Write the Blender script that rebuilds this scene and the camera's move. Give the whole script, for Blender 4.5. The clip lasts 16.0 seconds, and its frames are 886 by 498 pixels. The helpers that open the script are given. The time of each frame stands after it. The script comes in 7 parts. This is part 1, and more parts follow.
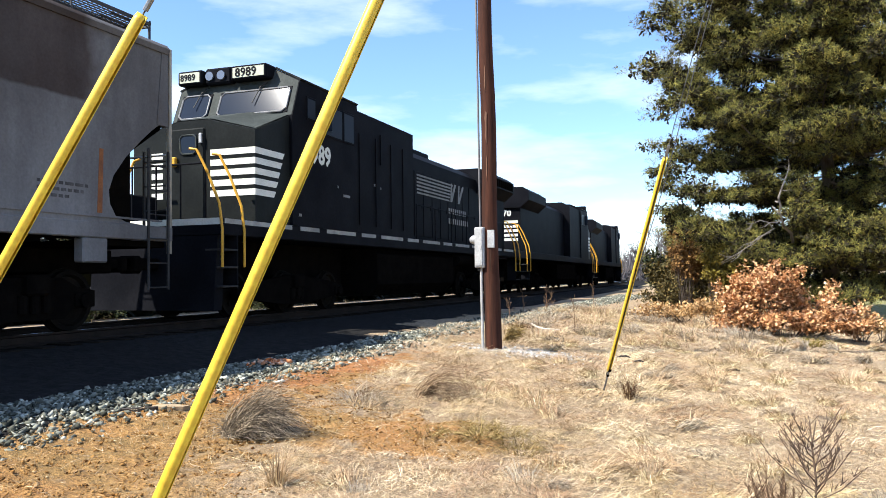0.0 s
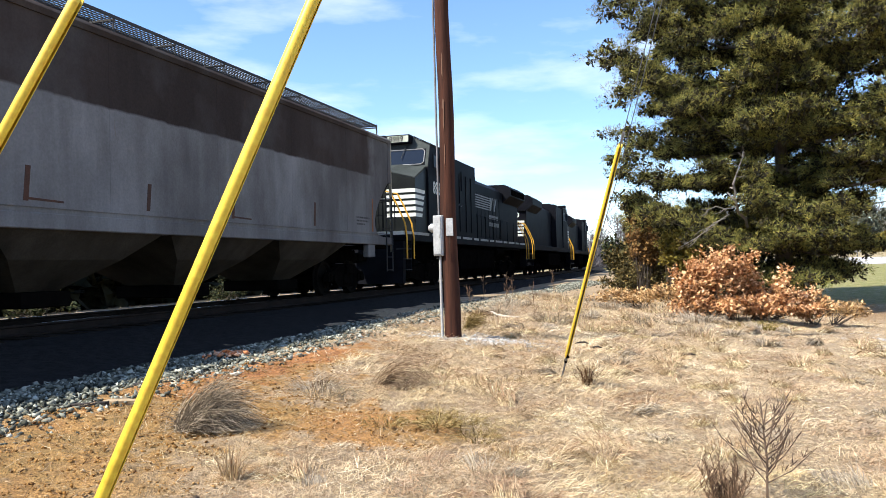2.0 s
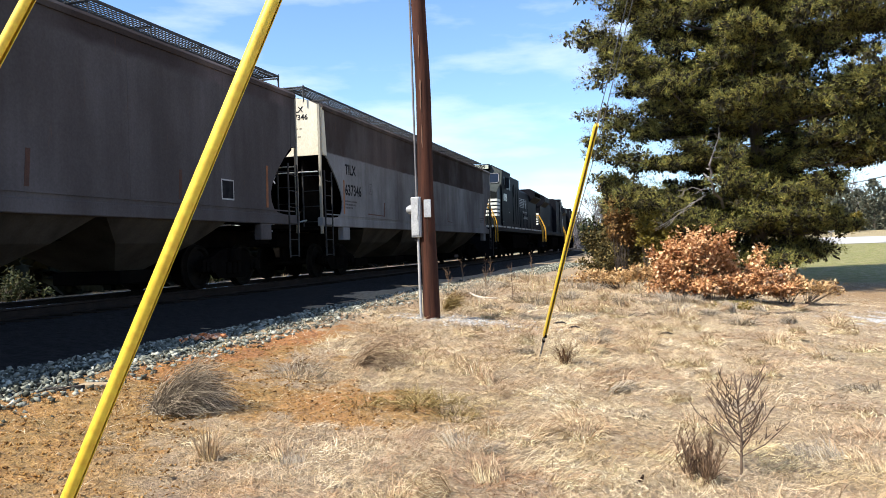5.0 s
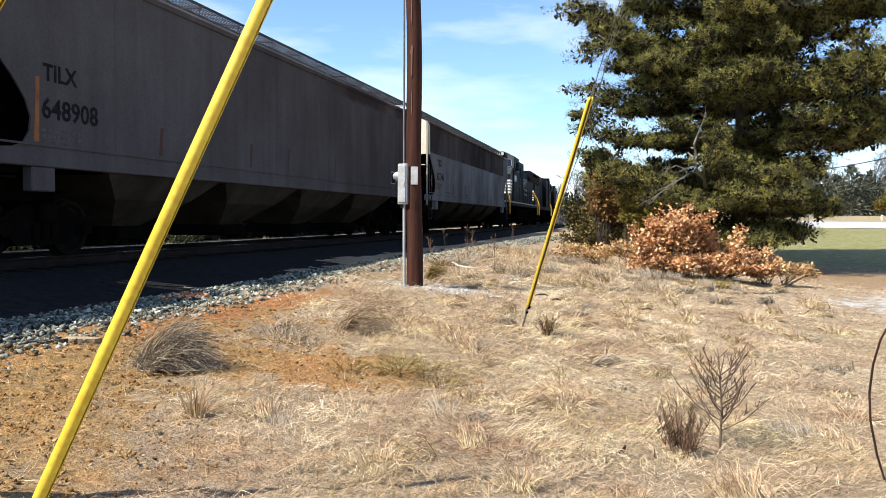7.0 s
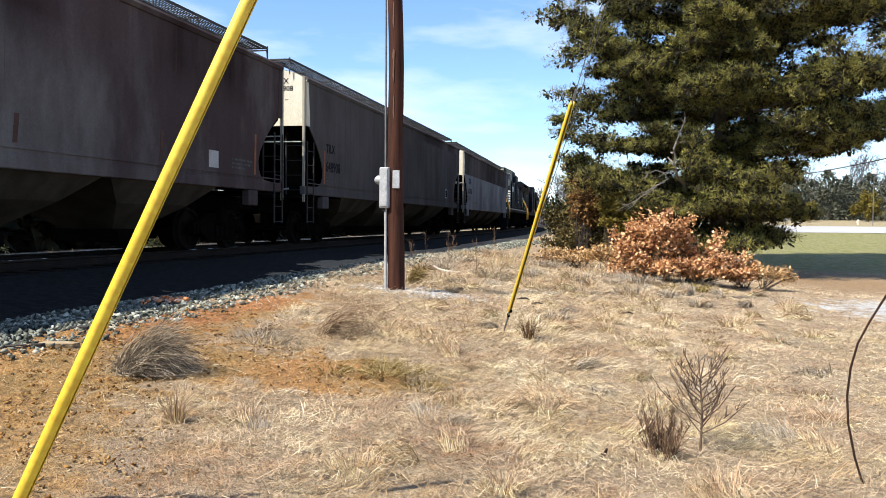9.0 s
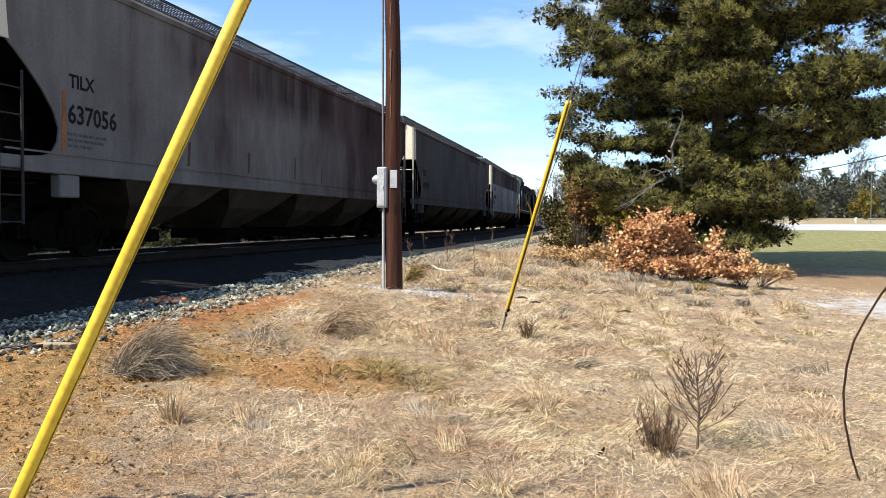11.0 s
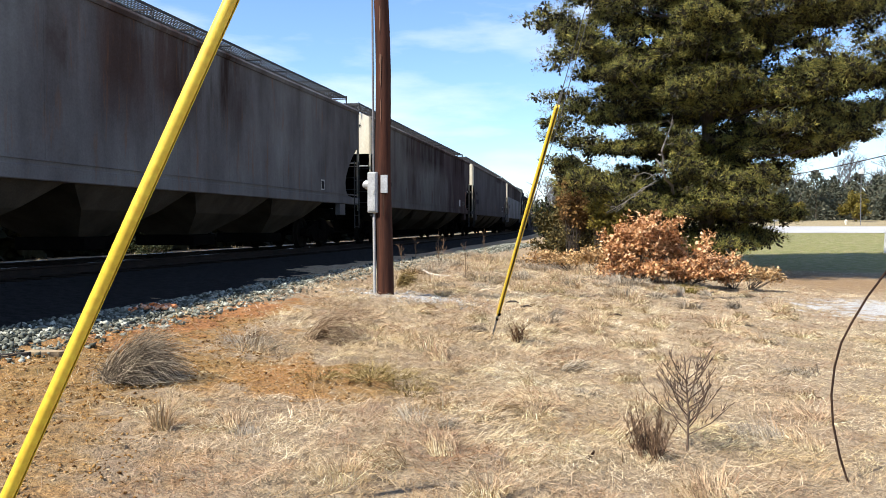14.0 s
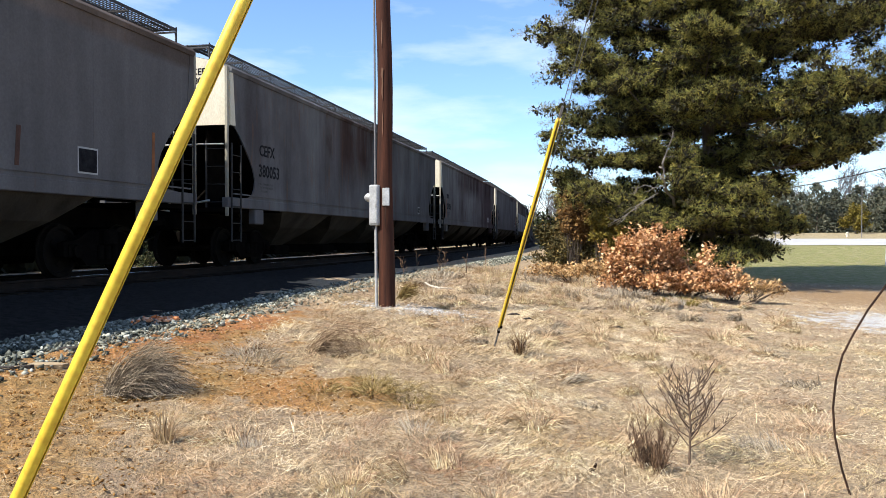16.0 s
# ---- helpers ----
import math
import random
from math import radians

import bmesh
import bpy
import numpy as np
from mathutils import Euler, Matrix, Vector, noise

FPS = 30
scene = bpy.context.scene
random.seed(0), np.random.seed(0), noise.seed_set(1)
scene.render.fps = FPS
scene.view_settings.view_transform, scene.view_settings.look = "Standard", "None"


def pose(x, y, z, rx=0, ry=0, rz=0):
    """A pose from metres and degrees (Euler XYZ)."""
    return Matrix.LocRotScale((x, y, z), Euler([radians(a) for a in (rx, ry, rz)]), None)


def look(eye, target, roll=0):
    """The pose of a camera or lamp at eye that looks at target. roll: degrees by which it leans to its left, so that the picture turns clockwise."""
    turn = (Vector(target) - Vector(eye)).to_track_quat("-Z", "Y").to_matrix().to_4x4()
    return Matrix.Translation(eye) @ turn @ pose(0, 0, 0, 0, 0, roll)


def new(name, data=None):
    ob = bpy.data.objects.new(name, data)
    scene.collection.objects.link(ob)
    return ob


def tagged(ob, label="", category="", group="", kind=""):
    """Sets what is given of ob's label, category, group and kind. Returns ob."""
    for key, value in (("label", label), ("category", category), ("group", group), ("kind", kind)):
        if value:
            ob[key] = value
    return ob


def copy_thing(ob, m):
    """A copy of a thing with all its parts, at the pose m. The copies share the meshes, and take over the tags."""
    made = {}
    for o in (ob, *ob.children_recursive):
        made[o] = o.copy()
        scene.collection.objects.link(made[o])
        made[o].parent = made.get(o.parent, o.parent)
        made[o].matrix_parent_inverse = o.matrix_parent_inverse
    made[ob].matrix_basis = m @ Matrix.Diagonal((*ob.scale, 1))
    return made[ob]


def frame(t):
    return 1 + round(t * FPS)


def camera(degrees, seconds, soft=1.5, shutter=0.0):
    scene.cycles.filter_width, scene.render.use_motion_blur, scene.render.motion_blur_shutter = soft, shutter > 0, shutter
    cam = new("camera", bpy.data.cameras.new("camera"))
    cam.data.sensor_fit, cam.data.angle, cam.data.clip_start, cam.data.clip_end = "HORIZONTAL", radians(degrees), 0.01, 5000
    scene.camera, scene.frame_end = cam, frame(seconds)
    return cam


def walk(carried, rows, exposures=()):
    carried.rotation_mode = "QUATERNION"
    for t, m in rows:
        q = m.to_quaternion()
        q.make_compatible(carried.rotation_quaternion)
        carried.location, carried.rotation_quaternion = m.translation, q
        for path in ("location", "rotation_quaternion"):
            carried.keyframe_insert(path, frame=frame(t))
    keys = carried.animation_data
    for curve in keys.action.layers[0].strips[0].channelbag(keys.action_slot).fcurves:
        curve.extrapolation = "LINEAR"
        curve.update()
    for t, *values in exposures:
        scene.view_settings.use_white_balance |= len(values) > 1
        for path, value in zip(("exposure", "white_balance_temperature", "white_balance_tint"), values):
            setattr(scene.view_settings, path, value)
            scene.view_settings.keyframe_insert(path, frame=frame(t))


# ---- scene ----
cam = camera(57.3, 16.0, soft=0.85)
walk(cam, [
    (0, pose(0.023, -0.046, 1.672, 92.03, 0.72, 20.19)),
    (0.5, pose(0.026, -0.009, 1.669, 91.49, 0.73, 21.06)),
    (1, pose(0.039, 0.018, 1.662, 91.39, 0.93, 19.32)),
    (1.5, pose(0.046, 0.012, 1.663, 91.21, 1.01, 17.68)),
    (2, pose(0.054, 0.013, 1.673, 91.16, 1.35, 17.50)),
    (2.5, pose(0.057, 0.025, 1.666, 90.84, 1.18, 16.89)),
    (3, pose(0.069, 0.025, 1.659, 90.67, 1.34, 16.35)),
    (3.5, pose(0.080, 0.027, 1.655, 90.63, 1.75, 16.27)),
    (4, pose(0.099, 0.047, 1.650, 90.41, 2.20, 15.91)),
    (6.5, pose(-0.019, -0.012, 1.630, 88.44, 0.15, 15.29)),
    (7, pose(-0.024, -0.005, 1.626, 87.76, -0.46, 14.59)),
    (7.5, pose(-0.028, -0.007, 1.628, 87.90, -0.60, 13.63)),
    (8, pose(-0.034, -0.000, 1.628, 87.83, -0.85, 13.24)),
    (8.5, pose(-0.032, -0.009, 1.631, 88.20, -0.58, 13.20)),
    (9, pose(-0.032, -0.006, 1.627, 88.04, -0.57, 13.26)),
    (11.5, pose(-0.011, -0.009, 1.627, 88.01, -0.24, 13.07)),
    (12, pose(-0.004, -0.015, 1.631, 88.36, -0.17, 12.96)),
    (12.5, pose(-0.001, -0.019, 1.632, 88.52, -0.09, 12.82)),
    (13, pose(0.001, -0.014, 1.631, 88.75, -0.07, 12.72)),
    (13.5, pose(0.001, -0.014, 1.628, 88.57, 0.02, 12.73)),
    (14, pose(0.005, -0.007, 1.629, 88.32, -0.00, 12.60)),
    (14.5, pose(0.011, -0.011, 1.626, 88.27, -0.16, 12.42)),
    (15, pose(0.003, -0.008, 1.627, 88.39, -0.11, 12.41)),
    (15.5, pose(0.005, -0.021, 1.633, 88.98, -0.13, 12.77)),
    (16, pose(0.004, -0.035, 1.634, 89.19, 0.01, 12.68)),
], exposures=[(0.0, 1.28), (1.5, 1.20), (4.0, 1.10), (6.5, 1.02), (9.0, 0.98), (16.0, 0.96)])

# ---- light ----
SUN = Vector((-0.60, -0.60, 1.0)).normalized()
world = bpy.data.worlds.new("sky")
scene.world = world
world.use_nodes = True
wn, wl = world.node_tree.nodes, world.node_tree.links
wn.clear()
w_out, w_bg, w_sky = wn.new("ShaderNodeOutputWorld"), wn.new("ShaderNodeBackground"), wn.new("ShaderNodeTexSky")
w_sky.sky_type, w_sky.sun_disc = "NISHITA", False
w_sky.sun_elevation, w_sky.sun_rotation = math.asin(SUN.z), math.atan2(SUN.x, SUN.y)
w_sky.air_density, w_sky.dust_density, w_sky.ozone_density = 1.0, 0.1, 2.5
w_bg.inputs["Strength"].default_value = 0.100
# thin streaks of high cloud
w_co, w_map, w_noise = wn.new("ShaderNodeTexCoord"), wn.new("ShaderNodeMapping"), wn.new("ShaderNodeTexNoise")
w_map.inputs["Scale"].default_value = (2.2, 2.2, 9.0)
w_map.inputs["Location"].default_value = (0.35, 0.2, 0.55)
w_noise.inputs["Scale"].default_value, w_noise.inputs["Detail"].default_value = 1.5, 7.0
w_noise.inputs["Roughness"].default_value = 0.55
w_ramp, w_mix = wn.new("ShaderNodeValToRGB"), wn.new("ShaderNodeMixRGB")
w_ramp.color_ramp.elements[0].position, w_ramp.color_ramp.elements[1].position = 0.46, 0.86
w_mix.inputs[2].default_value = (6.6, 7.0, 7.4, 1)
wl.new(w_co.outputs["Generated"], w_map.inputs["Vector"])
wl.new(w_map.outputs["Vector"], w_noise.inputs["Vector"])
wl.new(w_noise.outputs["Fac"], w_ramp.inputs["Fac"])
wl.new(w_ramp.outputs["Color"], w_mix.inputs[0])
w_tint = wn.new("ShaderNodeMixRGB")
w_tint.blend_type, w_tint.inputs[0].default_value, w_tint.inputs[2].default_value = "MULTIPLY", 1.0, (0.87, 1.00, 1.20, 1)
wl.new(w_sky.outputs["Color"], w_tint.inputs[1])
wl.new(w_tint.outputs["Color"], w_mix.inputs[1])
wl.new(w_mix.outputs["Color"], w_bg.inputs["Color"])
wl.new(w_bg.outputs["Background"], w_out.inputs["Surface"])
sun = new("sun", bpy.data.lights.new("sun", "SUN"))
sun.data.energy, sun.data.angle, sun.data.color = 5.0, radians(0.55), (1.0, 0.95, 0.87)
sun.matrix_world = look(SUN * 50, (0, 0, 0))

# ---- materials ----


def nodes_of(name):
    m = bpy.data.materials.new(name)
    m.use_nodes = True
    nt = m.node_tree
    bsdf = nt.nodes["Principled BSDF"]
    return m, nt.nodes, nt.links, bsdf


def noise_node(nd, lk, vec, scale, detail=4.0, rough=0.55):
    t = nd.new("ShaderNodeTexNoise")
    t.inputs["Scale"].default_value, t.inputs["Detail"].default_value = scale, detail
    t.inputs["Roughness"].default_value = rough
    if vec is not None:
        lk.new(vec, t.inputs["Vector"])
    return t.outputs["Fac"]


def ramp_node(nd, lk, fac, stops):
    r = nd.new("ShaderNodeValToRGB")
    el = r.color_ramp.elements
    while len(el) < len(stops):
        el.new(0.5)
    for e, (p, c) in zip(el, stops):
        e.position, e.color = p, (*c, 1) if len(c) == 3 else c
    lk.new(fac, r.inputs["Fac"])
    return r.outputs["Color"]


def mix_node(nd, lk, fac, a, b, mode="MIX"):
    x = nd.new("ShaderNodeMixRGB")
    x.blend_type = mode
    for sock, val in ((x.inputs[0], fac), (x.inputs[1], a), (x.inputs[2], b)):
        if isinstance(val, (int, float)):
            sock.default_value = val
        elif isinstance(val, tuple):
            sock.default_value = (*val, 1)
        else:
            lk.new(val, sock)
    return x.outputs["Color"]


def math_node(nd, lk, op, a, b=0.0, clamp=False):
    x = nd.new("ShaderNodeMath")
    x.operation, x.use_clamp = op, clamp
    for sock, val in ((x.inputs[0], a), (x.inputs[1], b)):
        if isinstance(val, (int, float)):
            sock.default_value = val
        else:
            lk.new(val, sock)
    return x.outputs["Value"]


def mapped(nd, lk, vec, scale=(1, 1, 1), loc=(0, 0, 0)):
    m = nd.new("ShaderNodeMapping")
    m.inputs["Scale"].default_value, m.inputs["Location"].default_value = scale, loc
    lk.new(vec, m.inputs["Vector"])
    return m.outputs["Vector"]


def bump_node(nd, lk, height, strength, dist):
    b = nd.new("ShaderNodeBump")
    b.inputs["Strength"].default_value, b.inputs["Distance"].default_value = strength, dist
    lk.new(height, b.inputs["Height"])
    return b.outputs["Normal"]


def mat(name, col, col2=None, rough=0.6, metal=0.0, coarse=3.0, fine=40.0, bump=0.15, dist=0.01, stretch=(1, 1, 1), rand=0.0, spec=0.4):
    """Two tones mixed by a coarse noise, broken by a fine one, with fine relief."""
    m, nd, lk, bs = nodes_of(name)
    vec = mapped(nd, lk, nd.new("ShaderNodeTexCoord").outputs["Object"], stretch)
    col2 = col2 or tuple(c * 0.65 for c in col)
    c = ramp_node(nd, lk, noise_node(nd, lk, vec, coarse), [(0.35, col), (0.68, col2)])
    fn = noise_node(nd, lk, vec, fine, 3.0)
    c = mix_node(nd, lk, 0.35, c, ramp_node(nd, lk, fn, [(0.3, (0.25, 0.25, 0.25)), (0.7, (0.75, 0.75, 0.75))]), "OVERLAY")
    if rand:
        oi = nd.new("ShaderNodeObjectInfo").outputs["Random"]
        c = mix_node(nd, lk, rand, c, ramp_node(nd, lk, oi, [(0.0, (0.15, 0.15, 0.15)), (1.0, (0.85, 0.85, 0.85))]), "OVERLAY")
    lk.new(c, bs.inputs["Base Color"])
    bs.inputs["Roughness"].default_value, bs.inputs["Metallic"].default_value = rough, metal
    bs.inputs["Specular IOR Level"].default_value = spec
    if bump:
        lk.new(bump_node(nd, lk, fn, bump, dist), bs.inputs["Normal"])
    return m


def island_mat(name, stops, rough=0.7, through_light=0.0, patch=0.0, mottled=False):
    """Each loose piece takes its own tone; some light passes through thin leaves."""
    m, nd, lk, bs = nodes_of(name)
    geo = nd.new("ShaderNodeNewGeometry")
    c = ramp_node(nd, lk, geo.outputs["Random Per Island"], stops)
    if patch:
        n = noise_node(nd, lk, nd.new("ShaderNodeTexCoord").outputs["Object"], 1.3, 4.0)
        c = mix_node(nd, lk, patch, c, ramp_node(nd, lk, n, [(0.35, (0.2, 0.2, 0.2)), (0.65, (0.8, 0.8, 0.8))]), "OVERLAY")
    if mottled:
        # purplish, plain, golden and olive zones
        co = nd.new("ShaderNodeTexCoord").outputs["Object"]
        z1, z2 = noise_node(nd, lk, co, 0.9, 5.0, 0.65), noise_node(nd, lk, mapped(nd, lk, co, (1, 1, 1), (7, 3, 0)), 0.6, 4.0)
        c = mix_node(nd, lk, 1.0, c, ramp_node(nd, lk, z1, [(0.38, (0.56, 0.45, 0.42)), (0.48, (0.90, 0.84, 0.79)), (0.60, (1.0, 0.99, 0.95))]), "MULTIPLY")
        c = mix_node(nd, lk, 1.0, c, ramp_node(nd, lk, z2, [(0.54, (1, 1, 1)), (0.70, (0.86, 0.87, 0.70))]), "MULTIPLY")
        sep = nd.new("ShaderNodeSeparateXYZ")
        lk.new(co, sep.inputs["Vector"])
        dx = math_node(nd, lk, "MULTIPLY", math_node(nd, lk, "ADD", sep.outputs["X"], 2.3), 0.5)
        dy = math_node(nd, lk, "SUBTRACT", sep.outputs["Y"], 4.0)
        d = math_node(nd, lk, "SQRT", math_node(nd, lk, "ADD", math_node(nd, lk, "MULTIPLY", dx, dx), math_node(nd, lk, "MULTIPLY", dy, dy)))
        d = math_node(nd, lk, "ADD", d, math_node(nd, lk, "MULTIPLY", math_node(nd, lk, "SUBTRACT", z1, 0.5), 3.0))
        c = mix_node(nd, lk, math_node(nd, lk, "SUBTRACT", 1.25, d, True), c, mix_node(nd, lk, 1.0, c, (0.70, 0.60, 0.57), "MULTIPLY"))
    lk.new(c, bs.inputs["Base Color"])
    bs.inputs["Roughness"].default_value = rough
    bs.inputs["Specular IOR Level"].default_value = 0.12
    if through_light:
        tr, mx = nd.new("ShaderNodeBsdfTranslucent"), nd.new("ShaderNodeMixShader")
        lk.new(c, tr.inputs["Color"])
        mx.inputs["Fac"].default_value = through_light
        lk.new(bs.outputs["BSDF"], mx.inputs[1])
        lk.new(tr.outputs["BSDF"], mx.inputs[2])
        lk.new(mx.outputs["Shader"], nd["Material Output"].inputs["Surface"])
    return m


def hopper_paint(name, base, band, band_z, band_y, rust, seed, band_end=99.0, dust=0.4, lean=0.065, dirt=(0.044, 0.038, 0.036), crisp=7.0, broken=0.0, fray=0.22):
    """Grey car paint with a faded dark band along the top, run-down streaks and rust."""
    m, nd, lk, bs = nodes_of(name)
    vec = nd.new("ShaderNodeTexCoord").outputs["Object"]
    sep = nd.new("ShaderNodeSeparateXYZ")
    lk.new(vec, sep.inputs["Vector"])
    big = noise_node(nd, lk, mapped(nd, lk, vec, (1, 1, 1), (seed, seed, 0)), 0.7, 4.0)
    streak = noise_node(nd, lk, mapped(nd, lk, vec, (1, 1.6, 0.12), (seed, 0, seed)), 1.6, 6.0, 0.6)
    fine = noise_node(nd, lk, vec, 26.0, 4.0)
    c = mix_node(nd, lk, 0.55, base, ramp_node(nd, lk, big, [(0.3, tuple(v * 0.72 for v in base)), (0.7, tuple(min(1, v * 1.12) for v in base))]))
    c = mix_node(nd, lk, 0.28, c, ramp_node(nd, lk, streak, [(0.35, (0.28, 0.27, 0.26)), (0.62, (0.62, 0.62, 0.62))]), "OVERLAY")
    # the band: above band_z and past band_y, with a frayed edge
    edge = math_node(nd, lk, "ADD", sep.outputs["Z"], math_node(nd, lk, "MULTIPLY", math_node(nd, lk, "SUBTRACT", streak, 0.5), fray))
    up = math_node(nd, lk, "MULTIPLY", math_node(nd, lk, "SUBTRACT", edge, band_z), crisp, True)
    along = math_node(nd, lk, "ADD", sep.outputs["Y"], math_node(nd, lk, "MULTIPLY", math_node(nd, lk, "SUBTRACT", big, 0.5), 3.0))
    al = math_node(nd, lk, "MULTIPLY", math_node(nd, lk, "SUBTRACT", along, band_y), 0.7, True)
    bandmask = math_node(nd, lk, "MULTIPLY", up, al)
    bandmask = math_node(nd, lk, "MULTIPLY", bandmask, math_node(nd, lk, "MULTIPLY", math_node(nd, lk, "SUBTRACT", band_end, along), 1.6, True))
    bandmask = math_node(nd, lk, "MULTIPLY", bandmask, math_node(nd, lk, "ADD", math_node(nd, lk, "MULTIPLY", big, 1.1), 0.42), True)
    if broken:
        torn = noise_node(nd, lk, mapped(nd, lk, vec, (1, 0.9, 0.16), (0, seed, 0)), 1.3, 5.0, 0.6)
        torn = math_node(nd, lk, "MULTIPLY", math_node(nd, lk, "SUBTRACT", torn, 0.40), 6.0, True)
        bandmask = math_node(nd, lk, "MULTIPLY", bandmask, math_node(nd, lk, "ADD", math_node(nd, lk, "MULTIPLY", torn, broken), 1 - broken))
    # brown dust in broad upright patches; lean paints the far cars' dimmer light onto the front
    dn = noise_node(nd, lk, mapped(nd, lk, vec, (1, 0.55, 0.25), (0, seed * 2, 0)), 1.1, 5.0, 0.6)
    dm = math_node(nd, lk, "ADD", math_node(nd, lk, "MULTIPLY", sep.outputs["Y"], lean), math_node(nd, lk, "MULTIPLY", math_node(nd, lk, "SUBTRACT", dn, 0.42), 3.2))
    dm = math_node(nd, lk, "MULTIPLY", math_node(nd, lk, "ADD", dm, 0.25, True), dust)
    c = mix_node(nd, lk, dm, c, dirt)
    # the band's own tone runs from dark smears to greyer worn stretches
    wear = noise_node(nd, lk, mapped(nd, lk, vec, (1, 0.55, 0.10), (seed, 2.0, 0)), 0.9, 4.0, 0.5)
    worn = ramp_node(nd, lk, wear, [(0.36, tuple(v * 0.72 for v in band)), (0.52, band), (0.68, tuple(v * 1.75 + 0.006 for v in band))])
    c = mix_node(nd, lk, bandmask, c, worn)
    # rust runs
    rn = noise_node(nd, lk, mapped(nd, lk, vec, (1, 2.3, 0.3), (seed * 3, 0, 0)), 2.3, 5.0, 0.65)
    rmask = math_node(nd, lk, "MULTIPLY", math_node(nd, lk, "SUBTRACT", rn, 0.70 - rust), 6.0, True)
    c = mix_node(nd, lk, math_node(nd, lk, "MULTIPLY", rmask, 0.6), c, (0.16, 0.075, 0.035))
    c = mix_node(nd, lk, 0.25, c, ramp_node(nd, lk, fine, [(0.3, (0.3, 0.3, 0.3)), (0.7, (0.7, 0.7, 0.7))]), "OVERLAY")
    lk.new(c, bs.inputs["Base Color"])
    bs.inputs["Roughness"].default_value = 0.75
    bs.inputs["Specular IOR Level"].default_value = 0.0
    lk.new(bump_node(nd, lk, big, 0.15, 0.03), bs.inputs["Normal"])
    return m


def ground_mat():
    """Dry straw turf, bare orange clay by the track, a green lawn and a pale gravel patch."""
    m, nd, lk, bs = nodes_of("dry_ground")
    vec = nd.new("ShaderNodeTexCoord").outputs["Object"]
    sep = nd.new("ShaderNodeSeparateXYZ")
    lk.new(vec, sep.inputs["Vector"])
    n1, n2 = noise_node(nd, lk, vec, 0.55, 5.0), noise_node(nd, lk, vec, 2.6, 6.0, 0.65)
    n3, n4 = noise_node(nd, lk, vec, 16.0, 5.0, 0.7), noise_node(nd, lk, mapped(nd, lk, vec, (1.0, 1.0, 1.0), (3, 9, 0)), 60.0, 4.0, 0.7)
    straw = ramp_node(nd, lk, n3, [(0.25, (0.095, 0.062, 0.036)), (0.5, (0.33, 0.245, 0.145)), (0.75, (0.56, 0.44, 0.28))])
    straw = mix_node(nd, lk, ramp_node(nd, lk, n2, [(0.42, (0, 0, 0)), (0.7, (0.7, 0.7, 0.7))]), straw, (0.2584, 0.171, 0.1026))
    clay = ramp_node(nd, lk, n3, [(0.30, (0.050, 0.025, 0.009)), (0.44, (0.25, 0.130, 0.036)), (0.58, (0.40, 0.220, 0.066)), (0.72, (0.56, 0.40, 0.20))])
    clay = mix_node(nd, lk, ramp_node(nd, lk, n2, [(0.38, (0, 0, 0)), (0.62, (0.8, 0.8, 0.8))]), clay, (0.22, 0.140, 0.045))
    rusty = math_node(nd, lk, "MULTIPLY", math_node(nd, lk, "SUBTRACT", n1, 0.50), 7.0, True)
    clay = mix_node(nd, lk, math_node(nd, lk, "MULTIPLY", rusty, 0.6), clay, (0.38, 0.165, 0.045))
    # clay: a strip beside the ballast and a bare patch on the slope
    def blob(cx, cy, rx, ry, soft):
        dx = math_node(nd, lk, "MULTIPLY", math_node(nd, lk, "SUBTRACT", sep.outputs["X"], cx), 1 / rx)
        dy = math_node(nd, lk, "MULTIPLY", math_node(nd, lk, "SUBTRACT", sep.outputs["Y"], cy), 1 / ry)
        d = math_node(nd, lk, "SQRT", math_node(nd, lk, "ADD", math_node(nd, lk, "MULTIPLY", dx, dx), math_node(nd, lk, "MULTIPLY", dy, dy)))
        d = math_node(nd, lk, "ADD", d, math_node(nd, lk, "MULTIPLY", math_node(nd, lk, "SUBTRACT", n2, 0.5), 2.6))
        return math_node(nd, lk, "MULTIPLY", math_node(nd, lk, "SUBTRACT", 1.0, d), soft, True)
    mask = math_node(nd, lk, "MAXIMUM", blob(-4.7, 5.0, 1.55, 4.6, 2.6), blob(-3.15, 6.5, 1.65, 0.95, 2.6))
    mask = math_node(nd, lk, "MAXIMUM", mask, blob(-4.7, 9.6, 0.55, 2.6, 3.0))
    mask = math_node(nd, lk, "MAXIMUM", mask, math_node(nd, lk, "MULTIPLY", blob(-3.9, 3.6, 1.6, 1.7, 2.0), 0.85))
    strip = math_node(nd, lk, "MULTIPLY", blob(-4.95, 9.3, 0.55, 2.6, 2.4), 0.75)
    mask = math_node(nd, lk, "MAXIMUM", mask, strip)
    clay = mix_node(nd, lk, strip, clay, ramp_node(nd, lk, n3, [(0.32, (0.13, 0.045, 0.014)), (0.55, (0.36, 0.135, 0.038)), (0.75, (0.46, 0.23, 0.08))]))
    c = mix_node(nd, lk, mask, straw, clay)
    lawn = ramp_node(nd, lk, n3, [(0.3, (0.076, 0.082, 0.017)), (0.55, (0.182, 0.182, 0.044)), (0.78, (0.33, 0.285, 0.11))])
    lawn = mix_node(nd, lk, ramp_node(nd, lk, n2, [(0.46, (0, 0, 0)), (0.60, (0.75, 0.75, 0.75))]), lawn, (0.27, 0.225, 0.11))
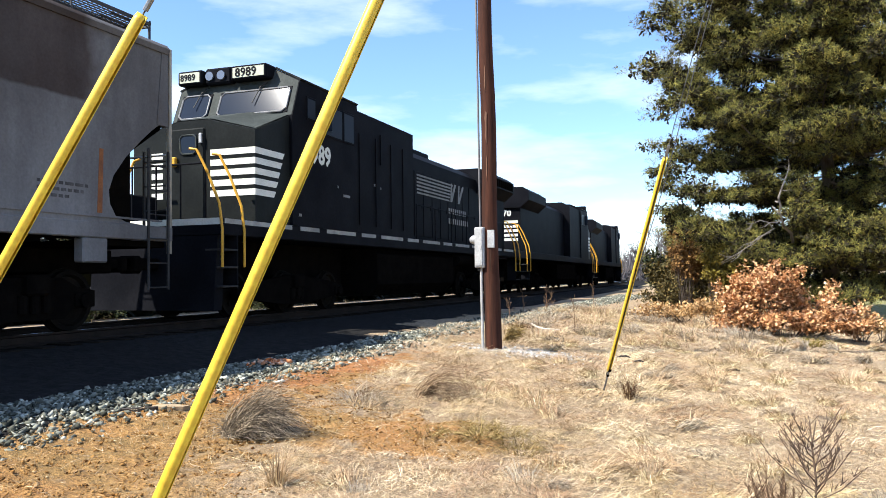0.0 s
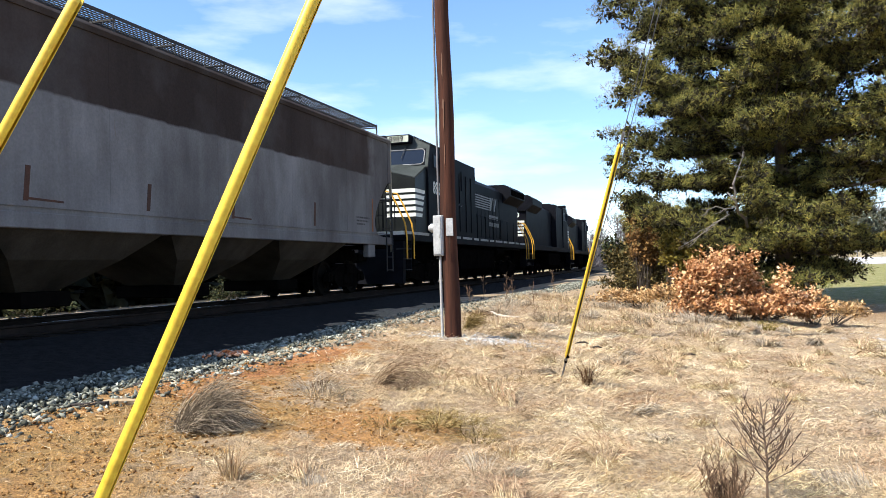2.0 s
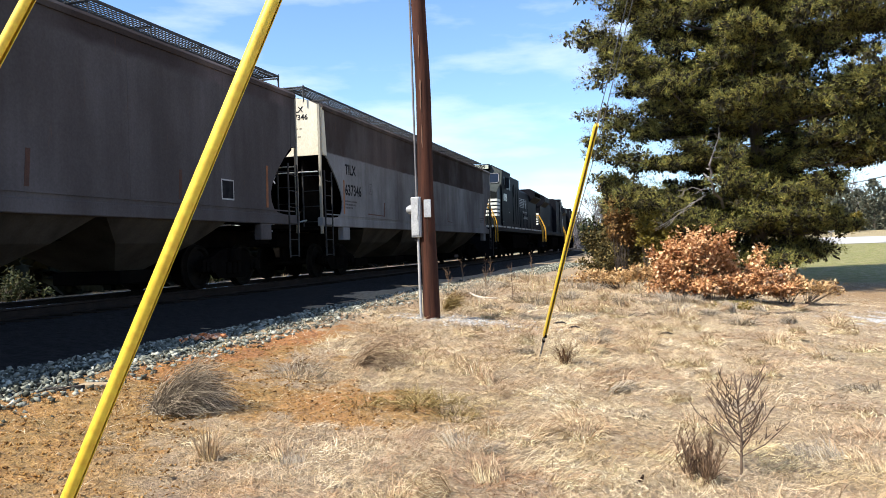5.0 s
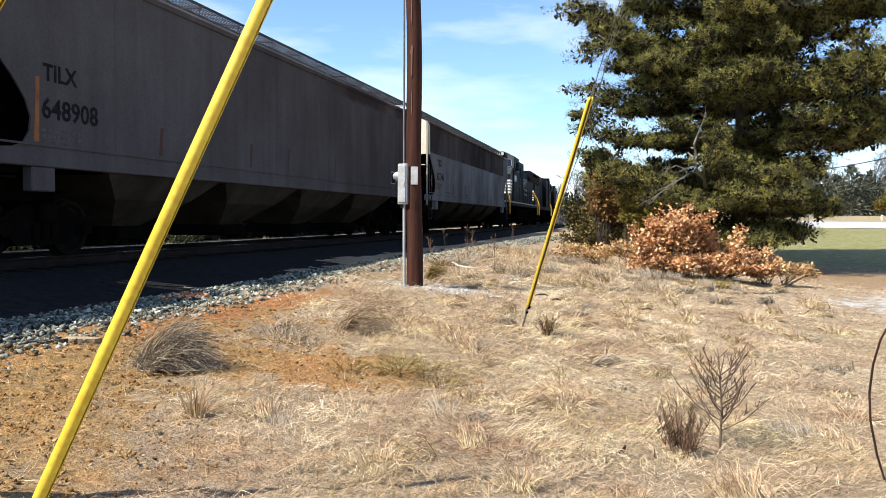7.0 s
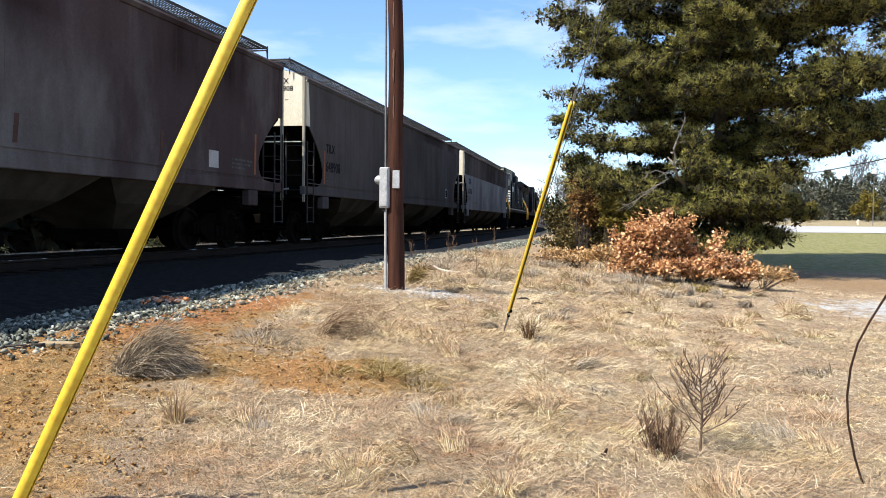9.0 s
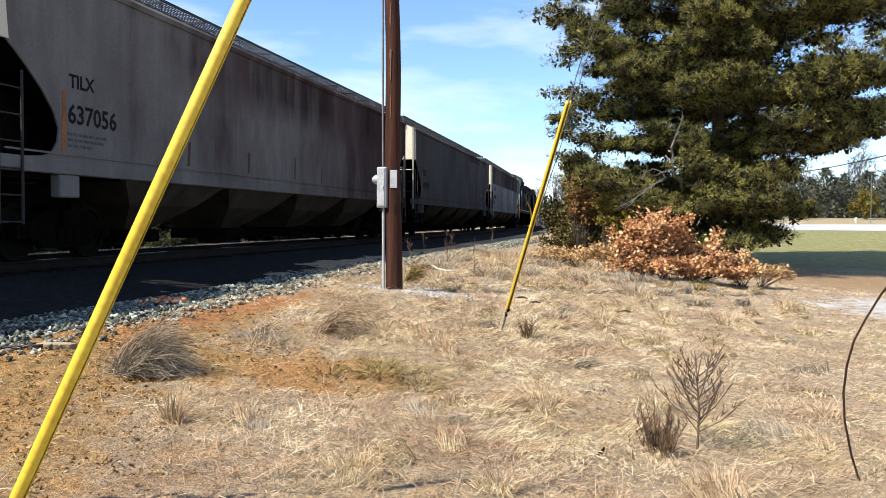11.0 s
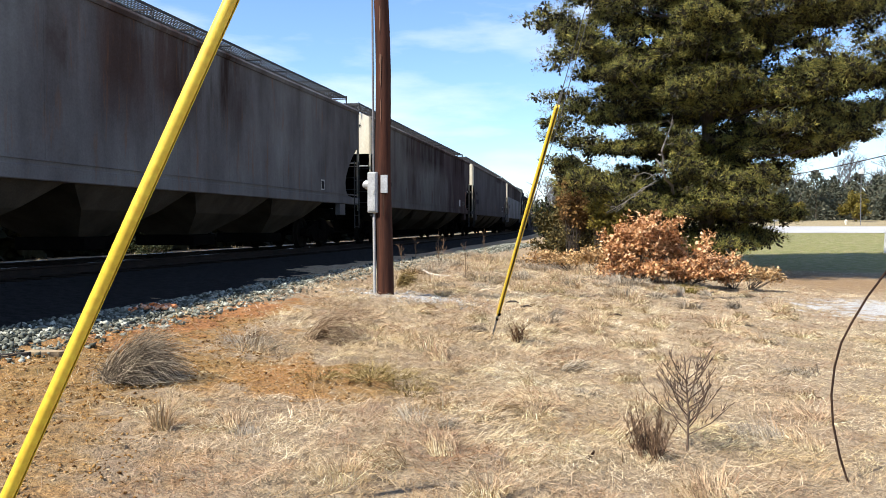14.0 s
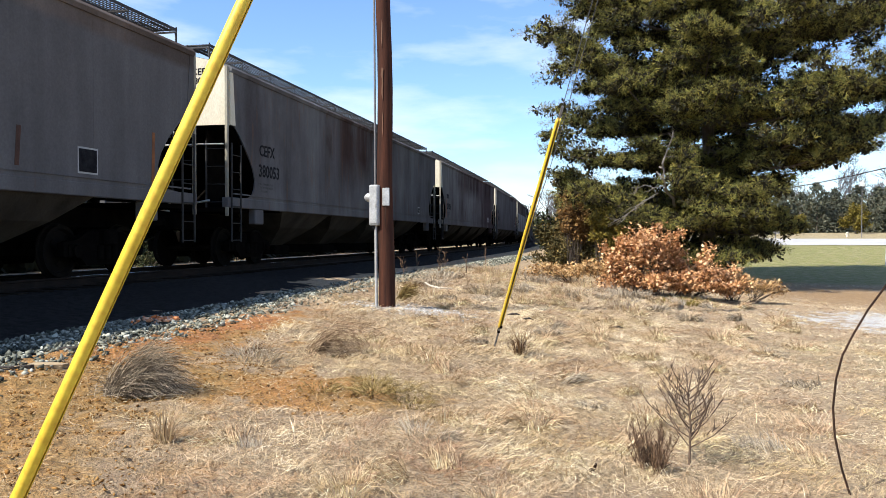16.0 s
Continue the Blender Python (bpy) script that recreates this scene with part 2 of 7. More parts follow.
    lmask = math_node(nd, lk, "MULTIPLY", math_node(nd, lk, "SUBTRACT", math_node(nd, lk, "ADD", sep.outputs["Y"], math_node(nd, lk, "MULTIPLY", n2, 3.0)), 33.5), 0.6, True)
    lmask = math_node(nd, lk, "MULTIPLY", lmask, math_node(nd, lk, "MULTIPLY", math_node(nd, lk, "ADD", sep.outputs["X"], 2.0), 0.4, True))
    c = mix_node(nd, lk, lmask, c, lawn)
    c = mix_node(nd, lk, math_node(nd, lk, "MULTIPLY", math_node(nd, lk, "SUBTRACT", sep.outputs["Y"], 81.0), 0.5, True), c, (0.2736, 0.2166, 0.114))
    c = mix_node(nd, lk, math_node(nd, lk, "MULTIPLY", blob(7.2, 27.5, 5.0, 5.0, 1.6), 0.8), c, (0.23, 0.135, 0.055))
    c = mix_node(nd, lk, math_node(nd, lk, "MULTIPLY", blob(4.4, 12.5, 2.6, 3.0, 1.2), 0.35), c, (0.152, 0.1368, 0.0532))
    grav = ramp_node(nd, lk, n4, [(0.3, (0.304, 0.2964, 0.2812)), (0.7, (0.608, 0.6004, 0.5776))])
    c = mix_node(nd, lk, math_node(nd, lk, "MULTIPLY", blob(6.9, 18.6, 3.3, 3.3, 2.2), ramp_node(nd, lk, noise_node(nd, lk, mapped(nd, lk, vec, (0.5, 2.2, 1)), 2.0, 5.0, 0.7), [(0.26, (0, 0, 0)), (0.40, (1, 1, 1))])), c, grav)
    c = mix_node(nd, lk, math_node(nd, lk, "MULTIPLY", math_node(nd, lk, "MULTIPLY", blob(-3.3, 12.9, 1.2, 0.75, 2.0), 0.8), ramp_node(nd, lk, n3, [(0.40, (0, 0, 0)), (0.58, (1, 1, 1))])), c, grav)
    c = mix_node(nd, lk, 0.75, c, ramp_node(nd, lk, n4, [(0.30, (0.16, 0.16, 0.16)), (0.70, (0.86, 0.86, 0.86))]), "OVERLAY")
    lk.new(c, bs.inputs["Base Color"])
    bs.inputs["Roughness"].default_value = 0.95
    h = math_node(nd, lk, "ADD", n3, math_node(nd, lk, "MULTIPLY", n4, 0.5))
    lk.new(bump_node(nd, lk, h, 1.0, 0.05), bs.inputs["Normal"])
    return m


M = {
    "ground": ground_mat(),
    # ballast bed: the train's shadow is put into a near-black stone colour
    "ballast": mat("shade_dark_stone", (0.022, 0.021, 0.020), (0.009, 0.009, 0.009), 0.95, coarse=9.0, fine=28.0, bump=0.9, dist=0.04, spec=0.05),
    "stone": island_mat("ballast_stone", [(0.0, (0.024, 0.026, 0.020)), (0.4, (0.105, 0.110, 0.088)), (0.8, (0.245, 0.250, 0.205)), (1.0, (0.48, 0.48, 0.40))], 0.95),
    "stone_part": mat("loose_stone", (0.20, 0.208, 0.170), (0.070, 0.074, 0.058), 0.95, coarse=14.0, fine=60.0, bump=0.3, rand=0.7),
    "rail": mat("rail_steel", (0.014, 0.011, 0.009), (0.026, 0.018, 0.014), 0.8, 0.0, spec=0.1),
    "railtop": mat("polished_rail", (0.55, 0.54, 0.52), (0.42, 0.41, 0.40), 0.25, 1.0, bump=0.02),
    "tie": mat("creosoted_wood", (0.012, 0.010, 0.008), (0.024, 0.019, 0.015), 0.95, spec=0.02, stretch=(0.3, 4, 4), rand=0.5),
    "pole": mat("treated_pine_pole", (0.06536, 0.02432, 0.01444), (0.02736, 0.01216, 0.00836), 0.85, spec=0.15, coarse=5.0, fine=45.0, bump=0.5, dist=0.008, stretch=(3, 3, 0.18)),
    "scar": mat("bare_wood_scar", (0.16, 0.080, 0.046), (0.09, 0.044, 0.026), 0.85, stretch=(3, 3, 0.3)),
    "yellow": mat("yellow_plastic", (0.74, 0.52, 0.055), (0.62, 0.42, 0.036), 0.42, coarse=2.0, fine=30.0, bump=0.05),
    "wire": mat("galvanised_wire", (0.2584, 0.266, 0.2736), (0.1672, 0.1748, 0.1824), 0.5, 0.8),
    "dark_cable": mat("dark_rubber_cable", (0.022, 0.012, 0.008), (0.045, 0.024, 0.015), 0.7, spec=0.15),
    "dark_strand": mat("weathered_steel_strand", (0.13, 0.135, 0.14), (0.07, 0.072, 0.075), 0.6, 0.4),
    "galv": mat("galvanised_box", (0.418, 0.4256, 0.4256), (0.3192, 0.3268, 0.3268), 0.5, 0.3, coarse=6.0, bump=0.05),
    "conduit": mat("grey_conduit", (0.38, 0.38, 0.3724), (0.2736, 0.2736, 0.266), 0.6),
    "white": mat("white_paint", (0.5928, 0.5852, 0.5548), (0.456, 0.4484, 0.418), 0.6, coarse=5.0, bump=0.05),
    "stripe": mat("reflective_white", (0.6688, 0.6764, 0.608), (0.5776, 0.5852, 0.532), 0.5, coarse=5.0, bump=0.02),
    "cream": mat("pale_cream", (0.6232, 0.5852, 0.4636), (0.5168, 0.456, 0.342), 0.65, coarse=1.2, bump=0.06, stretch=(2, 2, 0.4)),
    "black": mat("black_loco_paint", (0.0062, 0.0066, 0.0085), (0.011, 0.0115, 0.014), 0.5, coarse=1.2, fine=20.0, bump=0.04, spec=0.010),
    "nose": mat("greyer_black_paint", (0.00912, 0.01064, 0.01064), (0.01672, 0.019, 0.01824), 0.45, coarse=1.2, fine=20.0, bump=0.05, spec=0.06),
    # cab front and nose top: sun glint on black paint put in as grey
    "paled": mat("sun_glint_grey", (0.050, 0.057, 0.053), (0.032, 0.037, 0.035), 0.6, coarse=2.0, fine=20.0, bump=0.05, spec=0.04),
    # under and wheel: shade beneath the train put into near-black steel
    "under": mat("near_black_steel", (0.0035, 0.0032, 0.003), (0.007, 0.006, 0.005), 0.95, coarse=4.0, spec=0.0),
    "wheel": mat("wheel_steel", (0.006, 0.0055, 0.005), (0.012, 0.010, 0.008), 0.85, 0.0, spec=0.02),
    "chute": mat("dusty_grey_chute", (0.056, 0.049, 0.039), (0.030, 0.026, 0.021), 0.9, coarse=1.5, stretch=(1, 1, 0.5), spec=0.02),
    "ladder": mat("worn_grey_steel", (0.042, 0.041, 0.040), (0.026, 0.025, 0.024), 0.85, 0.0, spec=0.1),
    "grate": mat("galvanised_grating", (0.055, 0.055, 0.056), (0.034, 0.033, 0.032), 0.7, 0.2),
    "stencil": mat("black_stencil_paint", (0.010, 0.010, 0.012), (0.022, 0.022, 0.024), 0.8, coarse=8.0, spec=0.03),
    "orange": mat("orange_rust_mark", (0.26, 0.095, 0.026), (0.15, 0.055, 0.020), 0.8, coarse=4.0),
    "rust": mat("dark_rust_run", (0.070, 0.030, 0.018), (0.040, 0.020, 0.014), 0.85, coarse=4.0),
    "handrail": mat("yellow_handrail", (0.608, 0.3192, 0.0228), (0.494, 0.2508, 0.0152), 0.5),
    "rubber": mat("black_rubber", (0.015, 0.015, 0.015), None, 0.7),
    "logo": mat("dull_white_logo", (0.1976, 0.1976, 0.1976), (0.1292, 0.1292, 0.1292), 0.6),
    "twig": mat("grey_dead_twig", (0.1292, 0.114, 0.0988), (0.2052, 0.1786, 0.152), 0.9),
    "bark": mat("rough_bark", (0.0874, 0.0646, 0.04712), (0.152, 0.1254, 0.0988), 0.9, coarse=6.0, bump=0.5, stretch=(2, 2, 0.5)),
    "road": mat("pale_concrete_road", (0.38, 0.3724, 0.3572), (0.3192, 0.3116, 0.2964), 0.9, coarse=0.3),
}
M["lamp"], _n, _l, _b = nodes_of("headlight_glass")
_b.inputs["Base Color"].default_value, _b.inputs["Roughness"].default_value, _b.inputs["Metallic"].default_value = (0.20, 0.21, 0.23, 1), 0.15, 0.6
M["window"], _n, _l, _b = nodes_of("tinted_cab_glass")
_b.inputs["Base Color"].default_value, _b.inputs["Roughness"].default_value = (0.012, 0.018, 0.030, 1), 0.08
_b.inputs["Specular IOR Level"].default_value = 0.16
M["dusty_glass"], _n, _l, _b = nodes_of("dusty_side_glass")
_b.inputs["Base Color"].default_value, _b.inputs["Roughness"].default_value = (0.020, 0.026, 0.036, 1), 0.35
_b.inputs["Specular IOR Level"].default_value = 0.05
M["board"], _n, _l, _b = nodes_of("number_board_face")
_b.inputs["Base Color"].default_value, _b.inputs["Roughness"].default_value = (0.42, 0.43, 0.33, 1), 0.4
M["straw"] = island_mat("straw_blade", [(0.0, (0.20, 0.140, 0.088)), (0.2, (0.42, 0.318, 0.194)), (0.6, (0.64, 0.522, 0.342)), (1.0, (0.74, 0.645, 0.470))], 0.8, 0.12, 0.6, True)
M["dark_brush"] = island_mat("dark_brown_brush", [(0.0, (0.050, 0.028, 0.014)), (0.6, (0.125, 0.070, 0.034)), (1.0, (0.22, 0.13, 0.065))], 0.85)
M["olive_grass"] = island_mat("olive_dry_grass", [(0.0, (0.11, 0.074, 0.026)), (0.6, (0.24, 0.172, 0.062)), (1.0, (0.44, 0.33, 0.15))], 0.85, 0.12)
M["grey_grass"] = island_mat("grey_dry_grass", [(0.0, (0.17, 0.135, 0.10)), (0.6, (0.33, 0.275, 0.205)), (1.0, (0.48, 0.41, 0.30))], 0.85, 0.15)
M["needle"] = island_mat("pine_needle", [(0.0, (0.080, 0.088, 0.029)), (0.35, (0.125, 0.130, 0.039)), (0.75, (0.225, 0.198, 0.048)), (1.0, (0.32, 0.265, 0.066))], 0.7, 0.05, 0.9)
# dark brown inner needles: the crown's inner shade is put into their colour
M["shade_needle"] = island_mat("crown_shade_needle", [(0.0, (0.012, 0.012, 0.008)), (1.0, (0.040, 0.034, 0.018))], 0.9)
M["leaf"] = island_mat("dead_oak_leaf", [(0.0, (0.15, 0.062, 0.026)), (0.3, (0.41, 0.200, 0.083)), (0.7, (0.64, 0.365, 0.172)), (1.0, (0.78, 0.54, 0.33))], 0.7, 0.12)
M["weathered"] = mat("dull_weathered_conduit", (0.17, 0.165, 0.165), (0.10, 0.098, 0.10), 0.7)
M["post"] = mat("worn_cream_post", (0.30, 0.275, 0.215), (0.19, 0.17, 0.13), 0.7, coarse=3.0, stretch=(1, 1, 0.3))
M["faint"] = mat("worn_stencil_paint", (0.055, 0.054, 0.055), (0.10, 0.10, 0.10), 0.8, coarse=8.0, spec=0.03)
M["faint_end"] = mat("worn_end_stencil", (0.20, 0.18, 0.13), (0.30, 0.27, 0.20), 0.8, coarse=8.0, spec=0.03)
# the white stripe again, with the side's shade put into its colour
M["dull_stripe"] = mat("shaded_white_stripe", (0.34, 0.34, 0.32), (0.20, 0.20, 0.19), 0.6, coarse=2.5, bump=0.02)
M["bark_brown"] = mat("young_bark", (0.090, 0.058, 0.038), (0.14, 0.095, 0.064), 0.9)
M["pale_wood"] = mat("bleached_wood", (0.50, 0.44, 0.36), (0.34, 0.29, 0.23), 0.9, coarse=6.0, stretch=(0.4, 3, 3))
M["tan_rock"] = mat("tan_rock", (0.3344, 0.2584, 0.1596), (0.228, 0.1596, 0.0912), 0.95, coarse=9.0, fine=50.0, bump=0.5)
M["tan_brush"] = island_mat("tan_dead_brush", [(0.0, (0.21, 0.115, 0.048)), (0.5, (0.46, 0.285, 0.125)), (1.0, (0.62, 0.43, 0.22))], 0.8, 0.12)
M["stem"] = mat("dark_shrub_stem", (0.060, 0.045, 0.035), (0.10, 0.078, 0.062), 0.9)
M["cedar"] = island_mat("cedar_foliage", [(0.0, (0.01672, 0.02584, 0.01216)), (0.6, (0.0418, 0.0494, 0.01976)), (1.0, (0.0836, 0.076, 0.02888))], 0.7, 0.15, 0.6)
# hedge: the shade within the brush is put into near-black leaves
M["hedge"] = island_mat("shade_dark_foliage", [(0.0, (0.006, 0.008, 0.004)), (0.6, (0.014, 0.016, 0.007)), (1.0, (0.028, 0.026, 0.010))], 0.8, 0.0, 0.4)
M["thicket"] = island_mat("olive_brown_thicket", [(0.0, (0.036, 0.030, 0.014)), (0.5, (0.105, 0.088, 0.034)), (1.0, (0.22, 0.160, 0.058))], 0.75, 0.12, 0.6)
M["rotten"] = mat("rotten_wood", (0.0456, 0.038, 0.03192), (0.02128, 0.01748, 0.0152), 0.95, coarse=6.0, fine=40.0, bump=0.6, dist=0.01, stretch=(0.4, 3, 3))
M["brownleaf"] = island_mat("russet_foliage", [(0.0, (0.1064, 0.057, 0.0228)), (0.6, (0.1976, 0.1064, 0.038)), (1.0, (0.2736, 0.1672, 0.0608))], 0.7, 0.2)
M["gold"] = island_mat("golden_shrub_leaf", [(0.0, (0.095, 0.078, 0.017)), (0.6, (0.195, 0.155, 0.030)), (1.0, (0.30, 0.228, 0.050))], 0.7, 0.2)
M["dead_twig"] = island_mat("grey_brush_twig", [(0.0, (0.055, 0.042, 0.030)), (0.6, (0.170, 0.135, 0.096)), (1.0, (0.56, 0.46, 0.33))], 0.9)
M["arched"] = island_mat("bent_dead_weed", [(0.0, (0.11, 0.068, 0.040)), (0.6, (0.24, 0.160, 0.098)), (1.0, (0.56, 0.43, 0.27))], 0.9)
M["weed"] = island_mat("brown_weed_stem", [(0.0, (0.085, 0.052, 0.032)), (0.6, (0.17, 0.108, 0.066)), (1.0, (0.30, 0.20, 0.125))], 0.9)
# far trees: distance haze is put into these greyed tones
M["bare"] = island_mat("haze_grey_twigs", [(0.0, (0.105, 0.098, 0.105)), (0.6, (0.150, 0.138, 0.142)), (1.0, (0.20, 0.175, 0.170))], 0.9)
M["far_green"] = island_mat("far_evergreen", [(0.0, (0.052, 0.060, 0.046)), (0.6, (0.080, 0.086, 0.058)), (1.0, (0.125, 0.115, 0.075))], 0.8, 0.1)

# ---- mesh helpers ----


class Geo:
    """Collects vertices and faces of one mesh."""

    def __init__(self):
        self.v, self.f = [], []

    def add(self, verts, faces):
        n = len(self.v)
        self.v += [tuple(p) for p in verts]
        self.f += [tuple(i + n for i in q) for q in faces]
        return self

    def box(self, x0, x1, y0, y1, z0, z1, c=0.0):
        """A box, with its edges cut off by c."""
        c = min(c, 0.45 * (x1 - x0), 0.45 * (y1 - y0), 0.45 * (z1 - z0))
        if c <= 0:
            p = [(x, y, z) for x in (x0, x1) for y in (y0, y1) for z in (z0, z1)]
            return self.add(p, [(0, 1, 3, 2), (4, 6, 7, 5), (0, 4, 5, 1), (2, 3, 7, 6), (0, 2, 6, 4), (1, 5, 7, 3)])
        lo, hi, p = (x0, y0, z0), (x1, y1, z1), []
        for i in range(8):
            s = ((i >> 2) & 1, (i >> 1) & 1, i & 1)
            for a in range(3):
                p.append(tuple((hi[k] if s[k] else lo[k]) if k == a else (hi[k] - c if s[k] else lo[k] + c) for k in range(3)))
        def idx(i, a):
            return i * 3 + a
        f = []
        for a, (q) in enumerate((((0, 1, 3, 2), (4, 6, 7, 5)), ((0, 4, 5, 1), (2, 3, 7, 6)), ((0, 2, 6, 4), (1, 5, 7, 3)))):
            for quad in q:
                f.append(tuple(idx(i, a) for i in quad))
        for a, b in ((0, 1), (1, 2), (0, 2)):
            o = 3 - a - b
            for i in range(8):
                j = i ^ (4 >> o)
                if i < j:
                    f.append((idx(i, a), idx(j, a), idx(j, b), idx(i, b)))
        for i in range(8):
            f.append((idx(i, 0), idx(i, 1), idx(i, 2)))
        return self.add(p, f)

    def tube(self, pts, r, n=8, cap=True):
        """A round bar through pts; r is one radius or one for each point."""
        pts = [Vector(p) for p in pts]
        rs = r if isinstance(r, (list, tuple)) else [r] * len(pts)
        ref, verts, faces = None, [], []
        for i, p in enumerate(pts):
            d = (pts[min(i + 1, len(pts) - 1)] - pts[max(i - 1, 0)]).normalized()
            if ref is None:
                ref = d.orthogonal().normalized()
            ref = (ref - d * ref.dot(d)).normalized()
            o = d.cross(ref)
            for k in range(n):
                a = 2 * math.pi * k / n
                verts.append(p + (ref * math.cos(a) + o * math.sin(a)) * rs[i])
        for i in range(len(pts) - 1):
            for k in range(n):
                faces.append((i * n + k, i * n + (k + 1) % n, (i + 1) * n + (k + 1) % n, (i + 1) * n + k))
        if cap:
            faces += [tuple(range(n - 1, -1, -1)), tuple(range((len(pts) - 1) * n, len(pts) * n))]
        return self.add(verts, faces)

    def prism(self, outline, axis, a, b):
        """An outline (two coordinates each) drawn out along an axis from a to b."""
        n = len(outline)
        def put(p, t):
            q = list(p)
            q.insert(axis, t)
            return tuple(q)
        verts = [put(p, a) for p in outline] + [put(p, b) for p in outline]
        faces = [tuple(range(n - 1, -1, -1)), tuple(range(n, 2 * n))]
        faces += [(i, (i + 1) % n, n + (i + 1) % n, n + i) for i in range(n)]
        return self.add(verts, faces)

    def mesh(self, name, smooth=False, material=None):
        me = bpy.data.meshes.new(name)
        me.from_pydata(self.v, [], self.f)
        bm = bmesh.new()
        bm.from_mesh(me)
        bmesh.ops.recalc_face_normals(bm, faces=bm.faces)
        bm.to_mesh(me)
        bm.free()
        if smooth:
            me.shade_smooth()
            me.set_sharp_from_angle(angle=radians(38))
        if material:
            me.materials.append(material)
        return me


def part(name, geo, material, parent=None, label="", smooth=False):
    """One mesh object, under a thing or part when given."""
    me = geo.mesh(name, smooth) if isinstance(geo, Geo) else geo
    if not me.materials:
        me.materials.append(material)
    ob = new(name, me)
    ob.parent = parent
    return tagged(ob, label)


def empty(name, m=None):
    ob = new(name)
    ob.empty_display_size = 0.3
    if m is not None:
        ob.matrix_basis = m
    return ob


def tri_mesh(name, verts, tris, material):
    """A large mesh from arrays of vertices and triangles."""
    me = bpy.data.meshes.new(name)
    verts, tris = np.asarray(verts, np.float32).reshape(-1, 3), np.asarray(tris, np.int32).reshape(-1, 3)
    me.vertices.add(len(verts))
    me.vertices.foreach_set("co", verts.ravel())
    me.loops.add(tris.size)
    me.loops.foreach_set("vertex_index", tris.ravel())
    me.polygons.add(len(tris))
    me.polygons.foreach_set("loop_start", np.arange(0, tris.size, 3, dtype=np.int32))
    me.polygons.foreach_set("loop_total", np.full(len(tris), 3, np.int32))
    me.update(calc_edges=True)
    me.materials.append(material)
    return me




def lettering(name, text, size, material, parent, m, label="", bold=0.0):
    """Words as a thin mesh in the built-in font, on the plane of m."""
    cu = bpy.data.curves.new(name, "FONT")
    cu.body, cu.size, cu.extrude, cu.offset = text, size, 0.002, bold
    cu.resolution_u = 2
    tmp = bpy.data.objects.new(name, cu)
    scene.collection.objects.link(tmp)
    me = bpy.data.meshes.new_from_object(tmp.evaluated_get(bpy.context.evaluated_depsgraph_get()))
    bpy.data.objects.remove(tmp)
    me.materials.clear()
    me.materials.append(material)
    ob = new(name, me)
    ob.parent = parent
    ob.matrix_basis = m
    return tagged(ob, label)


# ---- ground ----
TRACK_X, CURVE_Y, CURVE_R, RAIL_Z = -10.28, 10.4, 1122.0, 0.945
LIFT = 0.17  # car bodies over their bogies


def track_point(s, side=0.0):
    """A place on the track s metres along it, side metres to its right, and the track's heading."""
    a = max(0.0, (s - CURVE_Y) / CURVE_R)
    if a == 0:
        return TRACK_X + side, s, 0.0
    return TRACK_X - CURVE_R * (1 - math.cos(a)) + side * math.cos(a), CURVE_Y + CURVE_R * math.sin(a) + side * math.sin(a), a


def ground_z(x, y):
    x, y = np.asarray(x, float), np.asarray(y, float)
    c = np.clip(y - CURVE_Y, 0, 900)
    u = x - (TRACK_X - CURVE_R + np.sqrt(CURVE_R ** 2 - c ** 2))
    z = np.interp(u, [-60, -9, -5, -3, 3, 4.6, 5.3, 10.3, 14, 22, 40], [0.45, 0.48, 0.60, 0.40, 0.40, 0.40, 0.40, 0.0, -0.19, -0.30, -0.32])
    z = z + 0.0121 * np.clip(y, -10, 18) * np.clip((17 - u) / 7, 0.1, 1) * np.clip((u + 3) / 4, 0, 1)
    z = z + (0.035 * np.clip(y - 30, 0, 55) + 0.03 * np.clip(y - 85, 0, 20)) * np.clip((u - 8) / 9, 0, 1)
    return z


def ground_bumps(x, y):
    near = np.exp(-((x + 1) ** 2 + (y - 8) ** 2) / 500.0)
    hum = 0.030 * np.sin(9.1 * x + 2.0 * np.sin(3.7 * y)) * np.sin(8.3 * y + 1.9 * np.sin(4.3 * x)) + 0.018 * np.sin(15.7 * x + 1.3 * np.sin(7.1 * y) + 2) * np.sin(13.9 * y + 1.7 * np.sin(6.1 * x))
    return near * (hum * np.clip((2.5 - x + 0.05 * y) / 3, 0.25, 1) + 0.025 * np.sin(1.7 * x + 0.6 * y) * np.sin(1.3 * y - 0.8 * x + 1) + 0.014 * np.sin(4.3 * x + 2) * np.sin(3.7 * y + 0.5 * x))


def gz(x, y):
    return float(ground_z(x, y) + ground_bumps(np.asarray(x, float), np.asarray(y, float)))


def spread(lo, hi, step, out):
    a = np.arange(lo, hi + 1e-6, step)
    more = hi + np.cumsum(step * 1.22 ** np.arange(1, 60))
    less = lo - np.cumsum(step * 1.22 ** np.arange(1, 60))
    return np.concatenate([less[np.abs(less) < out][::-1], a, more[np.abs(more) < out]])


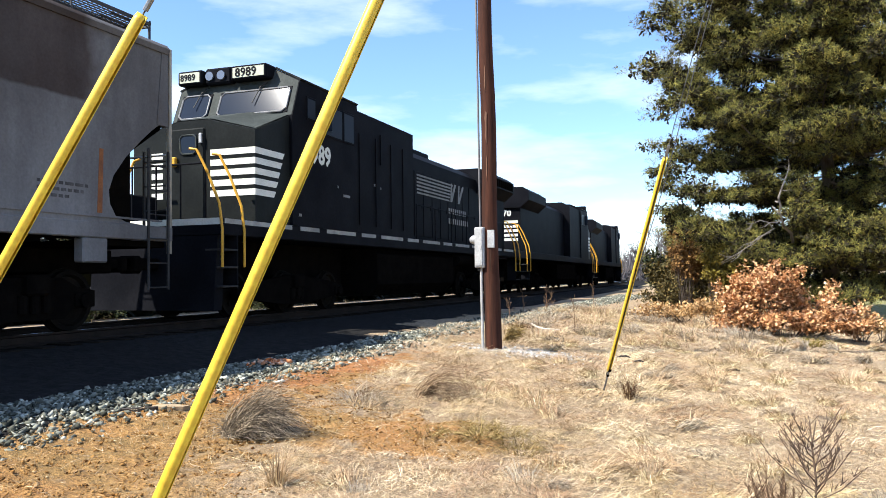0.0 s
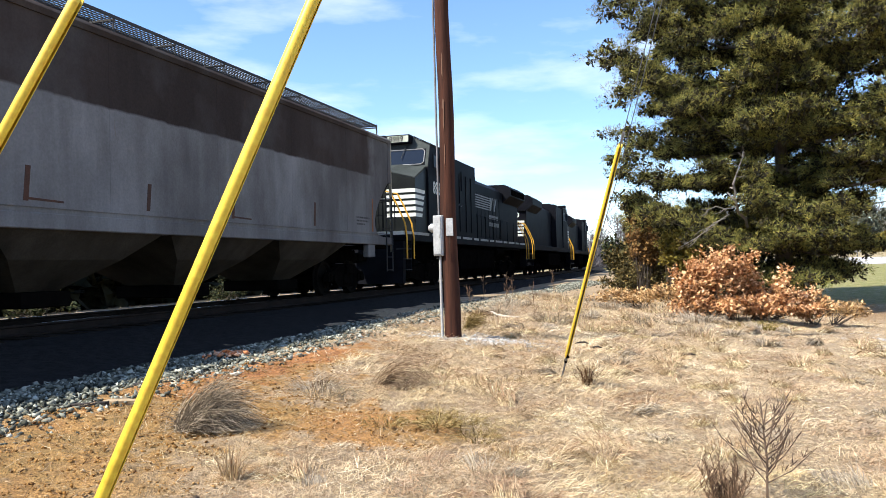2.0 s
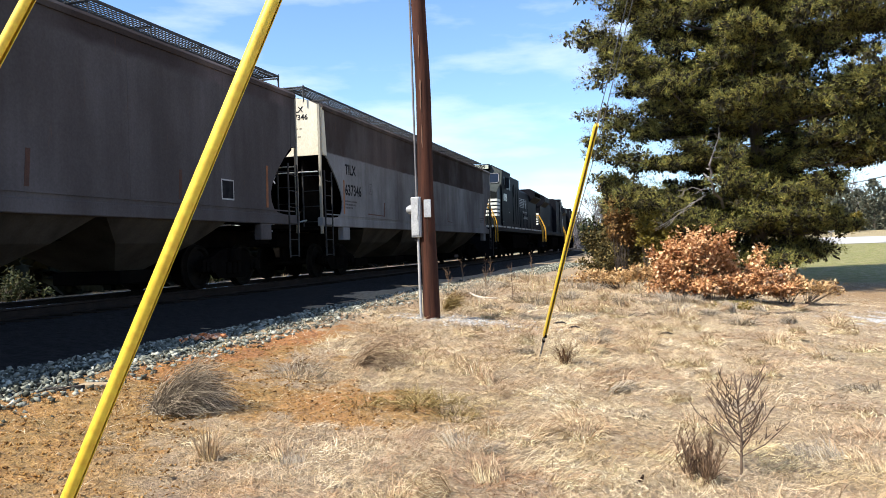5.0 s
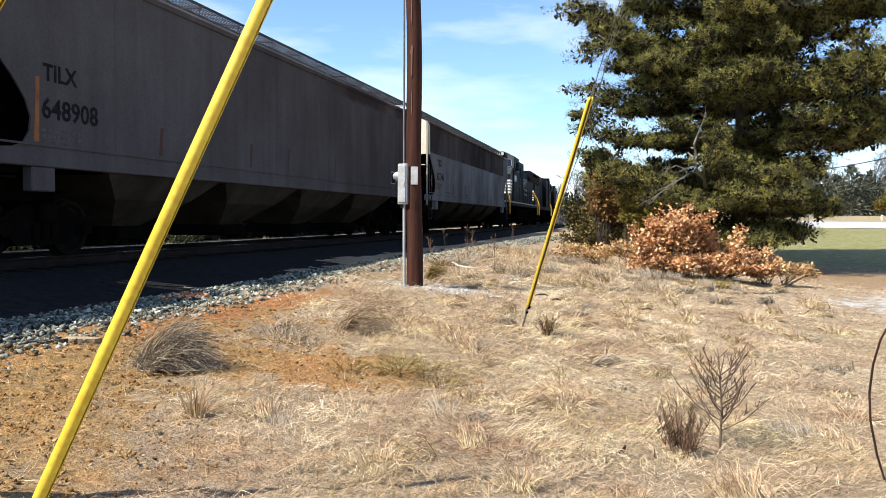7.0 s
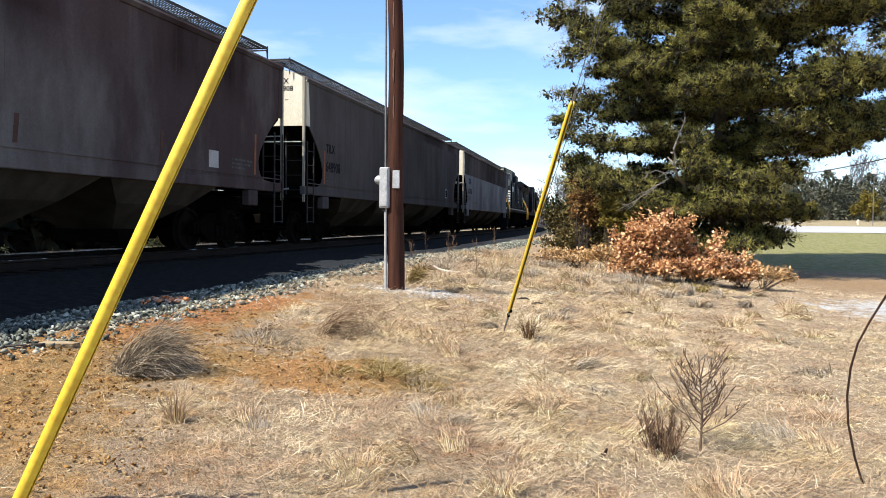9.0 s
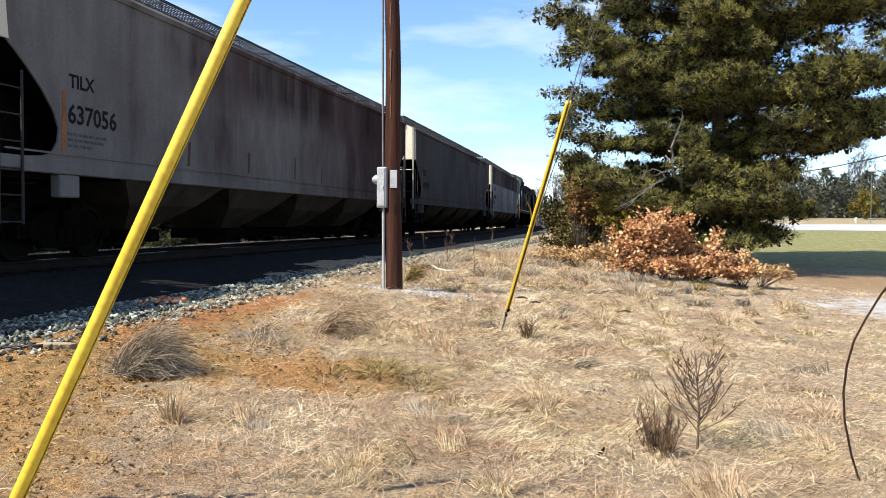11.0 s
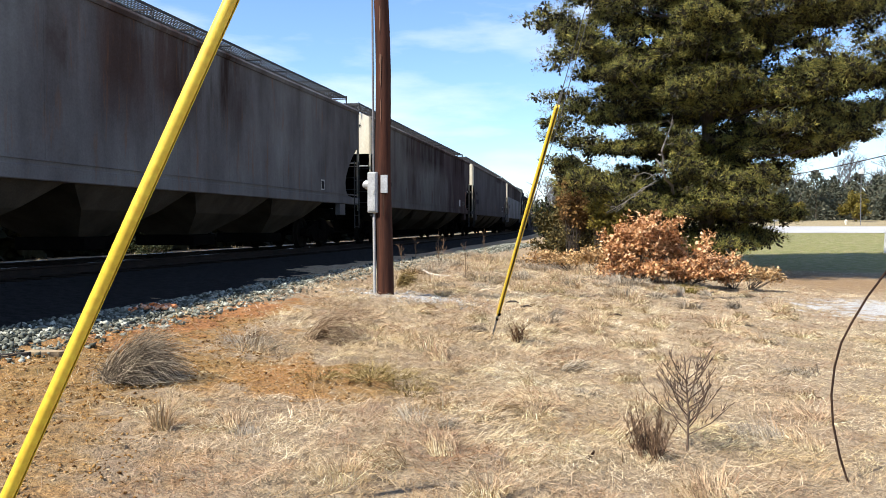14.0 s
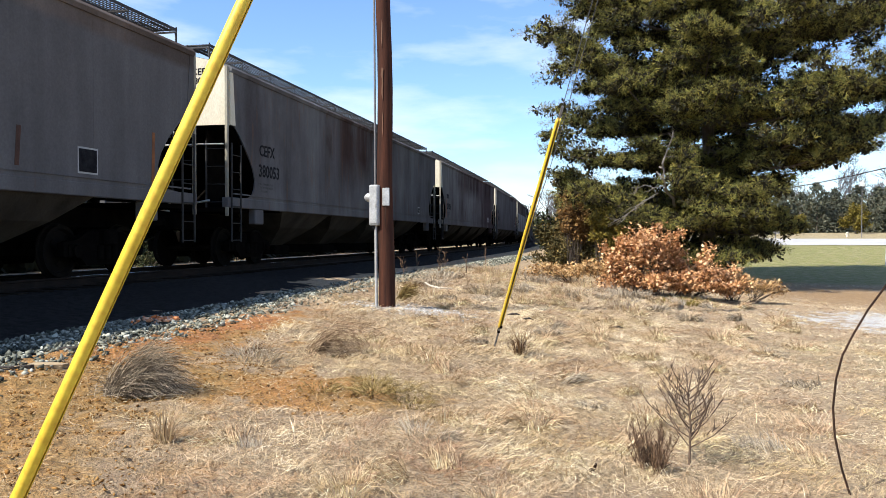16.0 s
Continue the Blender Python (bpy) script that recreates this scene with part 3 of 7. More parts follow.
def make_ground():
    xs, ys = spread(-13, 9, 0.16, 3200), spread(0, 24, 0.16, 3200)
    gx, gy = np.meshgrid(xs, ys)
    zz = ground_z(gx, gy) + ground_bumps(gx, gy)
    rng = np.random.default_rng(3)
    fine = (np.abs(gx) < 14) & (gy > 0) & (gy < 26)
    zz = zz + np.where(fine, rng.normal(0, 0.008, gx.shape), 0)
    v = np.stack([gx, gy, zz], -1).reshape(-1, 3)
    nx, ny = len(xs), len(ys)
    i = (np.arange(ny - 1)[:, None] * nx + np.arange(nx - 1)[None]).ravel()
    t = np.concatenate([np.stack([i, i + 1, i + nx + 1], 1), np.stack([i, i + nx + 1, i + nx], 1)])
    me = tri_mesh("ground", v, t, M["ground"])
    me.shade_smooth()
    tagged(new("ground", me), "dry straw turf with bare orange clay patches", "ground", kind="structure")


make_ground()

# ---- track ----


def sweep(profile, s_list, closed=False):
    """A profile (side, height) drawn along the track."""
    g = Geo()
    verts = []
    for s in s_list:
        for u, z in profile:
            x, y, _ = track_point(s, u)
            verts.append((x, y, z))
    n = len(profile)
    faces = []
    for i in range(len(s_list) - 1):
        for k in range(n if closed else n - 1):
            faces.append((i * n + k, i * n + (k + 1) % n, (i + 1) * n + (k + 1) % n, (i + 1) * n + k))
    g.add(verts, faces)
    return g


STATIONS = [-60, -30, -10, 0, 5, 10] + list(range(14, 320, 6))


def make_track():
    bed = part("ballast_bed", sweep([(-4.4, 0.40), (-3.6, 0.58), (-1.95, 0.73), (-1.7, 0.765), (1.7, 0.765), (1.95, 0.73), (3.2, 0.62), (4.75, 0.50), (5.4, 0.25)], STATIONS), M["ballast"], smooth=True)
    tagged(bed, "crushed stone railway ballast bed with the train's shade in its colour", "ballast", kind="structure")
    trk = tagged(empty("railway_track"), "steel railway track on dark wooden sleepers", "railway track", kind="structure")
    for side in (-0.755, 0.755):
        prof = [(-0.07, -0.170), (0.07, -0.170), (0.07, -0.155), (0.012, -0.130), (0.012, -0.045), (0.036, -0.030), (0.036, -0.003), (0.026, -0.001), (-0.026, -0.001), (-0.036, -0.003), (-0.036, -0.030), (-0.012, -0.045), (-0.012, -0.130), (-0.07, -0.155)]
        r = part("rail", sweep([(side + a, RAIL_Z + z) for a, z in prof], STATIONS, True), M["rail"], trk)
        part("running_surface", sweep([(side - 0.026, RAIL_Z), (side + 0.026, RAIL_Z)], STATIONS), M["railtop"], r, "polished rail head")
    tie = Geo().box(-1.3, 1.3, -0.115, 0.115, -0.12, 0.0, 0.012).mesh("sleeper", material=M["tie"])
    rng = random.Random(5)
    for k in range(250):
        x, y, a = track_point(-8 + k * 0.52)
        ob = new("sleeper", tie)
        ob.parent = trk
        ob.matrix_basis = pose(x + rng.uniform(-0.03, 0.03), y, RAIL_Z - 0.160 + rng.uniform(-0.008, 0.004), 0, 0, math.degrees(a) + rng.uniform(-1, 1))


make_track()

# ---- covered hopper cars ----
SIDE, SILL, EAVE, HALF = 1.60, 1.20, 4.34, 10.735
FACE_SIDE, FACE_END = (90, 0, 90), (90, 0, 0)


def wheelset(parent, y):
    g = Geo()
    for s in (-1, 1):
        x0 = s * 0.69
        pr = [(x0, 0.08), (x0, 0.30), (x0 + s * 0.03, 0.44), (x0, 0.487), (x0 + s * 0.03, 0.487), (x0 + s * 0.05, 0.458), (x0 + s * 0.135, 0.452), (x0 + s * 0.135, 0.39), (x0 + s * 0.07, 0.36), (x0 + s * 0.09, 0.10), (x0 + s * 0.2, 0.09)]
        n = 24
        verts = [(px, r * math.cos(2 * math.pi * k / n), r * math.sin(2 * math.pi * k / n)) for px, r in pr for k in range(n)]
        g.add(verts, [(i * n + k, i * n + (k + 1) % n, (i + 1) * n + (k + 1) % n, (i + 1) * n + k) for i in range(len(pr) - 1) for k in range(n)])
    g.tube([(-1.0, 0, 0), (1.0, 0, 0)], 0.085, 12)
    # spoke marks so that the turning shows
    for k in range(3):
        a = k * 2.094
        for s in (-1, 1):
            g.box(s * 0.80 - 0.012, s * 0.80 + 0.012, 0.22 * math.cos(a) - 0.05, 0.22 * math.cos(a) + 0.05, 0.22 * math.sin(a) - 0.05, 0.22 * math.sin(a) + 0.05, 0.01)
    ob = part("wheelset", g, M["wheel"], parent, smooth=True)
    ob.matrix_basis = pose(0, y, 0.457)
    return ob


def bogie(parent, y, axles, name="bogie"):
    """A truck: two side frames with springs and bearing boxes, a bolster, and its wheelsets."""
    g = Geo()
    half = max(axles)
    for s in (-1, 1):
        a, b = s * 0.93, s * 1.07
        out = [(-half - 0.25, 0.36), (-half + 0.2, 0.33), (-0.55, 0.20), (0.55, 0.20), (half - 0.2, 0.33), (half + 0.25, 0.36), (half + 0.25, 0.60), (half - 0.1, 0.66), (0.5, 0.80), (-0.5, 0.80), (-half + 0.1, 0.66), (-half - 0.25, 0.60)]
        g.prism(out, 0, min(a, b), max(a, b))
        for ay in axles:
            g.tube([(s * 1.05, ay, 0.457), (s * 1.17, ay, 0.457)], 0.11, 12)
            g.box(min(b, s * 1.12), max(b, s * 1.12), ay - 0.16, ay + 0.16, 0.36, 0.58, 0.02)
        for k in (-0.2, 0.0, 0.2):
            g.tube([(s * 1.09, k, 0.30), (s * 1.09, k, 0.55)], 0.07, 10)
    g.box(-1.2, 1.2, -0.2, 0.2, 0.55, 0.84, 0.03)
    g.box(-0.3, 0.3, -0.25, 0.25, 0.84, 1.25, 0.02)
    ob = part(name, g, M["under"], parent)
    ob.matrix_basis = pose(0, y, -LIFT)
    return ob, [wheelset(ob, ay) for ay in axles]


def end_outline():
    """The side sheet's edge at one end: distance from the end, height."""
    return [(0.0, EAVE), (0.06, 3.6), (0.17, 3.08), (0.36, 2.95), (0.62, 2.74), (0.95, 2.44), (1.20, 2.14), (1.30, 1.90), (1.27, 1.70), (1.15, 1.53), (0.95, 1.46), (0.60, 1.43)]


def hopper(name, label, paint, mark, number, seed):
    car = tagged(empty(name), label, "hopper car", "freight cars of the train")
    rng = random.Random(seed)
    eo = end_outline()
    # side sheets, one slab with a hollowed lower corner at each end
    out = [(-HALF + e, z) for e, z in eo] + [(-HALF + 0.6, 1.40), (HALF - 0.6, 1.40)] + [(HALF - e, z) for e, z in reversed(eo)]
    for s in (1, -1):
        g = Geo()
        th = 0.03
        g.prism(out, 0, min(s * SIDE, s * (SIDE - th)), max(s * SIDE, s * (SIDE - th)))
        part("side_sheet", g, paint, car)
        # side sill
        part("side_sill", Geo().box(min(s * 1.46, s * 1.612), max(s * 1.46, s * 1.612), -HALF - 0.12, HALF + 0.12, SILL, SILL + 0.23, 0.015), paint, car)
        for e in (-1, 1):
            yy = e * (HALF - 1.55)
            part("jacking_pad", Geo().box(min(s * 1.42, s * 1.60), max(s * 1.42, s * 1.60), yy - 0.24, yy + 0.24, 0.84, SILL - 0.003, 0.02), paint, car)
    # roof: eave lip, rounded sheet
    prof = [(-1.63, EAVE - 0.10), (-1.66, EAVE - 0.02), (-1.60, EAVE + 0.05), (-1.25, EAVE + 0.17), (-0.8, EAVE + 0.27), (-0.3, EAVE + 0.32), (0.3, EAVE + 0.32), (0.8, EAVE + 0.27), (1.25, EAVE + 0.17), (1.60, EAVE + 0.05), (1.66, EAVE - 0.02), (1.63, EAVE - 0.10)]
    part("roof", Geo().prism(prof, 1, -HALF, HALF), paint, car, smooth=True)
    # hatch trough along the crown
    g = Geo().box(-0.42, 0.42, -HALF + 0.7, HALF - 0.7, EAVE + 0.30, EAVE + 0.44, 0.03)
    part("roof_hatch", g, paint, car)
    # walkway gratings on brackets
    for s in (1, -1):
        g = Geo()
        x0, x1, zt = s * 0.62, s * 1.16, EAVE + 0.52
        for k in range(8):
            x = x0 + (x1 - x0) * k / 7
            g.box(x - 0.004, x + 0.004, -HALF - 0.12, HALF + 0.12, zt - 0.022, zt)
        for k in range(int(2 * HALF / 0.11)):
            y = -HALF - 0.10 + k * 0.1115
            g.box(min(x0, x1), max(x0, x1), y - 0.004, y + 0.004, zt - 0.016, zt - 0.002)
        for x in (x0, x1):
            g.box(x - 0.012, x + 0.012, -HALF - 0.12, HALF + 0.12, zt - 0.05, zt + 0.004)
        w = part("walkway", g, M["grate"], car, "galvanised grating walkway")
        g = Geo()
        g.box(min(x0, x1), max(x0, x1), -0.022, 0.022, zt - 0.085, zt - 0.052)
        g.tube([(x1 * 0.98, 0, zt - 0.06), (s * 1.16, 0, EAVE + 0.17)], 0.016, 6)
        bm = g.mesh("walkway_bracket", material=M["grate"])
        for k in range(14):
            br = new("walkway_bracket", bm)
            br.parent = w
            br.location.y = -HALF - 0.1 + k * (2 * HALF + 0.2) / 13
    # hand rails at the two ends of the roof
    for e in (-1, 1):
        g = Geo()
        y = e * (HALF + 0.10)
        for s in (-1, 1):
            g.tube([(s * 1.16, y, EAVE + 0.10), (s * 1.16, y, EAVE + 0.55)], 0.018, 6)
        g.box(-1.16, 1.16, y - 0.03, y + 0.03, EAVE + 0.49, EAVE + 0.51)
        for k in range(20):
            x = -1.1 + k * 0.116
            g.box(x - 0.004, x + 0.004, y - e * 0.35 - 0.35, y - e * 0.35 + 0.35, EAVE + 0.49, EAVE + 0.51)
        part("end_walkway", g, M["grate"], car)
    # ends
    for e in (-1, 1):
        y = e * HALF
        g = Geo()
        y1 = e * (HALF - 0.035)
        ex = [(-1.575, 3.06), (1.575, 3.06), (1.575, EAVE), (1.25, EAVE + 0.16), (0.8, EAVE + 0.26), (0.3, EAVE + 0.31), (-0.3, EAVE + 0.31), (-0.8, EAVE + 0.26), (-1.25, EAVE + 0.16), (-1.575, EAVE)]
        g.prism(ex, 1, min(y, y1) - (0.02 if e < 0 else 0), max(y, y1) + (0.02 if e > 0 else 0))
        # corner flare strips
        for s in (-1, 1):
            g.prism([(y - e * 0.0, EAVE - 0.05), (y - e * 0.14, EAVE - 0.05), (y - e * 0.26, 3.06), (y, 3.06)], 0, min(s * 1.555, s * 1.612), max(s * 1.555, s * 1.612))
        # sunlight put into the colour: sunward end cream, the other in body paint
        part("end_panel", g, M["cream"] if e < 0 else paint, car, "end panel in a sunlit cream tone" if e < 0 else "")
        # slope sheet under the panel, its shade put into a near-black colour
        g = Geo()
        ya, yb = e * (HALF - 0.12), e * (HALF - 2.9)
        g.add([(-1.56, ya, 3.06), (1.56, ya, 3.06), (1.56, yb, 1.22), (-1.56, yb, 1.22), (-1.56, ya, 3.0), (1.56, ya, 3.0), (1.56, yb, 1.16), (-1.56, yb, 1.16)], [(0, 1, 2, 3), (7, 6, 5, 4), (0, 4, 5, 1), (3, 2, 6, 7)])
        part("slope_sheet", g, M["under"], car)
        # added dark webs that close the bright view through the end opening
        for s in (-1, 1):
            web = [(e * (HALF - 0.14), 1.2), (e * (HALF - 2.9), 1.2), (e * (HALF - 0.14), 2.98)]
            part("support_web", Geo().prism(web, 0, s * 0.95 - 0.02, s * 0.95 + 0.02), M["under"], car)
        # end platform, draft sill, coupler
        g = Geo().box(-1.46, 1.46, min(e * (HALF - 1.2), e * (HALF + 0.10)), max(e * (HALF - 1.2), e * (HALF + 0.10)), 1.10, 1.195, 0.01)
        g.box(-0.33, 0.33, min(e * (HALF - 3.0), e * (HALF + 0.16)), max(e * (HALF - 3.0), e * (HALF + 0.16)), 0.70, 1.09, 0.02)
        for s in (-1, 1):
            g.tube([(s * 0.55, e * (HALF - 0.1), 1.19), (s * 0.55, e * (HALF - 1.6), 2.05)], 0.05, 6)
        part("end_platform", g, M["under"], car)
        g = Geo().box(-0.09, 0.09, min(e * (HALF + 0.1), e * (HALF + 0.62)), max(e * (HALF + 0.1), e * (HALF + 0.62)), 0.78, 0.95, 0.02)
        g.box(-0.2, 0.14, min(e * (HALF + 0.55), e * (HALF + 0.785)), max(e * (HALF + 0.55), e * (HALF + 0.785)), 0.72, 1.0, 0.05)
        part("coupler", g, M["under"], car)
        # ladders: a tall one on the end, a short one on the side
        for s in (-1, 1):
            g = Geo()
            yl = e * (HALF + 0.085)
            part("corner_post", Geo().box(min(s * 1.53, s * 1.60), max(s * 1.53, s * 1.60), yl - 0.03, yl + 0.03, 1.0, EAVE + 0.02, 0.006), M["post"], car, "pale corner post")
            g.box(s * 1.06 - 0.018, s * 1.06 + 0.018, yl - 0.02, yl + 0.02, 1.2, 2.7, 0.005)
            for z in np.arange(1.32, 2.7, 0.40):
                g.tube([(s * 1.06, yl, z), (s * 1.55, yl, z)], 0.012, 6)
            part("end_ladder", g, M["ladder"], car, "grey steel end ladder")
            g = Geo()
            for yy in (HALF - 0.02, HALF - 0.48):
                g.box(min(s * 1.615, s * 1.645), max(s * 1.615, s * 1.645), e * yy - 0.022, e * yy + 0.022, 0.42, 2.65, 0.005)
            for z in np.arange(0.46, 2.6, 0.385):
                g.tube([(s * 1.63, e * (HALF - 0.02), z), (s * 1.63, e * (HALF - 0.48), z)], 0.013, 6)
            part("side_ladder", g, M["ladder"], car, "grey steel ladder")
        g = Geo()
        for zz in (2.62,):
            g.tube([(-1.5, e * (HALF + 0.10), zz), (1.5, e * (HALF + 0.10), zz)], 0.016, 6)
        part("grab_bar", g, M["white"], car)
        if e < 0:
            g = Geo().box(0.24, 0.28, -HALF - 0.08, -HALF + 0.02, 2.98, 3.10, 0.01)
            for k in range(7):
                g.tube([(0.26 + 0.03 * (-1) ** k, -HALF - 0.12, 2.36 + k * 0.09), (0.26 - 0.03 * (-1) ** k, -HALF - 0.12, 2.45 + k * 0.09)], 0.018, 6)
            part("brake_chain", g, M["galv"], car)
            g = Geo()
            pts = [(-0.38 + 0.28 * math.cos(a), -HALF - 0.16, 2.05 + 0.28 * math.sin(a)) for a in np.linspace(0, 2 * math.pi, 17)]
            g.tube(pts, 0.016, 6, False)
            for a in (0.4, 2.5, 4.6):
                g.tube([(-0.38, -HALF - 0.14, 2.05), (-0.38 + 0.28 * math.cos(a), -HALF - 0.16, 2.05 + 0.28 * math.sin(a))], 0.012, 6)
            part("brake_wheel", g, M["under"], car)
            g = Geo()
            g.tube([(0.1, -HALF - 0.15, 1.25), (0.45, -HALF - 0.2, 1.38), (0.8, -HALF - 0.14, 1.30), (1.15, -HALF - 0.1, 1.36)], 0.022, 6)
            g.tube([(-0.9, -HALF - 0.15, 1.30), (-0.4, -HALF - 0.2, 1.22), (0.2, -HALF - 0.18, 1.12)], 0.022, 6)
            part("air_hose", g, M["galv"], car)
    # four discharge chutes
    pitch = (2 * HALF - 6.0) / 4
    for k in range(4):
        y0 = -HALF + 3.0 + k * pitch
        y1, ym = y0 + pitch, y0 + pitch / 2
        g = Geo()
        top = [(-1.52, y0 + 0.12, SILL), (1.52, y0 + 0.12, SILL), (1.52, y1 - 0.12, SILL), (-1.52, y1 - 0.12, SILL)]
        mid = [(-1.18, y0 + 0.75, 0.78), (1.18, y0 + 0.75, 0.78), (1.18, y1 - 0.75, 0.78), (-1.18, y1 - 0.75, 0.78)]
        low = [(-0.55, ym - 0.42, 0.30), (0.55, ym - 0.42, 0.30), (0.55, ym + 0.42, 0.30), (-0.55, ym + 0.42, 0.30)]
        f = [(0, 1, 2, 3), (11, 10, 9, 8)]
        for a in (0, 4):
            f += [(a + i, a + (i + 1) % 4, a + 4 + (i + 1) % 4, a + 4 + i) for i in range(4)]
        g.add(top + mid + low, f)
        ch = part("discharge_chute", g, M["chute"], car, "dusty grey discharge chute")
        part("outlet_gate", Geo().box(-0.75, 0.75, ym - 0.5, ym + 0.5, 0.05, 0.297, 0.02), M["under"], ch)
    # added dark plates that stand for the shade between the bogies
    for e in (-1, 1):
        ya, yb = e * (HALF - 3.6), e * (HALF - 0.7)
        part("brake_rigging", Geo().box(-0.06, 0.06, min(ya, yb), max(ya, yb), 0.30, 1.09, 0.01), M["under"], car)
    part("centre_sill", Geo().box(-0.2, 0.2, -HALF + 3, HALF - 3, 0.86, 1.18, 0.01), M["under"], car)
    # seams: stiffening lips under the eave and over the sill, weld seams up the side
    g = Geo()
    g.box(SIDE + 0.002, SIDE + 0.022, -HALF + 0.15, HALF - 0.15, 1.50, 1.53)
    part("sill_lip", g, paint, car)
    for k in range(1, 7):
        y = -HALF + 0.2 + k * (2 * HALF - 0.4) / 7
        part("weld_seam", Geo().box(SIDE - 0.003, SIDE + 0.0025, y - 0.012, y + 0.012, 1.54, EAVE - 0.12), paint, car)
    # lettering and marks at the rear end, smaller ones along the side
    side, endm = FACE_SIDE, FACE_END
    mark_z, mark_size, num_z = {1: (2.68, 0.39, 2.10), 2: (2.47, 0.35, 1.92), 3: (2.58, 0.30, 2.02), 4: (2.52, 0.38, 2.01)}.get(seed, (2.6, 0.38, 2.05))
    lettering("reporting_mark", mark, mark_size, M["stencil"], car, pose(SIDE + 0.004, -HALF + 1.54, mark_z, *side), "black stencilled letters", 0.008)
    lettering("car_number", number, 0.42, M["stencil"], car, pose(SIDE + 0.004, -HALF + 1.50, num_z, *side), "black stencilled number", 0.008)
    lettering("end_mark", mark, 0.21, M["stencil"], car, pose(0.67, -HALF - 0.024, 4.20, *endm), "", 0.004)
    lettering("end_number", number, 0.20, M["stencil"], car, pose(0.63, -HALF - 0.024, 4.00, *endm), "", 0.004)
    g = Geo()
    for row, w in ((3.75, 0.55), (3.64, 0.35), (3.54, 0.5)):
        x = 0.0
        while x < w:
            d = rng.uniform(0.05, 0.16)
            g.box(0.45 + x, 0.45 + x + d * 0.7, -HALF - 0.024, -HALF - 0.0205, row, row + 0.03)
            x += d + 0.03
    tagged(part("end_data_stencil", g, M["faint_end"], car), kind="stuff")
    g, g2 = Geo(), Geo()
    for row, w in ((num_z - 0.20, 0.85), (num_z - 0.29, 0.80), (num_z - 0.38, 0.5)):
        x = 0.0
        while x < w:
            d = rng.uniform(0.05, 0.16)
            g.box(SIDE + 0.001, SIDE + 0.004, -HALF + 1.5 + x, -HALF + 1.5 + x + d, row, row + 0.045)
            g2.box(SIDE + 0.001, SIDE + 0.004, HALF - 2.6 + x, HALF - 2.6 + x + d, row, row + 0.045)
            x += d + 0.03
    tagged(part("data_stencil", g, M["faint"], car), kind="stuff")
    if seed == 1:
        yb, zb = -HALF + 3.42, 2.22
        g = Geo()
        for y0, y1, z0, z1 in ((0, 0.28, 0, 0.022), (0, 0.28, 0.298, 0.32), (0, 0.022, 0.022, 0.298), (0.258, 0.28, 0.022, 0.298), (0.10, 0.18, 0.08, 0.11), (0.10, 0.18, 0.145, 0.175), (0.10, 0.18, 0.21, 0.24)):
            g.box(SIDE + 0.001, SIDE + 0.004, yb + y0, yb + y1, zb + z0, zb + z1)
        part("boxed_stencil", g, M["faint"], car, "small faint boxed stencil")
    if seed in (1, 3):
        tagged(part("data_stencil", g2, M["faint"], car), kind="stuff")
    for y in (() if seed == 4 else (-HALF + 1.40, HALF - 1.48)):
        part("orange_stripe", Geo().prism([(y - 0.05, 1.56), (y + 0.05, 1.56), (y + 0.07, 2.50), (y - 0.01, 2.50)], 0, SIDE + 0.001, SIDE + 0.004), M["orange"], car, "rusty orange vertical stripe")
    for k, y in enumerate(() if seed == 4 else (-5.95, -3.2, -0.6, 2.0, 5.6)):
        y += 0.0 if seed == 1 else rng.uniform(-0.4, 0.4)
        h = rng.uniform(0.40, 0.60)
        if seed == 1 and k in (0, 1, 3):
            ya, yb = (y - 1.5, y) if k == 0 else (y - 0.02, y + 0.7)
            part("rust_run", Geo().prism([(ya, 1.60), (yb, 1.585), (yb, 1.615), (ya, 1.635)], 0, SIDE + 0.001, SIDE + 0.0035), M["rust"], car)
        part("rust_run", Geo().prism([(y - 0.05, 1.58), (y + 0.04, 1.58), (y + 0.09, 1.58 + h), (y - 0.005, 1.58 + h)], 0, SIDE + 0.001, SIDE + 0.004), M["rust"], car)
    sets = []
    for e in (-1, 1):
        b, ws = bogie(car, e * (HALF - 2.15), (-0.89, 0.89))
        sets += ws
    return car, sets


PAINTS = [
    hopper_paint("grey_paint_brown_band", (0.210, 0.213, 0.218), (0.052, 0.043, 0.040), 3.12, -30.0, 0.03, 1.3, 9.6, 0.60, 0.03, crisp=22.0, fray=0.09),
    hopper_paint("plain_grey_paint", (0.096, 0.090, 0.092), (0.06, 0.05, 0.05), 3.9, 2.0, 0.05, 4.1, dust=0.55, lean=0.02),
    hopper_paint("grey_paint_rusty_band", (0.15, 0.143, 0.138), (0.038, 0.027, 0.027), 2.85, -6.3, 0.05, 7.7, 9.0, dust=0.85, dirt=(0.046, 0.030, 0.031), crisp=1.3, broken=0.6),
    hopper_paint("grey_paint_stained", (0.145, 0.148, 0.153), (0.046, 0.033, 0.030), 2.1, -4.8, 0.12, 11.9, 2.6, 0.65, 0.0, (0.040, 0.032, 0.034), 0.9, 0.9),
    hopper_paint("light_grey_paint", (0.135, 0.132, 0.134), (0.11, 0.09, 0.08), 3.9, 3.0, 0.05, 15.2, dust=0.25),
]
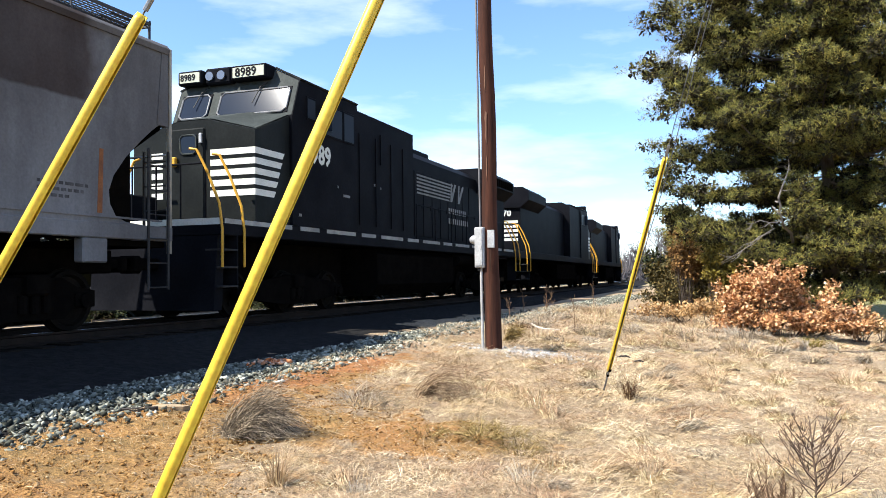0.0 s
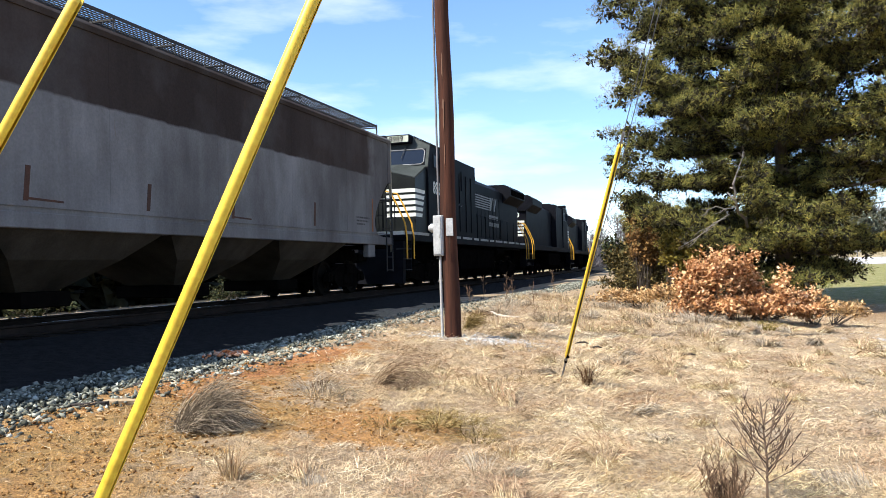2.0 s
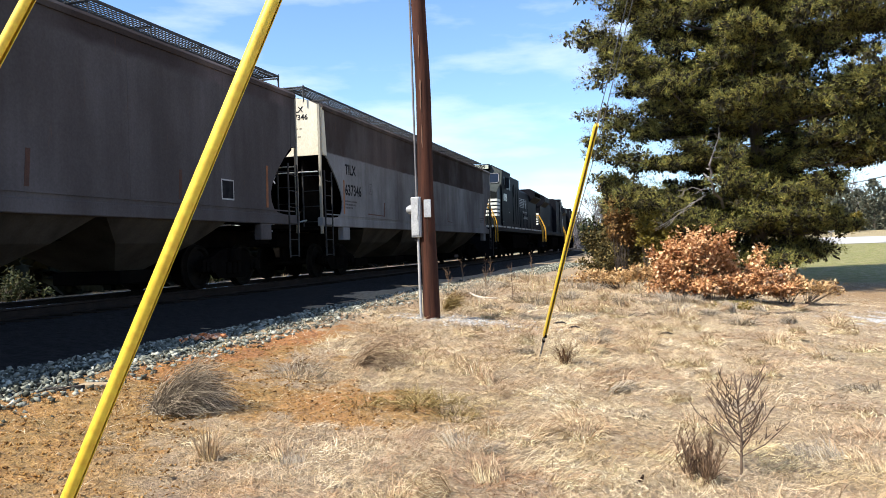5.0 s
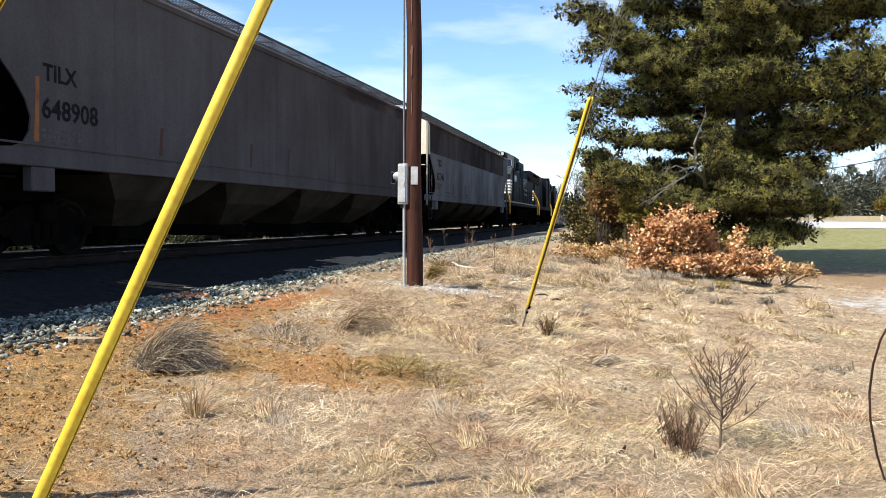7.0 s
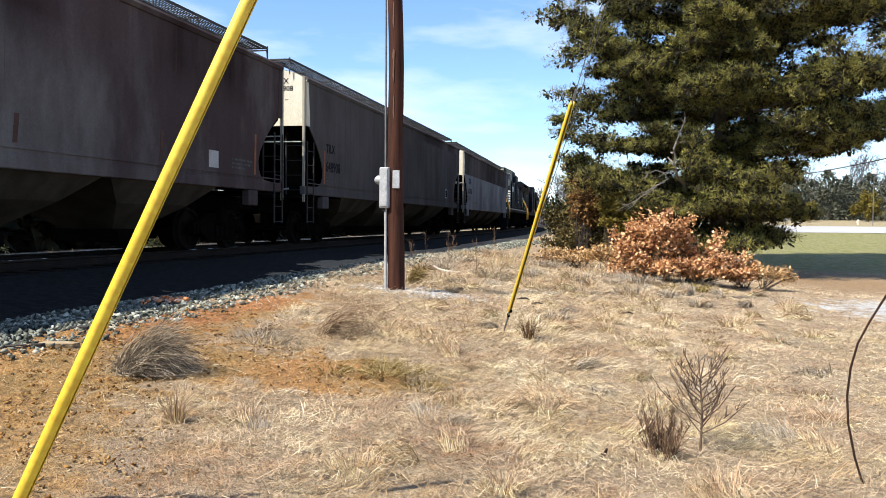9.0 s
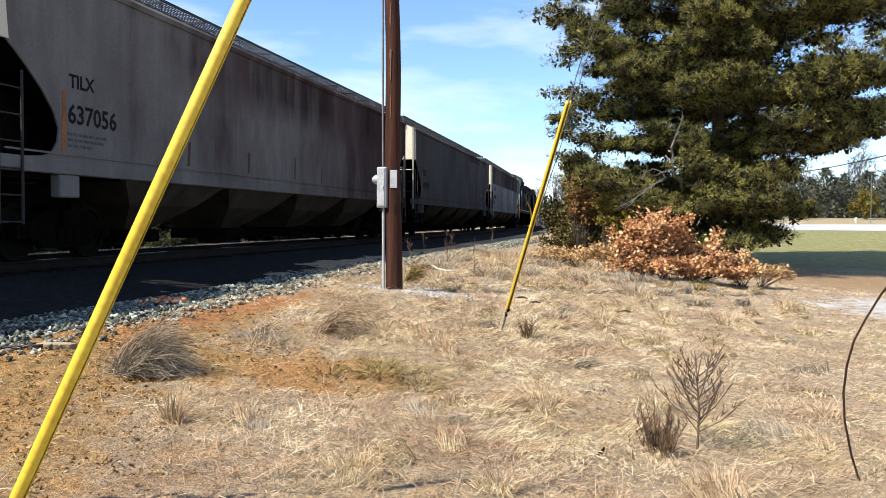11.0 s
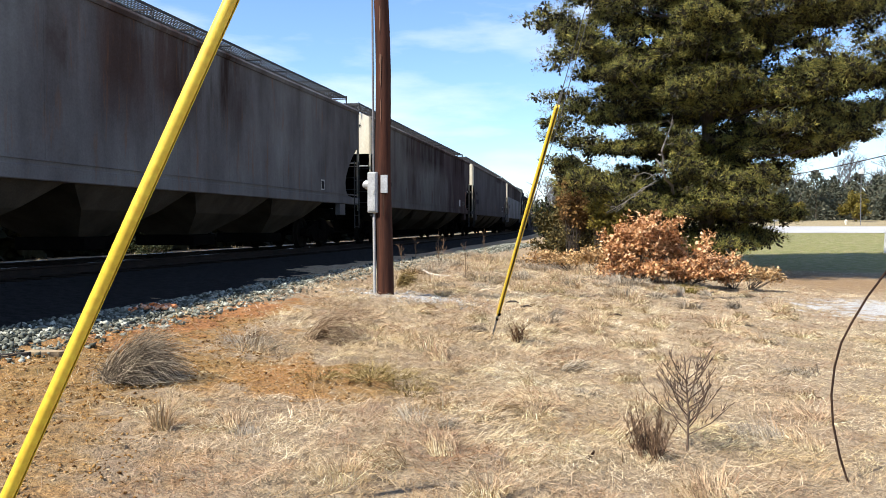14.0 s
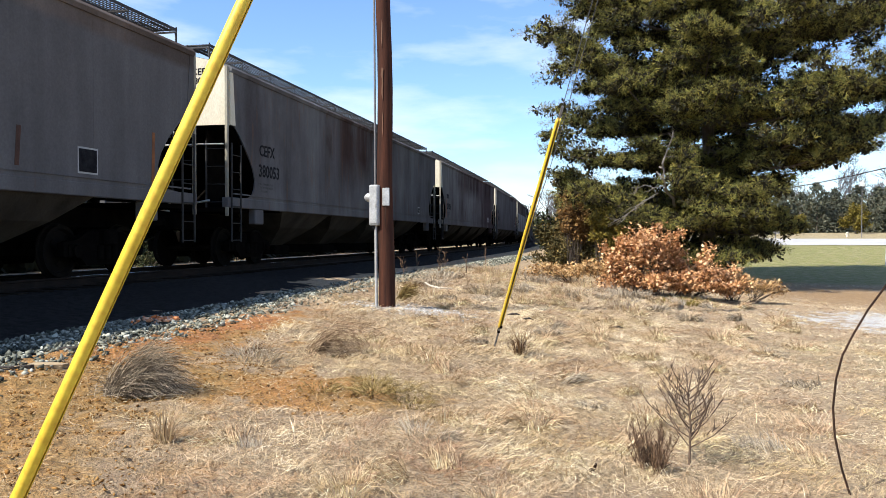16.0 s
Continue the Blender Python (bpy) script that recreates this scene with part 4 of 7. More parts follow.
HOPPERS = [
    hopper("hopper_car", "grey covered hopper car with faded brown upper band", PAINTS[0], "TILX", "637346", 1),
    hopper("hopper_car", "plain light grey covered hopper car with grating walkway", PAINTS[1], "TILX", "648908", 2),
    hopper("hopper_car", "grey covered hopper car with rusty brown stains", PAINTS[2], "TILX", "637056", 3),
    hopper("hopper_car", "weathered grey covered hopper car with brown stains", PAINTS[3], "CEFX", "380053", 4),
    hopper("hopper_car", "light grey covered hopper car with rust runs", PAINTS[4], "CEFX", "380032", 5),
]
# notices on the car sides
for _car, _y, _z, _w, _h, _m in ((1, 3.35, 1.68, 0.42, 0.36, "stencil"), (2, 3.6, 1.60, 0.40, 0.36, "conduit"), (3, 3.45, 1.60, 0.22, 0.24, "stencil"), (4, 3.6, 1.60, 0.46, 0.38, "stencil")):
    part("placard", Geo().box(SIDE + 0.001, SIDE + 0.005, HALF - _y, HALF - _y + _w, _z, _z + _h), M[_m], HOPPERS[_car][0])
    if _m == "stencil":
        part("placard_frame", Geo().box(SIDE + 0.001, SIDE + 0.003, HALF - _y - 0.03, HALF - _y + _w + 0.03, _z - 0.03, _z + _h + 0.03), M["conduit"], HOPPERS[_car][0])

# ---- locomotives ----


def locomotive(number):
    """A black wide-cab diesel locomotive, cab towards -y."""
    loco = tagged(empty("locomotive"), "black six-axle diesel locomotive with white nose stripes", "locomotive", "locomotives of the train")
    # frame and walkway deck
    part("frame", Geo().box(-1.5, 1.5, -9.7, 11.9, 1.38, 1.70, 0.02), M["black"], loco)
    y, k = -9.65, 0
    while y < 11.3:
        w = 2.4 if k == 0 else (1.5, 0.85)[k % 2]
        part("sill_stripe", Geo().box(1.501, 1.505, y, min(y + w, 11.8), 1.60, 1.69), M["dull_stripe"], loco)
        y, k = y + w + 0.35, k + 1
    part("front_stripe", Geo().box(-1.45, 1.45, -9.706, -9.701, 1.58, 1.70), M["stripe"], loco)
    # added dark block that stands for the shade below the frame
    part("underframe", Geo().box(-0.3, 0.3, -9.3, 11.4, 0.35, 1.377, 0.01), M["under"], loco)
    # nose: wide, with a sloping top
    ng = Geo()
    nv = [(-1.45, -8.56, 1.70), (1.45, -8.56, 1.70), (1.45, -8.56, 3.50), (0.35, -8.56, 3.78), (-0.35, -8.56, 3.78), (-1.45, -8.56, 3.50), (-1.45, -7.1, 1.70), (1.45, -7.1, 1.70), (1.45, -7.1, 4.06), (0.5, -7.1, 4.14), (-0.5, -7.1, 4.14), (-1.45, -7.1, 4.06)]
    ng.add(nv, [(0, 1, 2, 3, 4, 5), (6, 11, 10, 9, 8, 7), (1, 7, 8, 2), (0, 5, 11, 6), (2, 8, 9, 3), (3, 9, 10, 4), (4, 10, 11, 5), (0, 6, 7, 1)])
    nose = part("nose", ng, M["nose"], loco)
    # thin grey sheet that paints the sky's sheen on the nose top
    tg = Geo()
    tg.add([(1.42, -8.50, 3.526), (0.37, -8.50, 3.80), (0.50, -7.26, 4.145), (1.42, -7.26, 4.02)] + [(-0.37, -8.50, 3.80), (-1.42, -8.50, 3.526), (-1.42, -7.26, 4.02), (-0.50, -7.26, 4.145)], [(0, 1, 2, 3), (4, 5, 6, 7), (1, 4, 7, 2)])
    tg.v = [(x, y, z + 0.012) for x, y, z in tg.v]
    part("nose_top", tg, M["paled"], nose, "nose top in a sun-glint grey")
    for k in range(5):
        z = 2.22 + k * 0.205
        part("nose_stripe", Geo().box(0.42, 1.455, -8.566, -8.561, z, z + 0.125), M["stripe"], nose)
        part("nose_stripe", Geo().box(-1.0, -0.72, -8.566, -8.561, z, z + 0.125), M["stripe"], nose)
        for sd in (-1, 1):
            yb = -7.66 + 0.085 * (k - 2)
            part("nose_stripe", Geo().prism([(-8.56, z), (yb - 0.05, z), (yb + 0.03, z + 0.125), (-8.56, z + 0.125)], 0, min(sd * 1.451, sd * 1.456), max(sd * 1.451, sd * 1.456)), M["stripe"], nose)
    g = Geo().box(-0.52, 0.30, -8.60, -8.50, 1.75, 3.62, 0.03)
    door = part("nose_door", g, M["nose"], nose)
    part("door_window", Geo().box(-0.27, 0.12, -8.615, -8.598, 3.10, 3.48, 0.008), M["window"], door)
    part("window_rim", Geo().tube([(-0.25, -8.615, 3.16), (-0.20, -8.615, 3.10), (0.05, -8.615, 3.10), (0.12, -8.615, 3.16), (0.12, -8.615, 3.42), (0.05, -8.615, 3.48), (-0.20, -8.615, 3.48), (-0.27, -8.615, 3.42), (-0.25, -8.615, 3.16)], 0.018, 6, False), M["paled"], door, "pale window rim")
    part("door_latch", Geo().box(0.20, 0.27, -8.65, -8.601, 3.30, 3.50, 0.01), M["galv"], door)
    part("battery_box", Geo().box(-1.42, -0.75, -9.5, -8.7, 1.705, 2.25, 0.03), M["black"], loco)
    part("bell_light", Geo().box(-0.45, -0.33, -8.68, -8.605, 2.85, 3.05, 0.02), M["handrail"], loco)
    # cab
    cg, ring = Geo(), [(-1.52, 4.02), (1.52, 4.02), (1.52, 4.84), (0.86, 5.17), (-0.86, 5.17), (-1.52, 4.84)]
    cg.add([(x, -7.25 + (z - 4.02) * 0.405, z) for x, z in ring] + [(x, -4.1, z) for x, z in ring], [(0, 1, 2, 3, 4, 5), (11, 10, 9, 8, 7, 6)] + [(i, (i + 1) % 6, 6 + (i + 1) % 6, 6 + i) for i in range(6)])
    cg.box(-1.52, 1.52, -7.25, -4.1, 1.70, 4.02)
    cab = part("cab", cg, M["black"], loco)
    for sd in (-1, 1):
        part("rain_gutter", Geo().tube([(sd * 0.87, -6.80, 5.19), (sd * 1.53, -6.92, 4.86), (sd * 1.53, -4.1, 4.86)], 0.024, 6), M["nose"], cab)
    # windscreen: frames and panes on the sloping face
    def on_face(x0, x1, z0, z1, out0, out1, c=0.0):
        g = Geo()
        sl = (0.30 / 0.74)
        v = []
        for o in (out0, out1):
            for x, z in ((x0, z0), (x1, z0), (x1, z1), (x0, z1)):
                v.append((x, -7.25 + (z - 4.02) * sl - o, z + o * sl))
        return g.add(v, [(0, 1, 2, 3), (7, 6, 5, 4), (0, 4, 5, 1), (1, 5, 6, 2), (2, 6, 7, 3), (3, 7, 4, 0)])
    fg = Geo()
    hexa = [(-1.50, 4.03), (1.50, 4.03), (1.50, 4.82), (0.85, 5.15), (-0.85, 5.15), (-1.50, 4.82)]
    fg.add([(x, -7.25 + (z - 4.02) * 0.405 - o, z + o * 0.405) for o in (0.001, 0.006) for x, z in hexa], [(5, 4, 3, 2, 1, 0), (6, 7, 8, 9, 10, 11)] + [(i, (i + 1) % 6, 6 + (i + 1) % 6, 6 + i) for i in range(6)])
    part("cab_front", fg, M["paled"], cab, "front panel in a sun-glint grey")
    for x0, x1 in ((-0.40, 1.38), (-1.40, -0.62)):
        fr = part("windscreen_frame", on_face(x0, x1, 4.10, 4.70, -0.01, 0.02), M["black"], cab, "dark window surround")
        part("windscreen", on_face(x0 + 0.05, x1 - 0.05, 4.15, 4.65, 0.0, 0.026), M["window"], fr, "dark reflective windscreen")
        g = Geo()
        rim = [(x0 + 0.12, 4.12), (x1 - 0.12, 4.12), (x1 - 0.03, 4.2), (x1 - 0.03, 4.6), (x1 - 0.12, 4.68), (x0 + 0.12, 4.68), (x0 + 0.03, 4.6), (x0 + 0.03, 4.2), (x0 + 0.12, 4.12)]
        g.tube([(x, -7.25 + (z - 4.02) * 0.405 - 0.028, z + 0.012) for x, z in rim], 0.022, 6, False)
        part("window_rim", g, M["logo"], fr, "pale rubber window rim")
        xm = (x0 + x1) / 2
        g = Geo()
        g.tube([(xm + 0.25, -6.97, 4.86), (xm + 0.12, -7.05, 4.72)], 0.02, 5)
        g.tube([(xm + 0.12, -7.04, 4.72), (xm + 0.02, -7.20, 4.38)], 0.012, 5)
        part("wiper", g, M["rubber"], fr)
    # side windows
    for s in (-1, 1):
        for y0, y1, z0, z1 in ((-6.62, -6.28, 4.08, 4.5), (-5.75, -4.98, 3.85, 4.5), (-4.85, -4.35, 3.85, 4.5)):
            fr = part("side_window_frame", Geo().box(min(s * 1.515, s * 1.54), max(s * 1.515, s * 1.54), y0 - 0.05, y1 + 0.05, z0 - 0.05, z1 + 0.05, 0.01), M["black"], cab)
            part("side_window", Geo().box(min(s * 1.53, s * 1.546), max(s * 1.53, s * 1.546), y0, y1, z0, z1), M["dusty_glass"], fr)
        m = part("wind_deflector", Geo().box(min(s * 1.54, s * 1.72), max(s * 1.54, s * 1.72), -5.82, -5.79, 3.9, 4.5), M["dusty_glass"], cab)
    # number boards, headlights
    for x0, x1 in ((-0.06, 0.84), (-1.44, -0.80)):
        b = part("number_board", Geo().box(x0, x1, -7.16, -6.72, 4.92, 5.23, 0.03), M["black"], loco)
        part("board_face", Geo().box(x0 + 0.06, x1 - 0.06, -7.166, -7.161, 4.965, 5.185), M["board"], b, "pale lit number panel")
        if number:
            lettering("board_number", number, 0.27 if x0 > -1 else 0.20, M["stencil"], b, pose(x0 + (x1 - x0) / 2 - (0.33 if x0 > -1 else 0.245), -7.17, 4.985 if x0 > -1 else 5.01, *FACE_END), "", 0.006)
    g = Geo().box(-0.78, -0.10, -7.08, -6.72, 4.90, 5.26, 0.04)
    hl = part("headlight_housing", g, M["black"], loco)
    for x in (-0.64, -0.34):
        g = Geo().tube([(x, -7.12, 5.08), (x, -7.07, 5.08)], 0.10, 14)
        part("headlight", g, M["lamp"], hl, "round clear headlight")
    g = Geo()
    for k in range(3):
        g.tube([(-0.3 + 0.12 * k, -6.3, 5.12), (-0.3 + 0.12 * k, -5.9, 5.12)], [0.055, 0.03], 8)
    g.box(-0.36, 0.0, -6.34, -6.28, 5.09, 5.15, 0.01)
    part("air_horn", g, M["black"], loco)
    # tall equipment section behind the cab, then the hood and the radiator wings
    part("equipment_cab", Geo().prism([(-1.46, 1.70), (1.46, 1.70), (1.46, 4.74), (1.0, 4.96), (-1.0, 4.96), (-1.46, 4.74)], 1, -4.1, -0.22), M["black"], loco)
    g = Geo()
    for y0 in (-3.9, -2.9, -1.9, -1.05):
        g.box(1.461, 1.485, y0, y0 + 0.06, 1.9, 4.2)
    g.box(1.461, 1.49, -2.60, -2.50, 3.55, 4.35)
    part("door_edge", g, M["black"], loco)
    hood = part("hood", Geo().prism([(-1.08, 1.70), (1.08, 1.70), (1.08, 4.24), (0.80, 4.48), (-0.80, 4.48), (-1.08, 4.24)], 1, -0.22, 11.2), M["black"], loco)
    for k in range(9):
        y0 = 0.0 + k * 0.78
        g = Geo().box(1.081, 1.10, y0, y0 + 0.70, 1.85, 3.85, 0.008)
        dd = part("hood_door", g, M["black"], hood)
        part("latch", Geo().box(1.10, 1.12, y0 + 0.6, y0 + 0.65, 2.7, 2.85), M["black"], dd)
    g = Geo().box(-0.6, 0.6, 1.7, 3.4, 4.46, 4.72, 0.04)
    part("exhaust_stack", g, M["black"], loco)
    part("radiator", Geo().prism([(-1.10, 3.75), (-1.50, 4.10), (-1.50, 4.50), (-1.2, 4.70), (1.2, 4.70), (1.50, 4.50), (1.50, 4.10), (1.10, 3.75)], 1, 7.2, 11.3), M["black"], loco)
    g = Geo()
    for k in range(12):
        g.box(1.501, 1.515, 7.35 + k * 0.32, 7.57 + k * 0.32, 4.15, 4.45)
    part("radiator_grille", g, M["under"], loco)
    # hood end: bars and number
    for k in range(5):
        for x0, x1 in ((-0.95, -0.06), (0.06, 0.95)):
            part("hood_end_stripe", Geo().box(x0, x1, 11.201, 11.206, 2.22 + k * 0.205, 2.345 + k * 0.205), M["stripe"], hood)
    if number:
        lettering("end_number", number, 0.40, M["stripe"], hood, pose(0.16, 11.215, 3.38, 90, 0, 180), "white end number", 0.014)
    # pale markings on the hood: stripes with two solid blocks, bars below
    g = Geo()
    for k in range(6):
        g.box(1.111, 1.114, 0.95, 4.0 + 0.08 * k, 3.16 + k * 0.11, 3.215 + k * 0.11)
    for y0, y1 in ((4.1, 4.75), (4.9, 5.6)):
        g.prism([(y0, 3.16), (y0 + 0.2, 3.16), (y1, 3.80), (y1 - 0.2, 3.80)], 0, 1.111, 1.114)
        g.prism([(y0, 3.16), (y0 + 0.14, 3.16), (y0 + 0.22, 3.80), (y0 + 0.08, 3.80)], 0, 1.1145, 1.117)
    tagged(part("hood_emblem", g, M["logo"], hood, "pale striped emblem blocks"), kind="stuff")
    g = Geo()
    for row, w in ((2.75, 1.9), (2.40, 2.0)):
        x = 0.0
        while x < w:
            g.box(1.111, 1.114, 3.9 + x, 3.9 + x + 0.13, row, row + 0.19)
            x += 0.22
    tagged(part("hood_bars", g, M["logo"], hood), kind="stuff")
    if number:
        lettering("road_number", number, 0.60, M["stripe"], cab, pose(1.526, -6.72, 3.14, *FACE_SIDE), "white road number", 0.018)
    g = Geo()
    for y0, z0, w in ((-5.2, 2.68, 0.05), (-4.9, 2.50, 0.35), (-3.0, 2.95, 0.08), (-2.6, 2.90, 0.06), (-7.0, 1.9, 0.12)):
        g.box(1.527, 1.530, y0, y0 + w, z0, z0 + 0.06) if y0 < -4.1 else g.box(1.462, 1.466, y0, y0 + w, z0, z0 + 0.06)
    tagged(part("small_placard", g, M["logo"], loco), kind="stuff")
    # step wells and hand rails at both ends
    for e in (-1, 1):
        for s in (-1, 1):
            for k, z in enumerate((0.45, 0.80, 1.12)):
                ya, yb = (-9.75, -9.25) if e < 0 else (11.95, 11.45)
                part("step", Geo().box(min(s * 1.15, s * 1.52), max(s * 1.15, s * 1.52), min(ya, yb), max(ya, yb), z - 0.02, z + 0.015, 0.004), M["ladder"], loco, "worn grey step tread")
            part("step_side", Geo().box(min(s * 1.12, s * 1.5), max(s * 1.12, s * 1.5), (-9.25 if e < 0 else 11.42), (-9.22 if e < 0 else 11.45), 0.40, 1.40), M["black"], loco)
            g = Geo()
            for yy in ((9.78, 9.08) if e < 0 else (12.0, 11.3)):
                g.tube([(s * 0.85, e * (yy + 0.02), 2.98), (s * 1.0, e * yy, 2.95), (s * 1.22, e * yy, 2.55), (s * 1.48, e * yy, 1.95), (s * 1.54, e * yy, 1.5), (s * 1.54, e * yy, 0.80)], 0.026, 8)
            part("yellow_grab_rail", g, M["handrail"], loco, "bright yellow bent grab rail")
    g = Geo()
    for y0 in np.arange(0.0, 11.3, 1.6):
        g.tube([(1.46, y0, 1.70), (1.46, y0, 2.72)], 0.016, 6)
    g.tube([(1.46, 0.0, 2.72), (1.46, 11.25, 2.72)], 0.018, 6)
    part("walkway_rail", g, M["black"], loco)
    g = Geo()
    for y0 in (-9.66,):
        for x in (-1.1, -0.55, 0.0, 0.55, 1.1):
            g.tube([(x, y0, 1.70), (x, y0, 2.72)], 0.016, 6)
        g.tube([(-1.1, y0, 2.72), (1.1, y0, 2.72)], 0.018, 6)
    part("end_rail", g, M["black"], loco)
    # plough, couplers, fuel tank
    part("pilot", Geo().prism([(-9.72, 1.38), (-9.85, 0.02), (-9.6, 0.02), (-9.5, 1.38)], 0, -1.4, 1.4), M["black"], loco)
    for e in (-1, 1):
        g = Geo()
        a, b = (-10.48, -9.6) if e < 0 else (11.8, 12.68)
        g.box(-0.14, 0.14, a, b, 0.76, 0.98, 0.03)
        g.box(-0.2, 0.16, a if e < 0 else b - 0.28, a + 0.28 if e < 0 else b, 0.70, 1.02, 0.05)
        part("coupler", g, M["under"], loco)
    part("fuel_tank", Geo().prism([(-1.1, 0.10), (1.1, 0.10), (1.36, 0.40), (1.36, 1.2), (1.1, 1.36), (-1.1, 1.36), (-1.36, 1.2), (-1.36, 0.40)], 1, -2.6, 3.6), M["under"], loco)
    part("air_tank", Geo().tube([(1.3, 3.9, 1.15), (1.3, 5.3, 1.15)], 0.2, 14), M["under"], loco, smooth=True)
    sets = []
    for e in (-1, 1):
        b, ws = bogie(loco, -6.35 if e < 0 else 8.2, (-2.0, 0.0, 2.0))
        sets += ws
    return loco, sets


LOCOS = [locomotive("8989"), locomotive("9670"), locomotive("")]

# ---- utility pole ----


def utility_pole():
    bx, by = -3.82, 12.75
    z0 = gz(bx, by)
    top = Vector((-0.95 * 0.11, 0.0, 11.0))
    thing = tagged(empty("utility_pole", pose(bx, by, z0)), "brown treated wooden utility pole with meter box", "utility pole")
    n = 20
    pts, rs = [], []
    for k in range(n + 1):
        t = k / n
        pts.append((top.x * t + 0.012 * math.sin(k * 1.1), 0.01 * math.cos(k * 0.9), -0.35 + 11.35 * t))
        rs.append(0.140 - 0.045 * t)
    part("shaft", Geo().tube(pts, rs, 20), M["pole"], thing, smooth=True)
    def shaft_at(z):
        t = (z + 0.35) / 11.35
        return top.x * t, 0.140 - 0.045 * t
    # towards the camera: mostly -y, and its left is -x
    for z, w, h in ((3.80, 0.022, 0.13), (3.5, 0.014, 0.3), (4.35, 0.012, 0.35), (2.9, 0.010, 0.3)):
        x, r = shaft_at(z)
        g = Geo()
        g.prism([(x - w, z), (x - 0.3 * w, z + h), (x + w, z + 0.8 * h), (x + 0.6 * w, z - 0.1)], 1, -r - 0.004, -r + 0.03)
        part("bare_scar", g, M["scar"], thing, "pale scar in the wood")
    box_m = pose(-0.155, -0.10, 1.36, 0, 0, -14)
    b = part("meter_box", Geo().box(-0.085, 0.085, -0.075, 0.075, 0.0, 0.66, 0.012), M["galv"], thing, "grey steel meter box")
    b.matrix_basis = box_m
    part("box_door", Geo().box(-0.07, 0.07, -0.088, -0.076, 0.03, 0.63, 0.004), M["galv"], b)
    part("door_hasp", Geo().box(0.03, 0.06, -0.10, -0.089, 0.30, 0.36, 0.004), M["conduit"], b)
    g = Geo().tube([(-0.075, 0, 0.46), (-0.15, 0, 0.46)], 0.075, 14).tube([(-0.15, 0, 0.46), (-0.19, 0, 0.46)], [0.07, 0.05], 14)
    part("meter", g, M["galv"], b, "round glass-faced meter", smooth=True)
    part("box_foot", Geo().box(-0.05, 0.0, -0.04, 0.04, -0.05, -0.003, 0.006), M["rubber"], b)
    g = Geo().tube([(-0.155, -0.10, 1.36), (-0.15, -0.10, 0.5), (-0.145, -0.09, -0.2)], 0.024, 10)
    part("lower_conduit", g, M["conduit"], thing, "pale grey conduit", smooth=True)
    g = Geo().tube([(-0.165, -0.09, 2.02), (-0.185, -0.075, 5.0), (-0.225, -0.06, 10.2)], 0.017, 10)
    part("upper_conduit", g, M["weathered"], thing, smooth=True)
    x, r = shaft_at(1.75)
    part("tag_plate", Geo().box(x - 0.01, x + 0.11, -r - 0.022, -r - 0.004, 1.68, 1.97, 0.006), M["galv"], thing, "small pale tag plate")
    part("cable_stub", Geo().tube([(0.02, -r - 0.02, 1.30), (0.025, -r - 0.025, 1.5), (0.03, -r - 0.018, 1.68)], 0.006, 6), M["dark_cable"], thing)


utility_pole()

# ---- guy wires with yellow guards ----
GUY_TOP = Vector((1.85, 3.47, 9.66))


def guy_wire(foot, guard_from, guard_to, label, r=0.026, second=0.0):
    """A stay from its ground anchor to the crossing high up, with a yellow guard on its lower length."""
    f = Vector(foot)
    way = GUY_TOP - f
    length = way.length
    way.normalize()
    thing = tagged(empty("guy_wire", Matrix.Translation(f)), label, "guy wire", "stays with yellow guards")
    side = way.cross(Vector((0, 0, 1))).normalized()
    part("anchor_rod", Geo().tube([-way * 0.4, way * (guard_from + 0.05)], 0.011, 8), M["wire"], thing)
    part("strand", Geo().tube([way * guard_from, way * length], 0.0042, 6), M["dark_strand"], thing, "twisted steel strand")
    if second:
        part("second_strand", Geo().tube([way * guard_from + side * 0.02, way * (guard_to * 0.9) + side * second, way * length], 0.004, 6), M["dark_strand"], thing)
    # the guard: a split tube, open along its back
    g = Geo()
    n, pts = 14, (guard_from, guard_from + 0.03, (guard_from + guard_to) / 2, guard_to - 0.03, guard_to)
    o = way.cross(side)
    verts, faces = [], []
    for i, d in enumerate(pts):
        for k in range(n):
            a = 0.35 + (2 * math.pi - 0.7) * k / (n - 1)
            rr = r * (0.9 if i in (0, 4) else 1.0)
            bow = 0.008 * math.sin(math.pi * i / 4)
            verts.append(way * d + (o * math.cos(a) + side * math.sin(a)) * rr + side * bow)
    for i in range(len(pts) - 1):
        for k in range(n - 1):
            faces.append((i * n + k, i * n + k + 1, (i + 1) * n + k + 1, (i + 1) * n + k))
    g.add(verts, faces)
    gd = part("guard", g, M["yellow"], thing, "bright yellow plastic guard", smooth=True)
    sol = gd.modifiers.new("wall", "SOLIDIFY")
    sol.thickness = 0.004
    g = Geo().box(-0.018, 0.018, -0.03, 0.03, -0.02, 0.02, 0.006).box(-0.013, 0.013, -0.018, 0.032, -0.11, -0.075, 0.005).tube([(0, 0.018, -0.15), (0, 0.02, 0.06)], 0.008, 6)
    me = part("guard_clamp", g, M["under"], thing, "dark clamp at the guard's foot")
    me.matrix_basis = Matrix.Translation(way * (guard_from + 0.02)) @ way.to_track_quat("Z", "Y").to_matrix().to_4x4()
    part("strand_bolt", Geo().tube([way * (guard_to + 0.02), way * (guard_to + 0.14)], 0.013, 8), M["wire"], thing)


FEET = [(-4.04, 2.63, 0.36), (-2.457, 2.609, 0.24), (-1.58, 9.86, 0.25)]
guy_wire(FEET[0], 0.25, 2.97, "steel guy wire in a long yellow plastic guard", 0.024)
